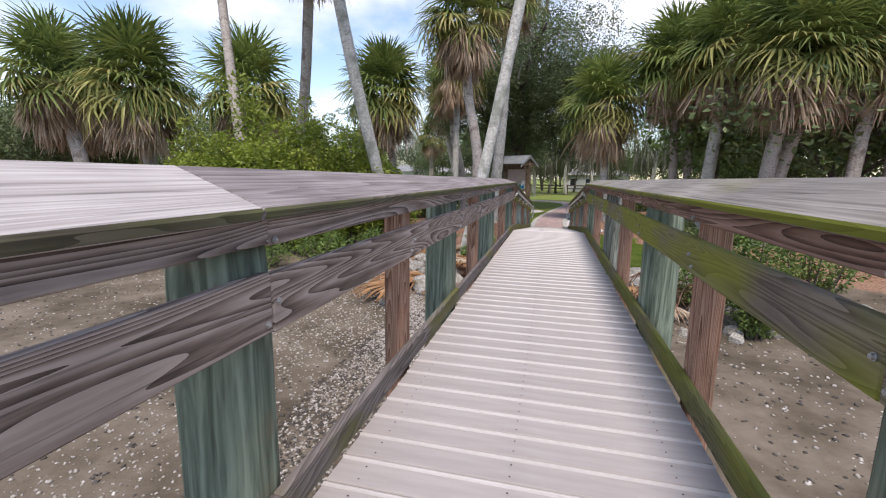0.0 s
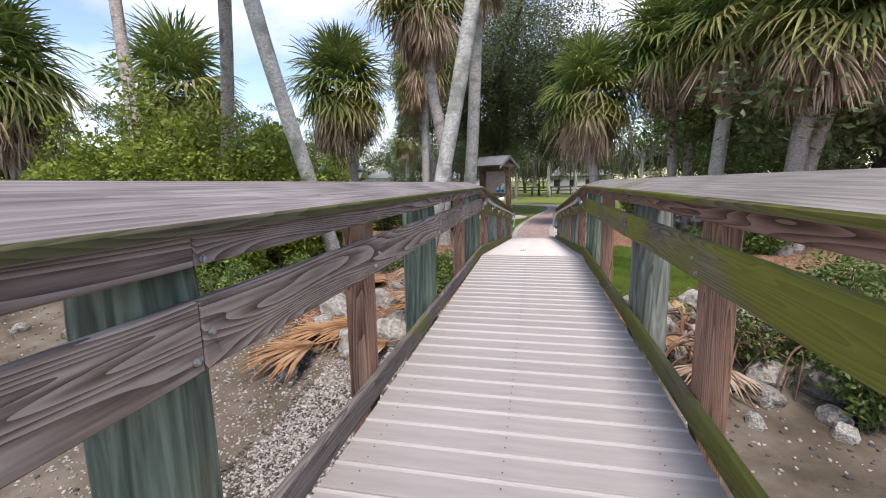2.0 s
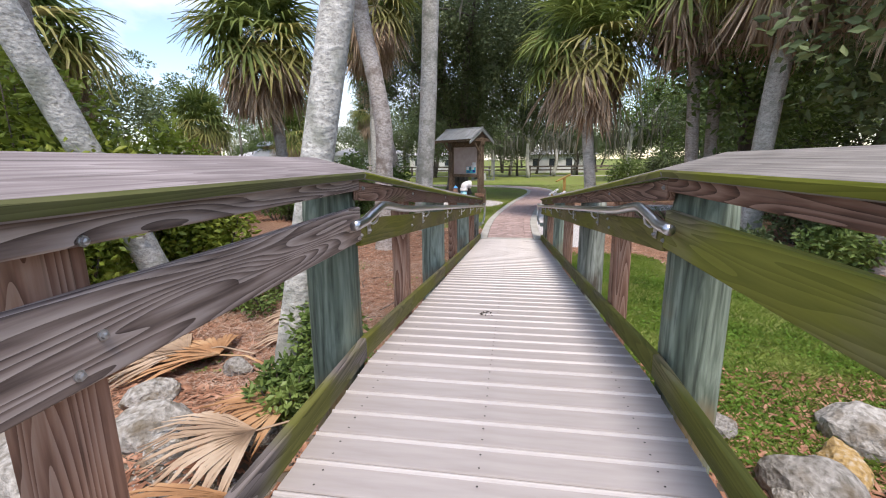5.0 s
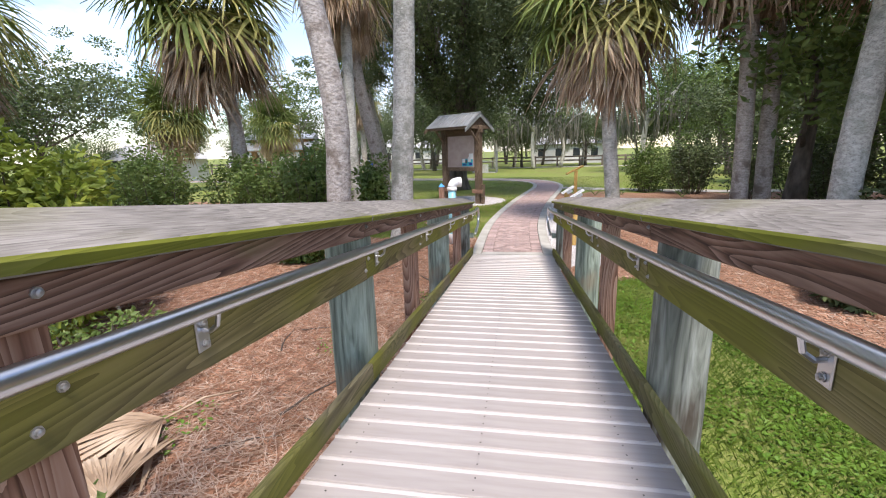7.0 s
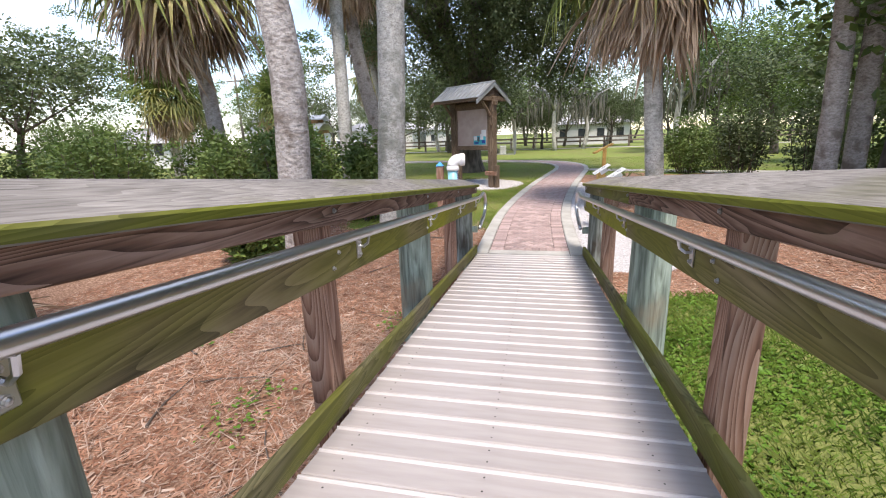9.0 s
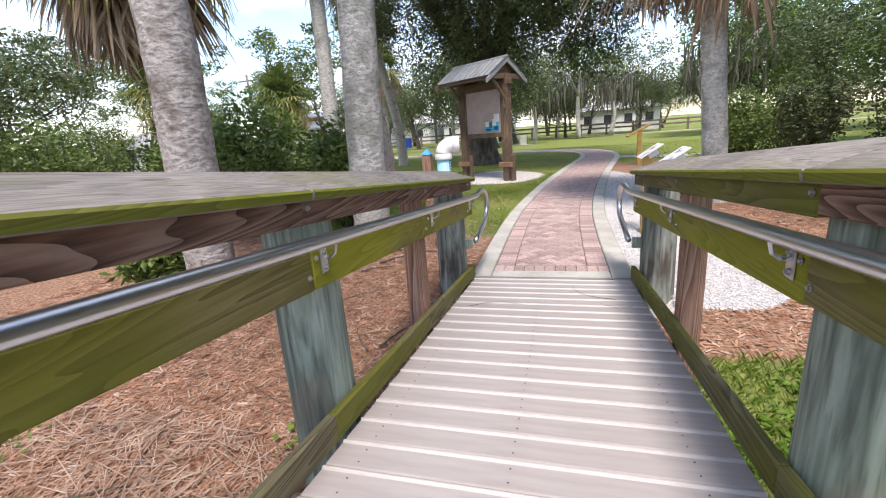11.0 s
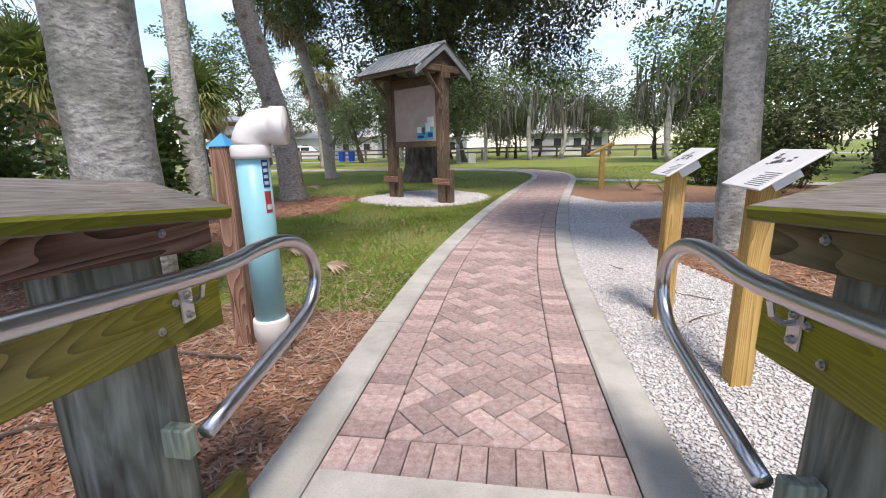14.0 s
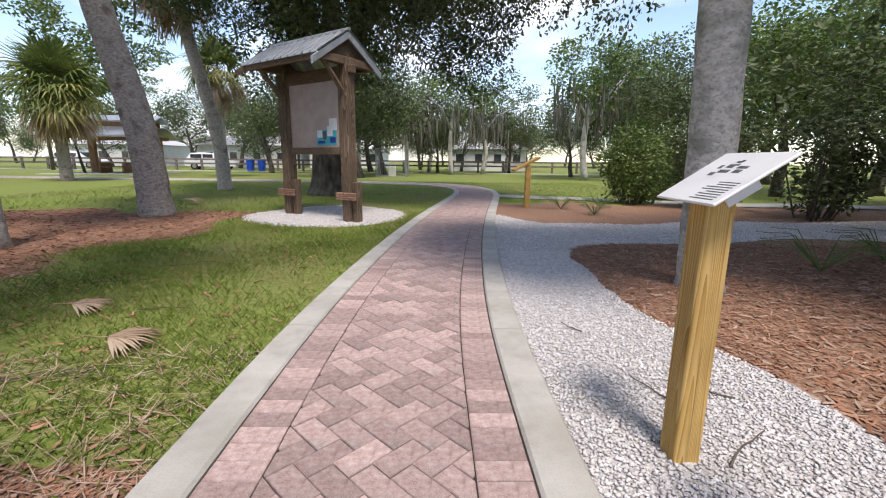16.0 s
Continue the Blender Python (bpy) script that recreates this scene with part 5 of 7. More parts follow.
def build_kiosk():
    cx, cy, deg = -2.05, 27.75, -35.5
    z0 = PATHZ - 0.06
    k = thing("notice_shelter", (cx, cy, z0), "dark timber notice shelter with a ribbed metal roof on shell gravel", "notice board")

    def put(name, geo, m, label="", parent=None, smooth=False):
        v, f = geo
        v = turn(np.asarray(v, float), deg) + np.array((cx, cy, 0))
        return part(name, (v, f), m, parent or k, label, smooth)
    for a in (-0.86, 0.86):
        put("post", cbox((a - 0.11, -0.1, z0 - 0.1), (a + 0.11, 0.1, 1.92), 0.012), M_KPOST, "thick dark timber post")
        put("stub_post", cbox((a + 0.125, -0.06, z0 - 0.1), (a + 0.25, 0.07, -0.2), 0.01), M_KPOST)
        for i in range(4):
            put("strap", cbox((a - 0.2, -0.17 + 0.001 * i, -0.42 - 0.034 * i), (a + 0.28, -0.104, -0.39 - 0.034 * i), 0.008), M_POST, "reddish wooden strap")
        put("cross_beam", cbox((a - 0.07, -0.62, 1.80), (a + 0.07, 0.62, 1.93), 0.008), M_KBEAM)
        put("strut", tube([(a, -0.08, 1.35), (a, -0.5, 1.82)], [0.045, 0.045], 6), M_KPOST)
    put("lintel", cbox((-1.05, -0.06, 1.66), (1.05, 0.06, 1.80), 0.01), M_KBEAM)
    board = put("notice_board", cbox((-0.74, -0.03, 0.36), (0.74, 0.03, 1.64), 0.006), M_PANEL, "faded pinkish notice panel")
    for n, lo, hi in (("frame_side", (-0.80, -0.055, 0.30), (-0.69, -0.0305, 1.68)), ("frame_side", (0.69, -0.055, 0.30), (0.80, -0.0305, 1.68)), ("frame_rail", (-0.689, -0.054, 0.29), (0.689, -0.0305, 0.42)), ("frame_rail", (-0.689, -0.054, 1.58), (0.689, -0.0305, 1.67))):
        put(n, cbox(lo, hi, 0.005), M_KBEAM, parent=board)
    # poster: teal sheet with white and dark blocks
    put("poster", cbox((0.06, -0.036, 0.46), (0.60, -0.0312, 0.74), 0.001), M_TEAL, "teal poster with pale shapes", board)
    for a, b, c, d, m in ((0.08, 0.60, 0.22, 0.73, M_SIGN), (0.24, 0.56, 0.33, 0.71, M_INK), (0.36, 0.62, 0.50, 0.80, M_SIGN), (0.43, 0.50, 0.58, 0.60, M_NAVY), (0.10, 0.49, 0.30, 0.54, M_NAVY), (0.42, 0.72, 0.62, 0.93, M_SIGN)):
        put("paper", cbox((a, -0.0405, b), (c, -0.0365, d), 0.0008), m, parent=board)
    # roof
    rise, half, eave = 0.46, 0.68, 1.90
    x0, x1 = -1.22, 0.98
    for s in (-1, 1):
        v, f = [], []
        n = 22
        prof = []
        for i in range(n + 1):
            for dx, dz in ((0.0, 0.0), (0.30, 0.0), (0.36, 0.028), (0.64, 0.028), (0.70, 0.0)):
                x = x0 + (x1 - x0) * (i // 2 * 2 + (i % 2) + dx) / (n + 0.7)
                if i % 2 == 0 and x <= x1:
                    prof.append((x, dz))
        for b, z in ((0.0, eave + rise), (s * half, eave)):
            for x, dz in prof:
                v.append((x, b, z + dz))
        for b, z in ((0.0, eave + rise - 0.012), (s * half, eave - 0.012)):
            for x, dz in prof:
                v.append((x, b, z + dz))
        m = len(prof)
        for i in range(m - 1):
            q = (i, i + 1, m + i + 1, m + i)
            f.append(q if s < 0 else q[::-1])
            q = (2 * m + i, 2 * m + i + 1, 3 * m + i + 1, 3 * m + i)
            f.append(q[::-1] if s < 0 else q)
            f.append((m + i, m + i + 1, 3 * m + i + 1, 3 * m + i))
        put("roof_sheet", (v, f), M_TIN, "ribbed galvanised roof sheet")
        put("purlin", cbox((x0 + 0.05, s * half * 0.92 - 0.03, eave - 0.10), (x1 - 0.05, s * half * 0.92 + 0.03, eave - 0.0), 0.005), M_KBEAM)
        for x in (x0 + 0.02, x1 - 0.06):
            g = cbox((x, 0, -0.12), (x + 0.04, half * 1.18, 0.0), 0.004)
            vv = g[0].copy()
            vv[:, 2] += eave + rise - 0.015 - vv[:, 1] * rise / half
            vv[:, 1] *= s
            put("barge_board", (vv, [q[::-1] for q in g[1]] if s < 0 else g[1]), M_TIN if x > 0 else M_KBEAM)
    for x in (x0 + 0.1, x1 - 0.14):
        put("gable", (np.array([(x, -half * 0.9, eave - 0.01), (x, half * 0.9, eave - 0.01), (x, 0, eave + rise * 0.9), (x + 0.025, -half * 0.9, eave - 0.01), (x + 0.025, half * 0.9, eave - 0.01), (x + 0.025, 0, eave + rise * 0.9)]), [(0, 2, 1), (3, 4, 5), (0, 1, 4, 3), (1, 2, 5, 4), (2, 0, 3, 5)]), M_KBEAM)
    put("ridge_cap", tube([(x0, 0, eave + rise + 0.012), (x1, 0, eave + rise + 0.012)], [0.03, 0.03], 8), M_TIN)


build_kiosk()


def build_sign(x, y, top, seed, label):
    z0 = float(ground_z(x, y))
    s = thing("information_sign", (x, y, z0), label, "sign", "slanted information signs")
    post = part("post", cbox((x - 0.049, y - 0.049, z0 - 0.1), (x + 0.049, y + 0.049, top), 0.005), M_SIGNP, s, "yellow treated pine post")
    rng = random.Random(seed)
    a = radians(33)

    def slant(lo, hi, ch):
        v, f = cbox(lo, hi, ch)
        q = np.stack([v[:, 0] * math.cos(a) - v[:, 2] * math.sin(a), v[:, 1], v[:, 0] * math.sin(a) + v[:, 2] * math.cos(a)], 1)
        return q + np.array((x + 0.02, y, top + 0.045)), f
    plate = part("plate", slant((-0.145, -0.165, 0), (0.145, 0.165, 0.010), 0.003), M_SIGN, s, "white printed plate")
    # the drawn creature as dark strokes, and lines of small print as bars
    for i in range(9):
        t = i / 8
        px, py = 0.01 + 0.08 * t + rng.uniform(-0.012, 0.012), -0.06 + 0.13 * rng.random()
        part("drawing_stroke", slant((px, py, 0.0105), (px + rng.uniform(0.008, 0.022), py + rng.uniform(0.015, 0.06), 0.0112), 0.0002), M_INK, plate)
    for i in range(8):
        part("print_line", slant((-0.125 + i * 0.013, -0.135, 0.0105), (-0.121 + i * 0.013, -0.135 + rng.uniform(0.08, 0.13), 0.0112), 0.0002), M_INK, plate)
    for dy in (-0.053, 0.053):
        part("bracket", slant((-0.05, dy - 0.003, -0.075), (0.07, dy + 0.003, -0.001), 0.001), M_SIGN, plate, "white angle bracket")
        for dx in (-0.02, 0.04):
            ob = part("bolt", BOLT, None, post, at=(x + dx, y + (0.057 if dy > 0 else -0.057), top + 0.02 + dx * 0.5))
            ob.rotation_euler = (0, 0, math.pi / 2 if dy > 0 else -math.pi / 2)
    return s


build_sign(1.135, 20.68, 0.10, 1, "slanted white sign with a dark drawing on a yellow pine post")
build_sign(1.235, 19.90, 0.095, 2, "slanted white sign with a grey drawing on a yellow pine post")


def arrow_sign():
    x, y = 2.45, 29.7
    z0 = float(ground_z(x, y))
    s = thing("direction_sign", (x, y, z0), "pale wooden post with a slanted board in the mulch", "sign")
    part("post", cbox((x - 0.06, y - 0.06, z0 - 0.1), (x + 0.06, y + 0.06, 0.12), 0.006), M_SIGNP, s)
    v, f = cbox((-0.38, -0.09, 0), (0.38, 0.09, 0.05), 0.004)
    v = turn(v, -24, axis="Y")
    part("board", (turn(v, 20) + np.array((x - 0.05, y, 0.12)), f), M_SIGNP, s)


arrow_sign()


def build_pipe():
    x, y = -1.26, 19.95
    z0 = float(ground_z(x, y))
    post = thing("marker_post", (-1.50, 20.06, z0), "brown square post with a blue pyramid cap", "post")
    part("shaft", cbox((-1.555, 20.005, z0 - 0.1), (-1.445, 20.115, 0.30), 0.006), M_POST, post)
    part("cap", (np.array([(-1.563, 19.997, 0.301), (-1.437, 19.997, 0.301), (-1.437, 20.123, 0.301), (-1.563, 20.123, 0.301), (-1.5, 20.06, 0.375)]), [(0, 1, 4), (1, 2, 4), (2, 3, 4), (3, 0, 4), (3, 2, 1, 0)]), M_SKYCAP, post, "blue plastic pyramid cap")
    p = thing("recycling_tube", (x, y, z0), "pale blue upright pipe with white elbow for fishing line", "pipe")

    def turned(prof, n=24):
        v, f = [], []
        for r, z in prof:
            for i in range(n):
                a = 2 * math.pi * i / n
                v.append((x + r * math.cos(a), y + r * math.sin(a), z))
        for j in range(len(prof) - 1):
            for i in range(n):
                i2 = (i + 1) % n
                f.append((j * n + i, j * n + i2, j * n + n + i2, j * n + n + i))
        f.append(tuple(range(n))[::-1])
        f.append(tuple((len(prof) - 1) * n + i for i in range(n)))
        return np.array(v), f
    body = part("pipe", turned([(0.086, -0.72), (0.086, 0.28)]), M_BLUEP, p, smooth=True)
    part("bottom_cap", turned([(0.09, z0 - 0.02), (0.093, -0.79), (0.101, -0.78), (0.101, -0.69), (0.097, -0.675), (0.088, -0.673)]), M_WHITEP, p, "white plastic end cap", smooth=True)
    part("collar", turned([(0.088, 0.233), (0.102, 0.235), (0.104, 0.25), (0.104, 0.29), (0.098, 0.298), (0.092, 0.303)]), M_WHITEP, p, smooth=True)
    d = Vector((0.93, 0.30, 0)).normalized()
    pts, rad = [], []
    for i in range(9):
        a = math.pi / 2 * i / 8
        q = Vector((x, y, 0.30)) + d * (0.10 * (1 - math.cos(a))) + Vector((0, 0, 0.10 * math.sin(a)))
        pts.append(tuple(q))
        rad.append(0.092)
    q = Vector(pts[-1])
    for s, r in ((0.02, 0.092), (0.021, 0.101), (0.085, 0.101), (0.093, 0.097), (0.0935, 0.082), (0.04, 0.08)):
        pts.append(tuple(q + d * s))
        rad.append(r)
    part("elbow", tube(pts, rad, 24, True), M_WHITEP, p, "white plastic elbow", smooth=True)

    def label(a0, a1, zl, zh, m, nm, lift=0.0012):
        v, f, n = [], [], 6
        for i in range(n + 1):
            a = radians(a0 + (a1 - a0) * i / n)
            for z in (zl, zh):
                v.append((x + (0.086 + lift) * math.cos(a), y + (0.086 + lift) * math.sin(a), z))
        f = [(2 * i, 2 * i + 2, 2 * i + 3, 2 * i + 1) for i in range(n)]
        return part(nm, (np.array(v), f), m, body)
    label(-29, 0, 0.08, 0.225, M_NAVY, "label", 0.0012)
    for z in (0.095, 0.128, 0.161, 0.194):
        label(-25, -6, z, z + 0.018, M_SIGN, "print_line", 0.0024)
    label(-29, 0, -0.055, 0.06, M_REDL, "label", 0.0012)
    label(-25, -5, -0.04, -0.012, M_SIGN, "print_line", 0.0024)


build_pipe()

# ---- boulders, driftwood and dead fronds on the bank ----


def rock_geo(seed, sx, sy, sz):
    bm = bmesh.new()
    bmesh.ops.create_icosphere(bm, subdivisions=3, radius=1.0)
    rng = random.Random(seed)
    off = Vector((rng.uniform(0, 50), rng.uniform(0, 50), rng.uniform(0, 50)))
    planes = [(Vector((rng.gauss(0, 1), rng.gauss(0, 1), rng.gauss(0, 1))).normalized(), rng.uniform(0.58, 0.92)) for _ in range(9)]
    v = []
    for q in bm.verts:
        p = q.co.copy()
        for nrm, d in planes:
            k = p.dot(nrm) - d
            if k > 0:
                p -= nrm * k * 0.9
        p *= 1 + 0.10 * noise.noise(p * 2.3 + off) + 0.05 * noise.noise(p * 6 + off)
        v.append((p.x * sx, p.y * sy, p.z * sz))
    f = [[w.index for w in q.verts] for q in bm.faces]
    bm.free()
    return v, f


ROCKS = [mesh("boulder", *rock_geo(60 + i, 1, 0.85, 0.72), M_ROCK, smooth=False) for i in range(6)]
ROCKO = mesh("boulder", *rock_geo(70, 1, 0.6, 0.4), M_ROCKO)


def rock(x, y, r, seed, me=None, label="rough pale limestone boulder on the bank"):
    rng = random.Random(seed)
    ob = new("boulder", me or ROCKS[seed % 6])
    ob.location = (x, y, float(ground_z(x, y)) + 0.22 * r)
    ob.rotation_euler = (rng.uniform(-0.3, 0.3), rng.uniform(-0.3, 0.3), rng.uniform(0, 6.3))
    ob.scale = (r, r * rng.uniform(0.8, 1.1), r * rng.uniform(0.8, 1.1))
    tagged(ob, label, "rock", "boulders along the bank")


k = 0
rngr = random.Random(8)
for x, y, r in [(-2.32, 9.25, 0.36), (-2.56, 10.05, 0.2), (-1.9, 9.6, 0.34), (-2.0, 10.25, 0.16), (-3.1, 10.36, 0.34), (-1.95, 10.1, 0.22), (-2.9, 10.4, 0.26), (-2.3, 10.75, 0.2), (-1.75, 11.0, 0.16), (-3.1, 9.9, 0.2), (-2.6, 10.9, 0.3), (-3.4, 10.7, 0.34), (-3.0, 11.3, 0.24), (-2.0, 11.5, 0.2), (-2.9, 8.6, 0.13), (-3.5, 9.2, 0.16), (-1.6, 10.45, 0.13), (-4.0, 10.9, 0.25), (-4.6, 9.9, 0.16), (-2.6, 11.9, 0.18), (2.15, 9.3, 0.2), (2.5, 9.0, 0.16), (2.75, 9.55, 0.28), (3.3, 9.2, 0.26), (3.0, 10.0, 0.3), (2.3, 10.1, 0.2), (3.9, 9.8, 0.3), (3.6, 8.9, 0.2), (1.85, 10.55, 0.30), (2.58, 10.85, 0.32), (2.2, 10.28, 0.32), (3.12, 9.3, 0.36), (2.5, 9.05, 0.2), (2.95, 8.75, 0.17), (2.66, 11.66, 0.31), (3.05, 11.2, 0.27), (1.92, 11.05, 0.30), (3.4, 10.7, 0.22), (1.75, 10.9, 0.22), (2.9, 8.5, 0.15), (4.6, 9.3, 0.22), (3.6, 11.4, 0.2), (2.2, 8.6, 0.12), (1.9, 9.9, 0.15), (4.3, 10.6, 0.25), (5.3, 9.9, 0.25), (-5.3, 9.6, 0.14), (-6.1, 9.5, 0.16), (-7.2, 9.3, 0.14), (-8.4, 9.4, 0.15), (-9.4, 9.2, 0.13), (1.6, 11.6, 0.16)]:
    rock(x, y, r, k)
    k += 1
rock(2.25, 11.28, 0.27, 99, ROCKO, "flat ochre-stained boulder on the bank")


def dead_frond(x, y, head, s, seed, material, label, lean=0.0):
    z = float(ground_z(x, y)) + 0.06
    rng = random.Random(seed)
    ob = thing("fallen_palm_frond", (x, y, z - 0.06), label, "palm frond", "fallen palm fronds")
    v, f = fan(seed, 26, 125, 1.05, 0.22, 0.10)
    v = v * s
    v[:, 2] += lean * v[:, 0]
    v = turn(v, head)
    v[:, :2] += np.array((x, y))
    gz = ground_z(v[:, 0], v[:, 1])
    v[:, 2] = np.maximum(v[:, 2] + z, gz + 0.015)
    part("fan", (v, f), material, ob)


for i, (x, y, h, s, m, ln) in enumerate([(-1.75, 10.0, 200, 1.0, M_DRYF, 0.0), (-2.15, 9.45, 215, 1.0, M_DRYF, 0.02), (-2.2, 9.6, 190, 0.8, M_DRYF, 0.05), (-1.35, 9.6, 205, 0.75, M_DRYF, 0.0), (-1.25, 10.75, 245, 0.75, M_DRYF, 0.25), (-1.3, 11.2, 225, 0.75, M_DEAD, 0.2), (-1.2, 11.5, 210, 0.7, M_DRYF, 0.15), (-2.2, 11.9, 170, 0.9, M_DRYF, 0.0), (-2.6, 12.2, 190, 0.9, M_DEAD, 0.0), (-1.6, 12.5, 160, 0.8, M_DEAD, 0.0), (2.3, 9.9, 250, 0.7, M_DEAD, 0.0), (1.75, 10.6, 260, 0.7, M_DRYF, 0.05), (-3.0, 14.2, 200, 0.9, M_DEAD, 0.0), (-2.2, 14.0, 240, 0.8, M_DEAD, 0.0), (-4.4, 15.0, 140, 1.0, M_DEAD, 0.1), (-2.6, 22.2, 20, 0.28, M_DEAD, 0.0), (-2.0, 20.9, 100, 0.25, M_DEAD, 0.0), (-1.9, 21.6, 10, 0.3, M_DEAD, 0.0), (-6.1, 29.5, 40, 0.5, M_DEAD, 0.1)]):
    dead_frond(x, y, h, s, 500 + i, m, "dry orange-brown palm frond lying on the bank" if m is M_DRYF else "dry brown palm frond lying in the mulch", ln)


def roots(x, y, n, seed):
    rng = random.Random(seed)
    g = float(ground_z(x, y))
    ob = thing("mangrove_roots", (x, y, g), "arching reddish mangrove prop roots among boulders", "roots", "mangrove roots")
    for i in range(n):
        a = rng.uniform(0, 6.28)
        L = rng.uniform(0.3, 0.75)
        h = rng.uniform(0.25, 0.6)
        ex, ey = x + math.cos(a) * L, y + math.sin(a) * L
        ge = float(ground_z(ex, ey)) - 0.03
        p = spline([(x + rng.uniform(-0.1, 0.1), y + rng.uniform(-0.1, 0.1), g + h), (x + math.cos(a) * L * 0.55, y + math.sin(a) * L * 0.55, g + h * 0.75), (ex, ey, ge)], 4)
        part("root", tube(p, [0.018 - 0.0012 * j for j in range(len(p))], 5), M_ROOT, ob, smooth=True)


for i, (x, y) in enumerate([(2.55, 9.7), (3.1, 9.5), (2.0, 10.2), (3.6, 9.9), (1.9, 9.4), (4.3, 10.2)]):
    roots(x, y, 11, 600 + i)


def stick(x, y, head, L, r, seed, z=None, label="thin dry twig lying on the ground"):
    rng = random.Random(seed)
    pts = []
    for i in range(7):
        t = i / 6 - 0.5
        px = x + math.cos(head) * L * t - math.sin(head) * ((0.9 if z == "deck" else 0.22) * L * (0.25 - t * t) + rng.uniform(-0.012, 0.012))
        py = y + math.sin(head) * L * t + math.cos(head) * ((0.9 if z == "deck" else 0.22) * L * (0.25 - t * t) + rng.uniform(-0.012, 0.012))
        pz = (deck_z(py) if z == "deck" else float(ground_z(px, py)) + 0.012) + r + (0.0045 if z == "deck" else 0)
        pts.append((px, py, pz))
    ob = new("twig", mesh("twig", *tube(pts, [r * (1 - 0.1 * i) for i in range(7)], 5), M_TWIG))
    tagged(ob, label, "twig", "fallen twigs")


stick(0.36, 18.35, 2.2, 0.5, 0.0026, 1, "deck", "thin curved twig lying on the deck")
stick(-0.38, 17.9, 0.25, 0.4, 0.0024, 2, "deck", "thin curved twig lying on the deck")
stick(0.5, 18.0, 2.9, 0.22, 0.0022, 3, "deck", "thin curved twig lying on the deck")
for i in range(26):
    r_ = random.Random(900 + i)
    stick(r_.uniform(-3.4, -1.1), r_.uniform(13.0, 20.2), r_.uniform(0, 3.1), r_.uniform(0.3, 1.0), r_.uniform(0.004, 0.011), 900 + i)
for i in range(10):
    r_ = random.Random(950 + i)
    stick(r_.uniform(-3.0, -1.1), r_.uniform(20.8, 24), r_.uniform(-0.4, 0.4), r_.uniform(0.3, 0.7), 0.006, 950 + i)
for i in range(6):
    r_ = random.Random(970 + i)
    stick(r_.uniform(0.95, 1.6), r_.uniform(19.2, 22), r_.uniform(0, 3), r_.uniform(0.15, 0.4), 0.005, 970 + i)

lf = new("leaf_litter", mesh("leaf_litter", *leaf_cloud([(-0.14, 11.5, deck_z(11.5) + 0.008)], 0.06, 18, 0.03, 3, 0.1), M_DARKP))
tagged(lf, "small clump of dark dead leaves on the deck", "leaves")

# ---- far side of the park ----


def fence():
    y0 = 61.5
    fn = thing("rail_fence", (0, y0, -0.92), "low grey-brown timber rail fence along the far road", "fence")
    n = 0
    for i in range(30):
        x = -46 + i * 2.4
        part("fence_post", cbox((x - 0.09, y0 - 0.09, -1.0), (x + 0.09, y0 + 0.09, 0.25), 0.01), M_FENCE, fn)
        for z in (-0.35, 0.05):
            part("fence_rail", cbox((x + 0.0, y0 - 0.13, z), (x + 2.39, y0 - 0.091, z + 0.16), 0.006), M_FENCE, fn)


fence()
rd = new("road", mesh("road", *cbox((-60, 59.0, -1.3), (40, 60.6, -0.90), 0.01), M_ROAD))
tagged(rd, "pale concrete walk along the far fence", "road", kind="structure")
sw = []
for a, b in zip(spline([(2.2, 33.2), (6, 31.6), (11, 30.4), (18, 29.5)], 8)[:-1], spline([(2.2, 33.2), (6, 31.6), (11, 30.4), (18, 29.5)], 8)[1:]):
    n_ = np.array((-(b - a)[1], (b - a)[0])) / np.linalg.norm(b - a) * 0.55
    za, zb = float(ground_z(*a)) + 0.02, float(ground_z(*b)) + 0.02
    i_ = len(sw)
    sw.append((np.array([(*(a - n_), za), (*(b - n_), zb), (*(b + n_), zb), (*(a + n_), za)]), [(0, 1, 2, 3)]))
tagged(new("pavement", mesh("pavement", *join(sw), M_ROAD)), "pale narrow concrete walk through the mulch", "path", kind="structure")


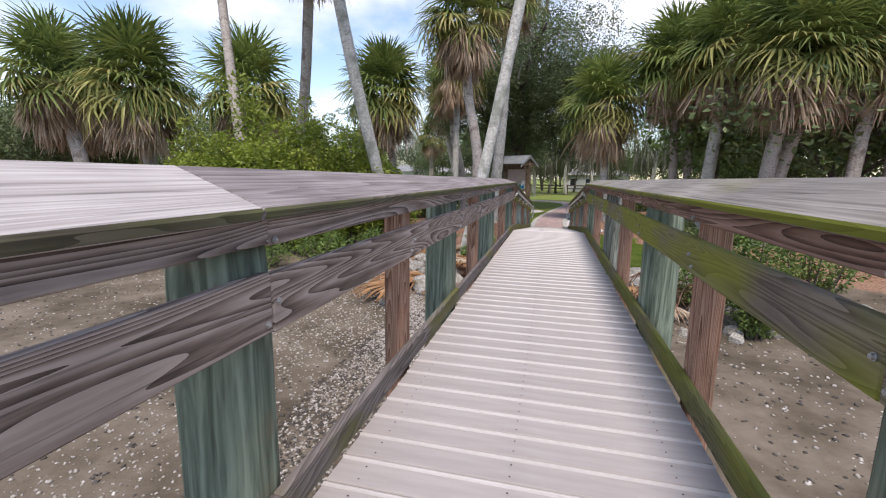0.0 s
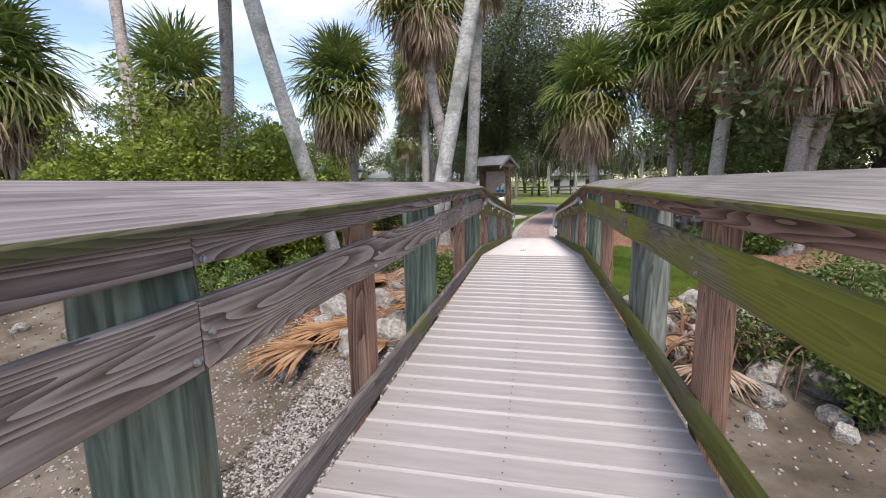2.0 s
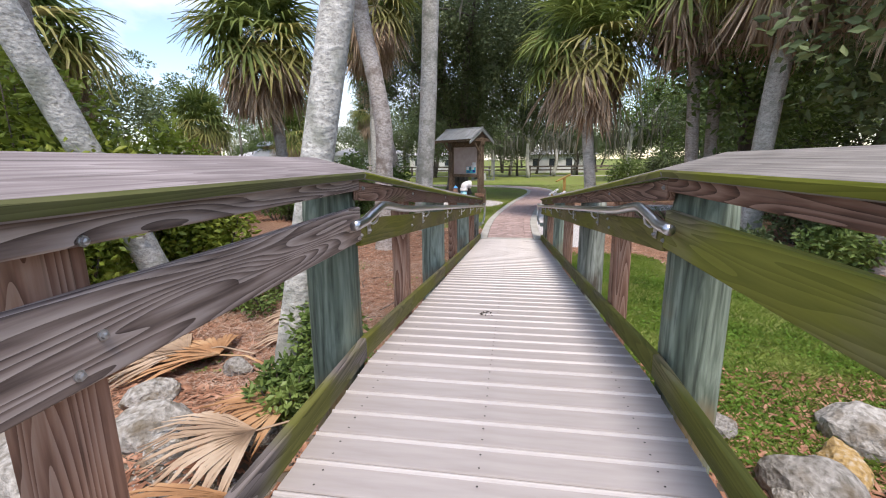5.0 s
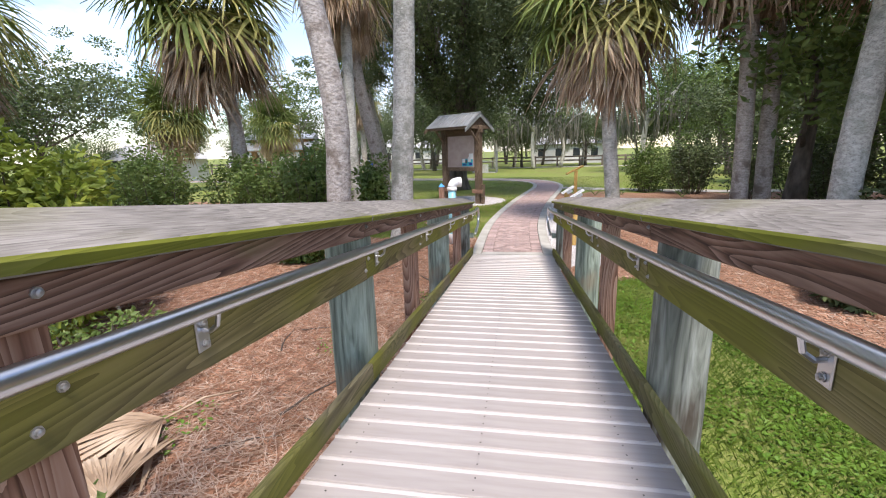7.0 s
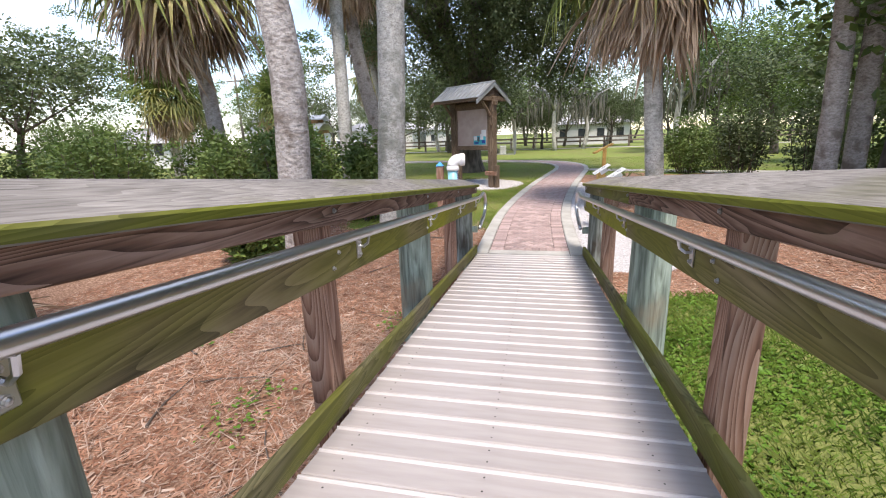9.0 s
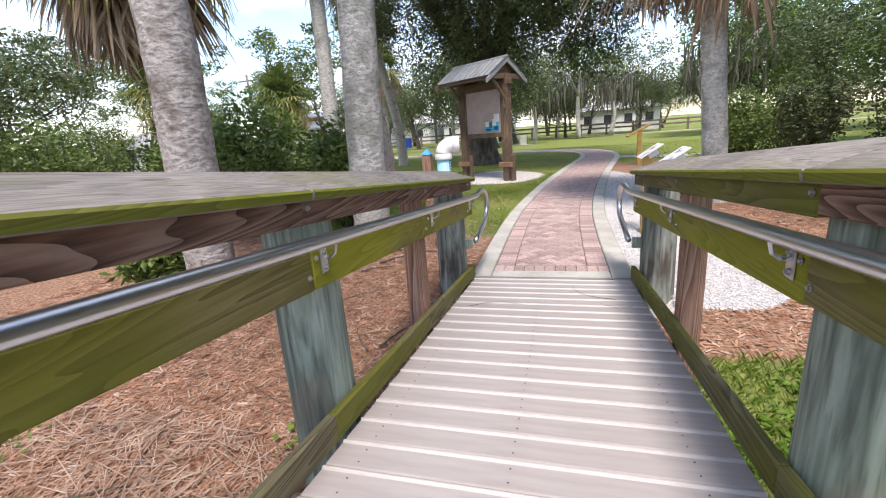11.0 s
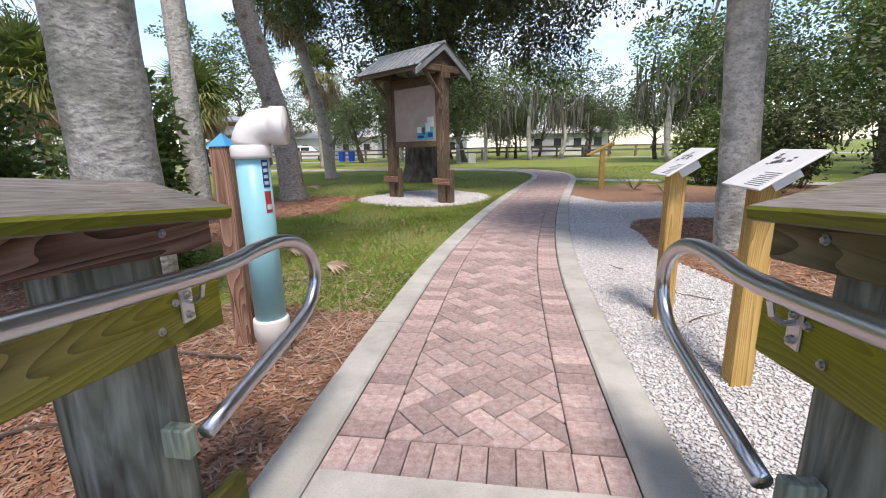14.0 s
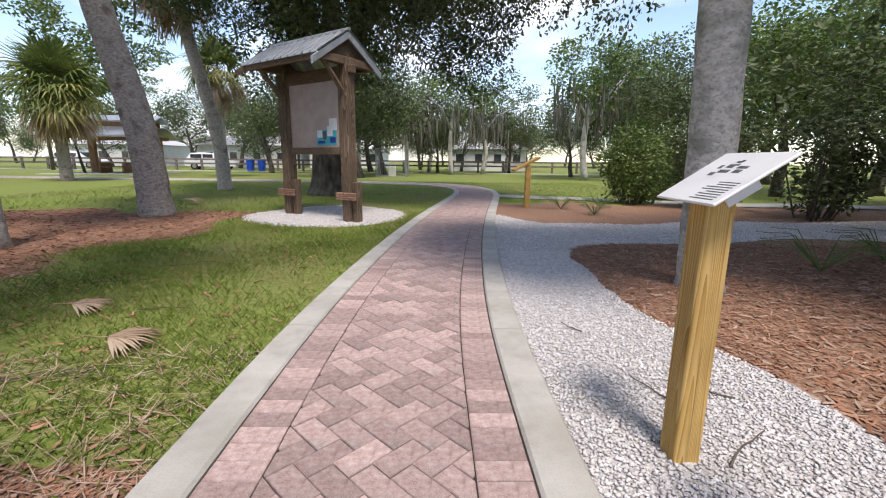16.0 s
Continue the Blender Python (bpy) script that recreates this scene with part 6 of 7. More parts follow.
def pavilion(x, y, deg):
    z0 = float(ground_z(x, y))
    p = thing("picnic_pavilion", (x, y, z0), "open timber picnic pavilion with a two-tier metal roof", "pavilion")

    def put(name, geo, m, label=""):
        v, f = geo
        return part(name, (turn(np.asarray(v, float), deg) + np.array((x, y, z0)), f), m, p, label)
    for a in (-2.2, 2.2):
        for b in (-1.8, 1.8):
            put("post", cbox((a - 0.2, b - 0.2, -0.1), (a + 0.2, b + 0.2, 2.6), 0.02), M_GAZ)
    for s in (-1, 1):
        for lo, hi, z0_, z1_, m in ((0.9, 2.9, 3.25, 2.55, M_TIN), (0.0, 1.3, 4.0, 3.6, M_TIN)):
            v = [(-3.2, s * lo, z0_), (3.2, s * lo, z0_), (3.2, s * hi, z1_), (-3.2, s * hi, z1_)]
            v += [(q[0], q[1], q[2] - 0.12) for q in v]
            put("roof_panel", (v, [(0, 1, 2, 3), (7, 6, 5, 4), (0, 4, 5, 1), (1, 5, 6, 2), (2, 6, 7, 3), (3, 7, 4, 0)]), m)
        put("beam", cbox((-2.9, s * 1.8 - 0.1, 2.35), (2.9, s * 1.8 + 0.1, 2.62), 0.01), M_GAZ)
        put("clerestory", cbox((-2.7, s * 1.0 - 0.05, 3.15), (2.7, s * 1.0 + 0.05, 3.65), 0.01), M_GAZ)
    put("table_top", cbox((-0.9, -0.4, 0.70), (0.9, 0.4, 0.76), 0.01), M_GAZ)
    for s in (-1, 1):
        put("bench", cbox((-0.9, s * 0.75 - 0.13, 0.42), (0.9, s * 0.75 + 0.13, 0.47), 0.01), M_GAZ)
        put("table_leg", cbox((s * 0.7 - 0.06, -0.8, 0.0), (s * 0.7 + 0.06, 0.8, 0.69), 0.01), M_GAZ)
    put("slab", cbox((-3.3, -3.0, -0.2), (3.3, 3.0, 0.04), 0.02), M_ROAD)


pavilion(-22.5, 51.0, 12)


def car(x, y, deg, label):
    z0 = float(ground_z(x, y))
    c = thing("parked_car", (x, y, z0), label, "car", "parked cars")

    def put(name, geo, m, parent=None, lab="", smooth=False):
        v, f = geo
        return part(name, (turn(np.asarray(v, float), deg) + np.array((x, y, z0)), f), m, parent or c, lab, smooth)
    prof = [(-2.3, 0.35), (-2.35, 0.75), (-2.15, 1.05), (-1.75, 1.62), (-0.6, 1.72), (0.45, 1.62), (1.15, 1.1), (2.1, 0.95), (2.35, 0.7), (2.3, 0.35)]
    v = [(a, s * (0.9 if b < 1.2 else 0.72), b) for s in (-1, 1) for a, b in prof]
    n = len(prof)
    f = [(i, (i + 1) % n, n + (i + 1) % n, n + i) for i in range(n)] + [tuple(range(n))[::-1], tuple(range(n, 2 * n))]
    body = put("body", (v, f), M_CARW)
    for s in (-1, 1):
        for a0, a1 in ((-1.75, -0.75), (-0.65, 0.25)):
            put("window", cbox((a0, s * 0.83 - 0.05, 1.12), (a1, s * 0.83 + 0.05, 1.52), 0.02), M_GLASS, body)
        for a in (-1.45, 1.45):
            w = tube([(a, s * 0.72, 0.34), (a, s * 0.93, 0.34)], [0.34, 0.34], 16)
            tyre = put("wheel", w, M_TYRE)
            put("rim", tube([(a, s * 0.9, 0.34), (a, s * 0.945, 0.34)], [0.2, 0.19], 12), M_STEEL, tyre)
    v = [(1.12, -0.66, 1.14), (1.12, 0.66, 1.14), (0.52, 0.62, 1.60), (0.52, -0.62, 1.60)]
    put("windscreen", (np.array(v + [(q[0] + 0.03, q[1], q[2] + 0.02) for q in v]), [(4, 5, 6, 7), (3, 2, 1, 0), (0, 1, 5, 4), (1, 2, 6, 5), (2, 3, 7, 6), (3, 0, 4, 7)]), M_GLASS, body)


car(-22.5, 64.5, 15, "white van parked behind the far fence")
car(-37, 66, 5, "white car parked behind the far fence")
for i, (x, y) in enumerate([(-16.9, 60.3), (-15.9, 60.4)]):
    z0 = float(ground_z(x, y))
    b = thing("wheeled_bin", (x, y, z0), "blue plastic wheeled bin by the far fence", "bin", "blue bins")
    v, f = cbox((x - 0.28, y - 0.3, z0), (x + 0.28, y + 0.3, z0 + 0.95), 0.03)
    v[:, :2] = (v[:, :2] - np.array((x, y))) * (0.85 + 0.15 * (v[:, 2:3] - z0) / 0.95) + np.array((x, y))
    part("body", (v, f), M_BIN, b)
    part("lid", cbox((x - 0.31, y - 0.33, z0 + 0.955), (x + 0.31, y + 0.33, z0 + 1.03), 0.02), M_BIN, b)


def cage(x, y):
    z0 = float(ground_z(x, y))
    c = thing("wire_enclosure", (x, y, z0), "square galvanised wire enclosure around a pump", "enclosure")
    for a in (-1.0, 1.0):
        for b in (-1.0, 1.0):
            part("corner_post", tube([(x + a, y + b, z0 - 0.05), (x + a, y + b, z0 + 1.9)], [0.035, 0.035], 8), M_MESHW, c)
    for s in (-1, 1):
        for z in (0.05, 1.0, 1.88):
            part("rail", tube([(x - 1, y + s, z0 + z), (x + 1, y + s, z0 + z)], [0.02, 0.02], 6), M_MESHW, c)
            part("rail", tube([(x + s, y - 1, z0 + z), (x + s, y + 1, z0 + z)], [0.02, 0.02], 6), M_MESHW, c)
        wires = []
        for i in range(15):
            q = -1 + 2 * (i + 0.5) / 15
            wires.append(tube([(x + q, y + s, z0 + 0.05), (x + q, y + s, z0 + 1.88)], [0.006, 0.006], 4))
            wires.append(tube([(x + s, y + q, z0 + 0.05), (x + s, y + q, z0 + 1.88)], [0.006, 0.006], 4))
        tagged(part("wire", join(wires), M_MESHW, c), kind="stuff")
    part("pump_box", cbox((x - 0.25, y - 0.2, z0), (x + 0.25, y + 0.2, z0 + 0.7), 0.03), M_WHITEP, c)


cage(-2.75, 49.8)


def house(x, y, w, d, h, label):
    z0 = float(ground_z(x, y))
    b = thing("house", (x, y, z0), label, "house", "far houses")
    part("wall", cbox((x - w, y - d, z0 - 0.2), (x + w, y + d, z0 + h), 0.02), M_WALLW, b)
    v = [(x - w - 0.4, y - d - 0.4, z0 + h + 0.005), (x + w + 0.4, y - d - 0.4, z0 + h + 0.005), (x + w + 0.4, y + d + 0.4, z0 + h + 0.005), (x - w - 0.4, y + d + 0.4, z0 + h + 0.005), (x - w * 0.6, y, z0 + h + 1.3), (x + w * 0.6, y, z0 + h + 1.3)]
    part("roof", (np.array(v), [(0, 1, 5, 4), (1, 2, 5), (2, 3, 4, 5), (3, 0, 4), (3, 2, 1, 0)]), M_ROOF, b)
    for i in range(4):
        a = x - w + (i + 0.5) * w / 2
        win = part("window", cbox((a - 0.5, y - d - 0.06, z0 + 0.9), (a + 0.5, y - d - 0.002, z0 + 2.0), 0.01), M_WALLW, b)
        part("pane", cbox((a - 0.43, y - d - 0.066, z0 + 0.97), (a + 0.43, y - d - 0.061, z0 + 1.93), 0.001), M_GLASS, win)


house(6.5, 74, 4.5, 3, 2.5, "low white house beyond the lawn")
house(-24, 80, 6, 4, 2.8, "white house with a pale roof beyond the road")
house(-42, 82, 6, 4, 2.8, "white house with a pale roof beyond the road")
house(-12, 84, 5, 4, 2.6, "white house behind the far trees")
house(-31, 44, 3.5, 2.5, 1.9, "low white building among the far shrubs")


def pole(x, y, h, label):
    z0 = float(ground_z(x, y))
    p = thing("utility_pole", (x, y, z0), label, "pole", "utility poles")
    part("pole", tube([(x, y, z0 - 0.2), (x, y, z0 + h)], [0.16, 0.11], 10), M_POLE, p, smooth=True)
    part("crossarm", cbox((x - 1.1, y - 0.06, z0 + h - 0.7), (x + 1.1, y + 0.06, z0 + h - 0.55), 0.01), M_POLE, p)


pole(-33.0, 58.0, 9.0, "grey wooden utility pole beyond the pavilion")
pole(-16.0, 72.0, 9.0, "grey wooden utility pole behind the far trees")
for i, dz in enumerate((8.2, 7.6)):
    w = spline([(-60, 50, dz - 0.9), (-33, 58, dz - 0.95), (-24.5, 65, dz - 1.5), (-16, 72, dz - 0.95), (10, 80, dz - 1.2)], 6)
    tagged(new("power_line", mesh("power_line", *tube(w, [0.02] * len(w), 4), M_POLE)), "thin overhead power line between the poles", "power line", "power lines")

# ---- brick path ----


def clip(poly, axis, lim, sign):
    out = []
    for i in range(len(poly)):
        a, b = poly[i], poly[(i + 1) % len(poly)]
        ia, ib = sign * (a[axis] - lim) <= 0, sign * (b[axis] - lim) <= 0
        if ia:
            out.append(a)
        if ia != ib:
            t = (lim - a[axis]) / (b[axis] - a[axis])
            out.append((a[0] + t * (b[0] - a[0]), a[1] + t * (b[1] - a[1])))
    return out


def prism(poly, zt, th, ch=0.0045, gap=0.003):
    """A paver over an outline on the path, with worn chamfered edges."""
    c = np.mean(poly, axis=0)
    rings = []
    for inset, z in ((gap, zt - th), (gap, zt - ch), (gap + ch, zt)):
        ring = []
        for q in poly:
            d = np.array(q) - c
            k = np.linalg.norm(d)
            q2 = c + d * max(0.1, (k - inset * 1.25) / k) if k > 0 else c
            x, y = on_path(q2[0], q2[1])
            ring.append((float(x), float(y), z))
        rings.append(ring)
    n = len(poly)
    v = [p for r in rings for p in r]
    f = [(j * n + i, j * n + (i + 1) % n, (j + 1) * n + (i + 1) % n, (j + 1) * n + i) for j in range(2) for i in range(n)]
    f.append(tuple(2 * n + i for i in range(n)))
    ax, ay = np.array(v[1]) - np.array(v[0]), np.array(v[2]) - np.array(v[1])
    if ax[0] * ay[1] - ax[1] * ay[0] < 0:
        f = [q[::-1] for q in f]
    return np.array(v), f


def build_path():
    path = thing("brick_path", (0, 18.84, PATHZ), "pinkish herringbone brick path with pale concrete kerbs", "path", kind="structure")
    rng = random.Random(4)
    W, FW = 0.565, 0.365
    # bed under the bricks and kerbs
    bed_v, bed_f = [], []
    us = np.concatenate([np.linspace(0.0, 25, 110), np.linspace(25.3, 62, 90)])
    for u in us:
        for v in (-0.76, 0.76):
            x, y = on_path(u, v)
            bed_v += [(float(x), float(y), PATHZ - 0.012), (float(x), float(y), PATHZ - 0.16)]
    for i in range(len(us) - 1):
        b = i * 4
        bed_f += [(b, b + 2, b + 6, b + 4), (b, b + 4, b + 5, b + 1), (b + 2, b + 3, b + 7, b + 6)]
    part("sand_bed", (np.array(bed_v), bed_f), M_JOINT, path)
    # kerbs in cast lengths
    def kerb(u0, u1, v0, v1):
        n = max(2, int((u1 - u0) / 0.3))
        V, F = [], []
        c = 0.012
        prof = [(v0, -0.14), (v0, 0.0), (v0 + c, c), (v1 - c, c), (v1, 0.0), (v1, -0.14)]
        for i in range(n + 1):
            u = u0 + (u1 - u0) * i / n
            for v, z in prof:
                x, y = on_path(u, v)
                V.append((float(x), float(y), PATHZ + z - 0.004))
        for i in range(n):
            for j in range(5):
                F.append((i * 6 + j, i * 6 + j + 1, i * 6 + 7 + j, i * 6 + 6 + j)[::-1])
        F += [tuple(range(6)), tuple(n * 6 + j for j in range(6))[::-1]]
        return np.array(V), F
    u = 0.004
    while u < 60:
        L = 1.52 if u < 20 else 3.0
        for a, b in ((-0.765, -W - 0.005), (W + 0.005, 0.765)):
            part("kerb", kerb(u, u + L - 0.006, a, b), M_CONC, path)
        u += L
    part("kerb", kerb(0.004, 0.185, -W, W), M_CONC, path)
    polys = []
    # first row of bricks on end, then the side courses and the herringbone field
    n = 11
    for i in range(n):
        v0 = -W + 2 * W * i / n
        polys.append([(0.19, v0), (0.39, v0), (0.39, v0 + 2 * W / n), (0.19, v0 + 2 * W / n)])
    u = 0.39
    while u < 21:
        for a, b in ((-W, -FW), (FW, W)):
            polys.append([(u, a), (u + 0.1, a), (u + 0.1, b), (u, b)])
        u += 0.1
    s = 0.1
    r2 = math.sqrt(0.5)
    for i in range(-160, 160):
        for j in range(-160, 160):
            d = (i - j) % 4
            if d == 0:
                q = [(i, j), (i + 2, j), (i + 2, j + 1), (i, j + 1)]
            elif d == 3:
                q = [(i, j), (i + 1, j), (i + 1, j + 2), (i, j + 2)]
            else:
                continue
            cu, cv = (i - j) * r2 * s + 8, (i + j) * r2 * s
            if abs(cv) > 0.62 or cu < 0.1 or cu > 21.2:
                continue
            p = [((a - b) * r2 * s + 8, (a + b) * r2 * s) for a, b in q]
            for ax, lim, sg in ((1, FW, 1), (1, -FW, -1), (0, 0.39, -1), (0, 21.0, 1)):
                if p:
                    p = clip(p, ax, lim, sg)
            if len(p) >= 3:
                A = 0.5 * abs(sum(p[m][0] * p[(m + 1) % len(p)][1] - p[(m + 1) % len(p)][0] * p[m][1] for m in range(len(p))))
                if A > 0.0012:
                    polys.append(p)
    polys.sort(key=lambda q: sum(a[0] for a in q) / len(q))
    far = []
    for i, p in enumerate(polys):
        g = prism(p, PATHZ + rng.uniform(-0.002, 0.002), 0.05)
        if i < 330:
            part("brick", g, M_BRICK, path)
        else:
            far.append(g)
    tagged(part("far_bricks", join(far), M_BRICKF, path), kind="stuff")
    # beyond, rows across the path
    rest = []
    u = 21.0
    while u < 60:
        for i in range(6):
            v0 = -W + 2 * W * i / 6
            rest.append(prism([(u, v0), (u + 0.2, v0), (u + 0.2, v0 + 2 * W / 6), (u, v0 + 2 * W / 6)], PATHZ, 0.04))
        u += 0.2
    tagged(part("far_bricks", join(rest), M_BRICKF, path), kind="stuff")


build_path()

# ---- loose ground cover ----


def scatter(name, n, area, keep, shape, material, seed, label, cat, size=(0.6, 1.4), sink=0.0, flat=True):
    """Copies of a tiny shape on the ground, joined: what nobody could count."""
    rng = np.random.default_rng(seed)
    x0, y0, x1, y1 = area
    x, y = rng.uniform(x0, x1, n), rng.uniform(y0, y1, n)
    ok = keep(x, y, rng.uniform(0, 1, n))
    x, y = x[ok], y[ok]
    m = len(x)
    if m == 0:
        return
    sv, sf = np.asarray(shape[0], float), np.asarray(shape[1])
    a = rng.uniform(0, 6.283, m)
    k = rng.uniform(*size, m)
    tl = rng.normal(0, 0.22 if flat else 0.1, (m, 2))
    P = sv[None] * k[:, None, None] * rng.uniform(0.75, 1.25, (m, 1, 3))
    X = P[..., 0] * np.cos(a)[:, None] - P[..., 1] * np.sin(a)[:, None]
    Y = P[..., 0] * np.sin(a)[:, None] + P[..., 1] * np.cos(a)[:, None]
    Z = P[..., 2] + X * tl[:, :1] + Y * tl[:, 1:]
    gz = ground_z(x, y) + sink
    V = np.stack([X + x[:, None], Y + y[:, None], Z + gz[:, None]], -1).reshape(-1, 3)
    F = (sf[None] + (np.arange(m) * len(sv))[:, None, None]).reshape(-1, sf.shape[1])
    me = bpy.data.meshes.new(name)
    me.vertices.add(len(V))
    me.vertices.foreach_set("co", V.ravel())
    me.loops.add(F.size)
    me.loops.foreach_set("vertex_index", F.ravel().astype(np.int32))
    me.polygons.add(len(F))
    me.polygons.foreach_set("loop_start", np.arange(0, F.size, F.shape[1], dtype=np.int32))
    me.materials.append(material)
    me.update(calc_edges=True)
    me.validate()
    tagged(new(name, me), label, cat, kind="stuff")


OCTA = ([(1, 0, 0), (0, 0.8, 0.1), (-1, 0.1, 0), (0.1, -0.75, 0), (0.1, 0, 0.6), (0, 0, -0.4)], [(0, 1, 4), (1, 2, 4), (2, 3, 4), (3, 0, 4), (1, 0, 5), (2, 1, 5), (3, 2, 5), (0, 3, 5)])
CHIP = ([(-1, -0.2, 0), (1, -0.14, 0.05), (0.9, 0.16, 0.12), (-0.95, 0.2, 0.1), (-0.1, -0.05, 0.18)], [(0, 1, 4), (1, 2, 4), (2, 3, 4), (3, 0, 4)])
BLADE = ([(-0.07, 0, 0), (0.07, 0, 0), (0.25, 0.05, 0.6), (0.75, 0.1, 0.95)], [(0, 1, 2), (0, 2, 3)])
LEAFS = ([(-0.5, 0, 0.3), (0, -0.3, 0.45), (0.5, 0, 0.35), (0, 0.3, 0.45), (0, 0, 0)], [(0, 1, 2), (0, 2, 3)])


def scaled(shape, k):
    return [tuple(c * k for c in p) for p in shape[0]], shape[1]


def off_path(x, y):
    return (np.abs(x - path_mid_x(y)) > 0.78) | (y < 18.8)


scatter("crushed_shell", 85000, (0.6, 17.0, 3.0, 24.5), lambda x, y, r: (masks(x, y)[2] > 0.5) & off_path(x, y), scaled(OCTA, 0.0105), M_CHALK, 1, "white crushed shell gravel beside the path", "gravel", (0.5, 1.5), 0.004)
scatter("crushed_shell", 26000, (-4, 24.5, 9, 30), lambda x, y, r: (masks(x, y)[2] > 0.5) & off_path(x, y), scaled(OCTA, 0.02), M_CHALK, 2, "white crushed shell gravel beside the path", "gravel", (0.5, 1.4), 0.004)
scatter("wood_mulch", 110000, (-5.5, 11.5, -0.78, 21.6), lambda x, y, r: (masks(x, y)[1] < 0.5) & (masks(x, y)[0] > 0.4) & off_path(x, y), scaled(CHIP, 0.02), M_CHIP, 3, "reddish brown shredded wood mulch", "mulch", (0.4, 1.4), 0.006)
scatter("wood_mulch", 18000, (-5.5, 11.5, -0.78, 21.6), lambda x, y, r: (masks(x, y)[1] < 0.5) & (masks(x, y)[0] > 0.4) & off_path(x, y), scaled(CHIP, 0.021), M_CHIPP, 4, "pale shredded wood mulch", "mulch", (0.4, 1.4), 0.01)
scatter("wood_mulch", 50000, (0.8, 12, 7, 25), lambda x, y, r: (masks(x, y)[1] < 0.4) & (masks(x, y)[2] < 0.4) & off_path(x, y), scaled(CHIP, 0.028), M_CHIP, 5, "reddish brown shredded wood mulch", "mulch", (0.4, 1.4), 0.006)
scatter("wood_mulch", 12000, (0.8, 12, 7, 25), lambda x, y, r: (masks(x, y)[1] < 0.4) & (masks(x, y)[2] < 0.4) & off_path(x, y), scaled(CHIP, 0.026), M_CHIPP, 6, "pale shredded wood mulch", "mulch", (0.4, 1.4), 0.01)
scatter("lawn_grass", 90000, (-4.6, 20.2, 0.4, 28.5), lambda x, y, r: (masks(x, y)[1] * (0.55 + 0.45 * np.sin(x * 2.3 + 1) * np.sin(y * 1.7)) > r * 0.9) & off_path(x, y), scaled(BLADE, 0.045), M_GRASS, 7, "patchy mown lawn grass beside the path", "grass", (0.5, 1.3), 0.0, False)
scatter("lawn_grass", 30000, (-12, 28, 8, 42), lambda x, y, r: (masks(x, y)[1] > 0.5) & off_path(x, y), scaled(BLADE, 0.06), M_GRASS, 8, "mown lawn grass", "grass", (0.5, 1.3), 0.0, False)
scatter("groundcover", 40000, (0.8, 11.2, 4.0, 18.0), lambda x, y, r: (masks(x, y)[1] * (0.62 + 0.38 * np.sin(x * 2.9 + y) * np.sin(y * 2.1 - x)) > 0.35 + 0.5 * r), scaled(LEAFS, 0.045), M_WEED, 9, "bright green low groundcover beside the ramp", "plants", (0.4, 1.4), 0.0)
scatter("groundcover", 38000, (0.8, 11.2, 4.0, 18.0), lambda x, y, r: (masks(x, y)[1] > 0.35 + 0.3 * r), scaled(BLADE, 0.06), M_GRASS, 10, "bright green grass beside the ramp", "grass", (0.5, 1.4), 0.0, False)
scatter("shell_pebbles", 26000, (-5.5, 3.0, -0.6, 10.6), lambda x, y, r: (r < 0.25 + 0.75 * np.exp(-((x + 1.6) / 1.6) ** 2) * step(5.5, 8.5, y)), scaled(OCTA, 0.016), M_SHELL, 11, "grey and white shell rubble on the sand", "shells", (0.4, 1.7), 0.0)
scatter("shell_pebbles", 5000, (-14, 2.0, -2, 10.2), lambda x, y, r: r < 0.5, scaled(OCTA, 0.022), M_SHELL, 12, "scattered shells on the sand", "shells", (0.4, 1.6), 0.0)
scatter("shell_pebbles", 3500, (0.8, 2.0, 8, 10.4), lambda x, y, r: r < 0.6, scaled(OCTA, 0.02), M_SHELL, 13, "scattered shells on the sand", "shells", (0.4, 1.8), 0.0)
scatter("dark_debris", 5200, (-12, 2.0, 8, 10.8), lambda x, y, r: r < 0.8, scaled(OCTA, 0.022), M_DARKP, 14, "dark bits of weed and bark on the sand", "debris", (0.4, 1.8), 0.0)
scatter("leaf_litter", 14000, (-5, 9.8, 5, 12.6), lambda x, y, r: (np.abs(x) > 0.9), scaled(CHIP, 0.05), M_CHIP, 15, "brown leaf litter on the bank", "leaves", (0.4, 1.4), 0.008)
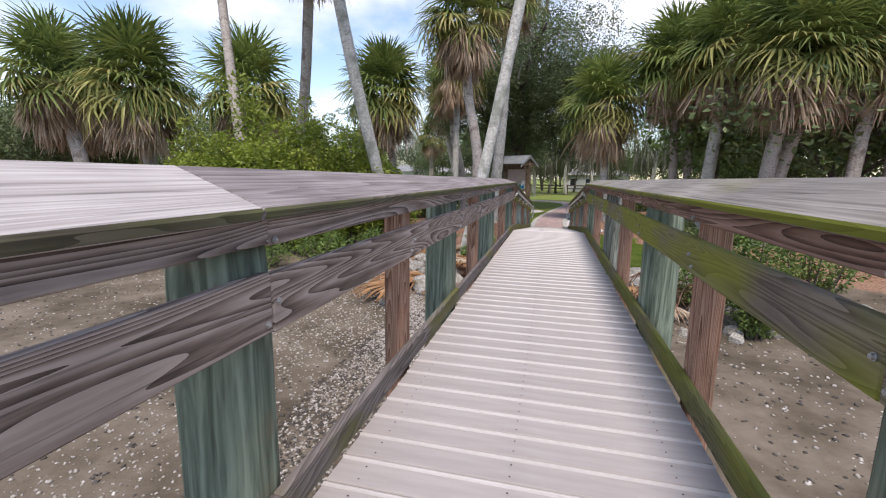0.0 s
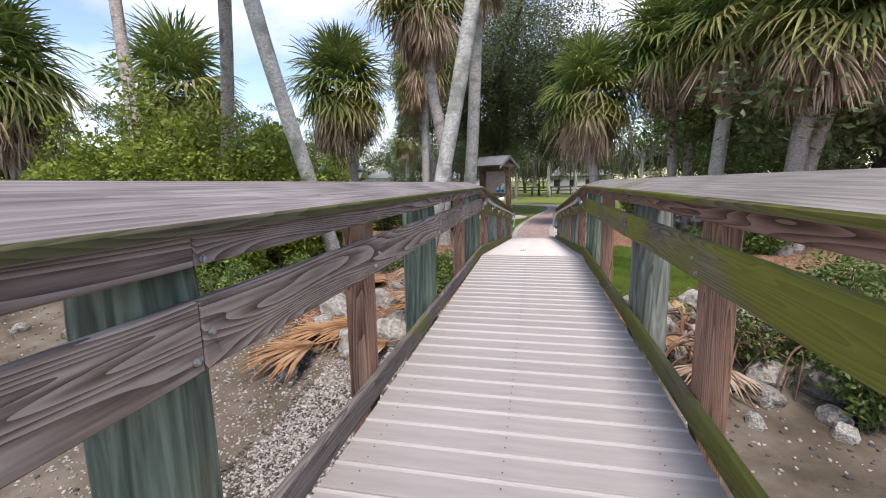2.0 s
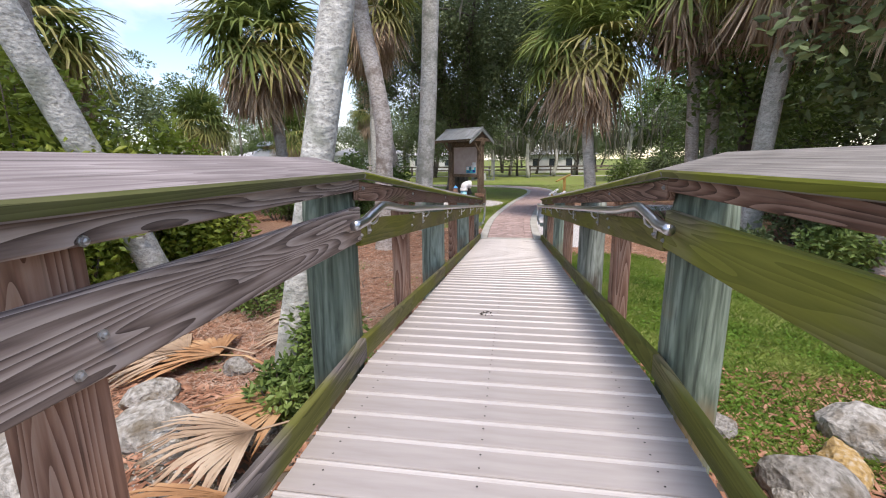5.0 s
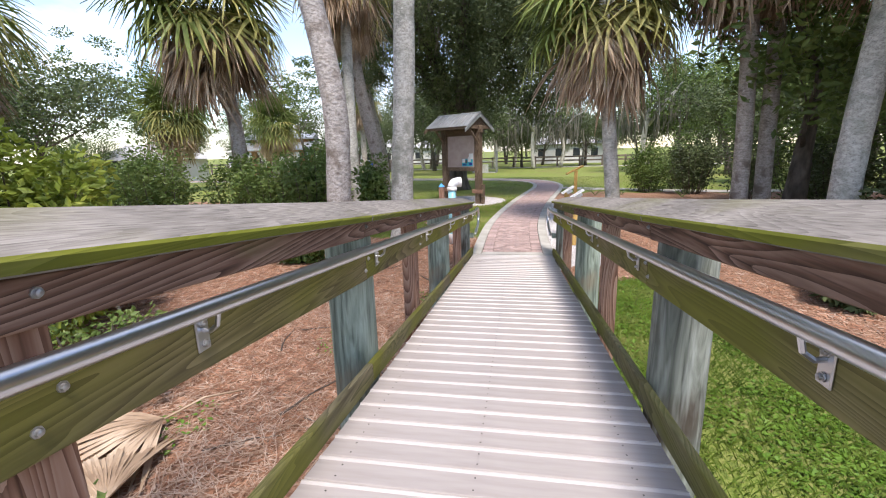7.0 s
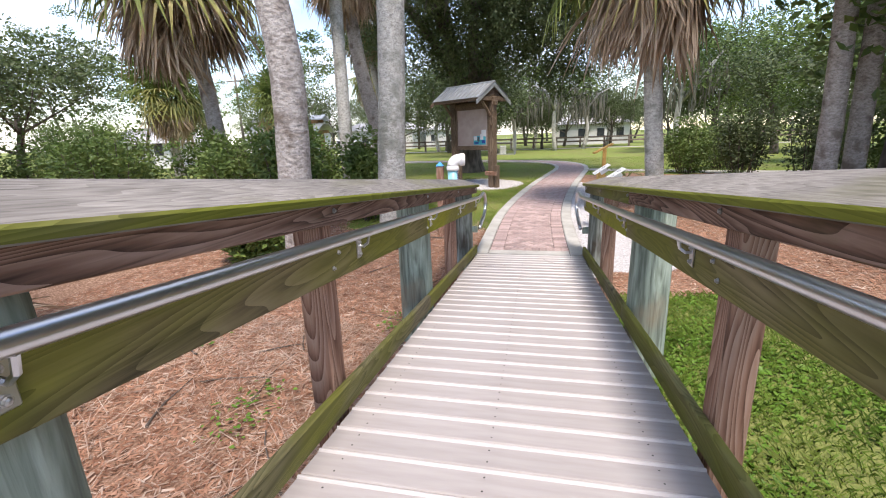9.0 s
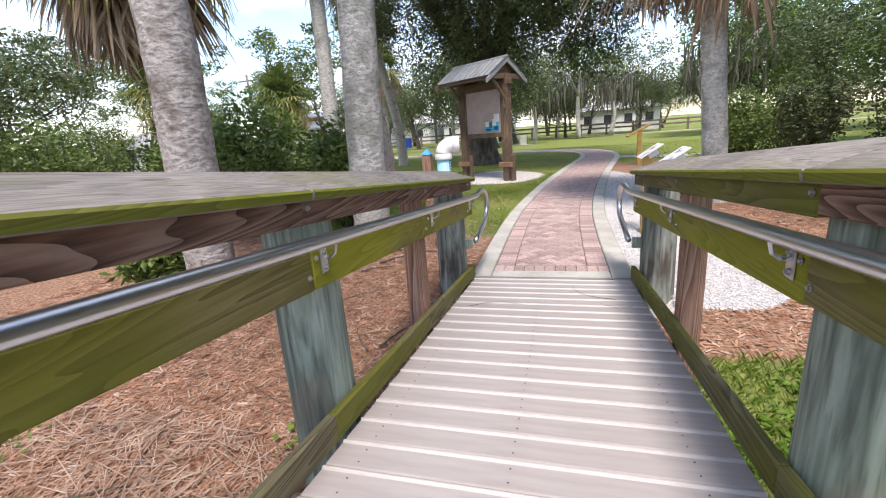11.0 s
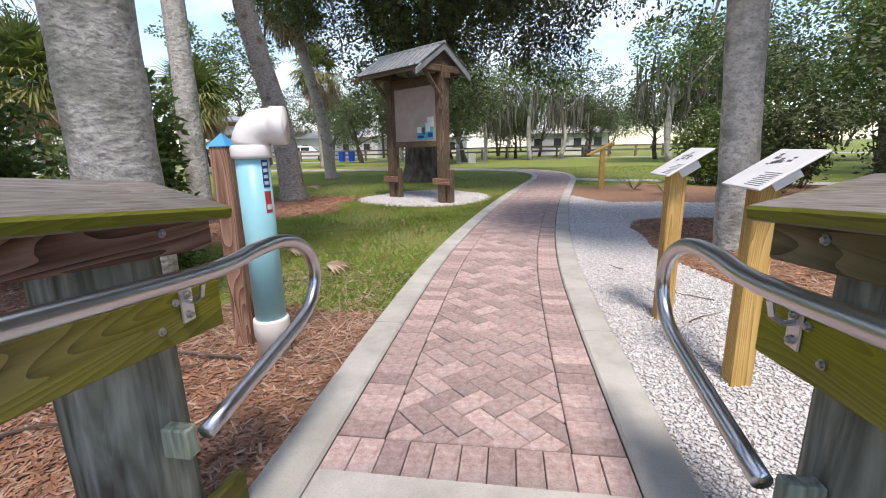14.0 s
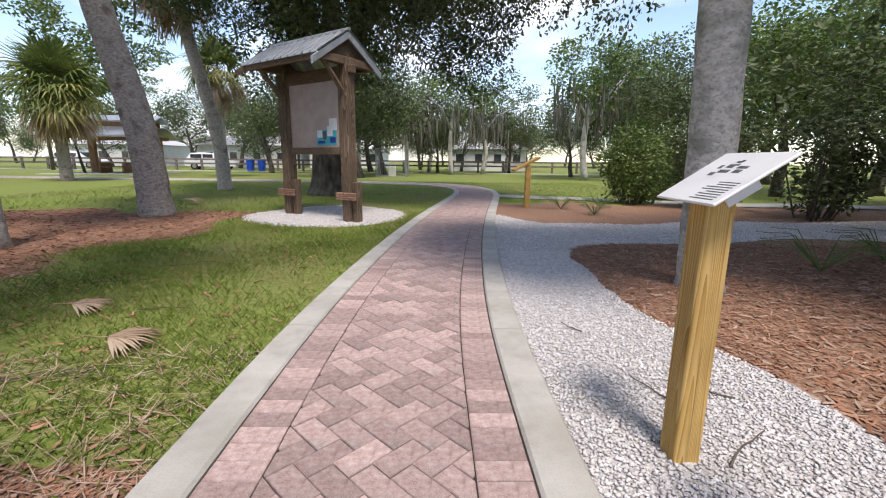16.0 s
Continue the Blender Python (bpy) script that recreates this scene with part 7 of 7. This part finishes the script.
scatter("needle_litter", 1100, (-2.2, 19.8, -0.75, 21.6), lambda x, y, r: off_path(x, y), scaled(([(-1, -0.02, 0), (1, -0.02, 0.05), (1, 0.02, 0.05), (-1, 0.02, 0)], [(0, 1, 2), (0, 2, 3)]), 0.09), M_CHIPP, 16, "dry palm shreds by the kerb", "litter", (0.4, 1.3), 0.02)

scatter("shell_pebbles", 30000, (-2.5, 3.6, -0.72, 10.0), lambda x, y, r: r < 0.15 + 0.85 * step(4.6, 7.0, y) * (0.6 + 0.4 * np.sin(x * 3.1 + y * 1.9)), scaled(OCTA, 0.017), M_SHELL, 21, "dense grey and white shell rubble beside the boardwalk", "shells", (0.4, 1.7), 0.002)
scatter("dark_debris", 9000, (-2.6, 2.0, -0.7, 8.5), lambda x, y, r: r < 0.75, scaled(OCTA, 0.02), M_DARKP, 22, "dark wet pebbles and weed beside the boardwalk", "debris", (0.4, 1.8), 0.0)
SHRED = ([(-1, -0.02, 0), (1, -0.02, 0.05), (1, 0.02, 0.05), (-1, 0.02, 0)], [(0, 1, 2), (0, 2, 3)])
scatter("needle_litter", 14000, (-4.2, 11.6, -0.8, 16.5), lambda x, y, r: (r < 0.5 + 0.5 * np.sin(x * 1.7 + 2.0) * np.sin(y * 1.4)), scaled(SHRED, 0.085), M_CHIPP, 23, "pale dry palm shreds and needles on the mulch", "litter", (0.4, 1.4), 0.03)
scatter("groundcover", 5000, (-3.6, 11.8, -0.9, 16.8), lambda x, y, r: (np.sin(x * 3.3 + 0.7 * y) * np.sin(y * 2.3 - 0.8 * x) > 0.55 + 0.3 * r), scaled(LEAFS, 0.04), M_WEED, 24, "small green weeds in the mulch", "plants", (0.4, 1.4), 0.02)
scatter("wood_mulch", 26000, (-12, 21.4, -3.0, 29.5), lambda x, y, r: (masks(x, y)[1] < 0.5) & (masks(x, y)[2] < 0.4), scaled(CHIP, 0.04), M_CHIP, 25, "reddish brown shredded wood mulch on the lawn's edge", "mulch", (0.4, 1.4), 0.006)
scatter("lawn_leaves", 2600, (-6, 20.6, 0.2, 29), lambda x, y, r: (masks(x, y)[1] > 0.4) & off_path(x, y), scaled(CHIP, 0.03), M_CHIP, 26, "dry brown leaves strewn on the lawn", "leaves", (0.4, 1.4), 0.015)
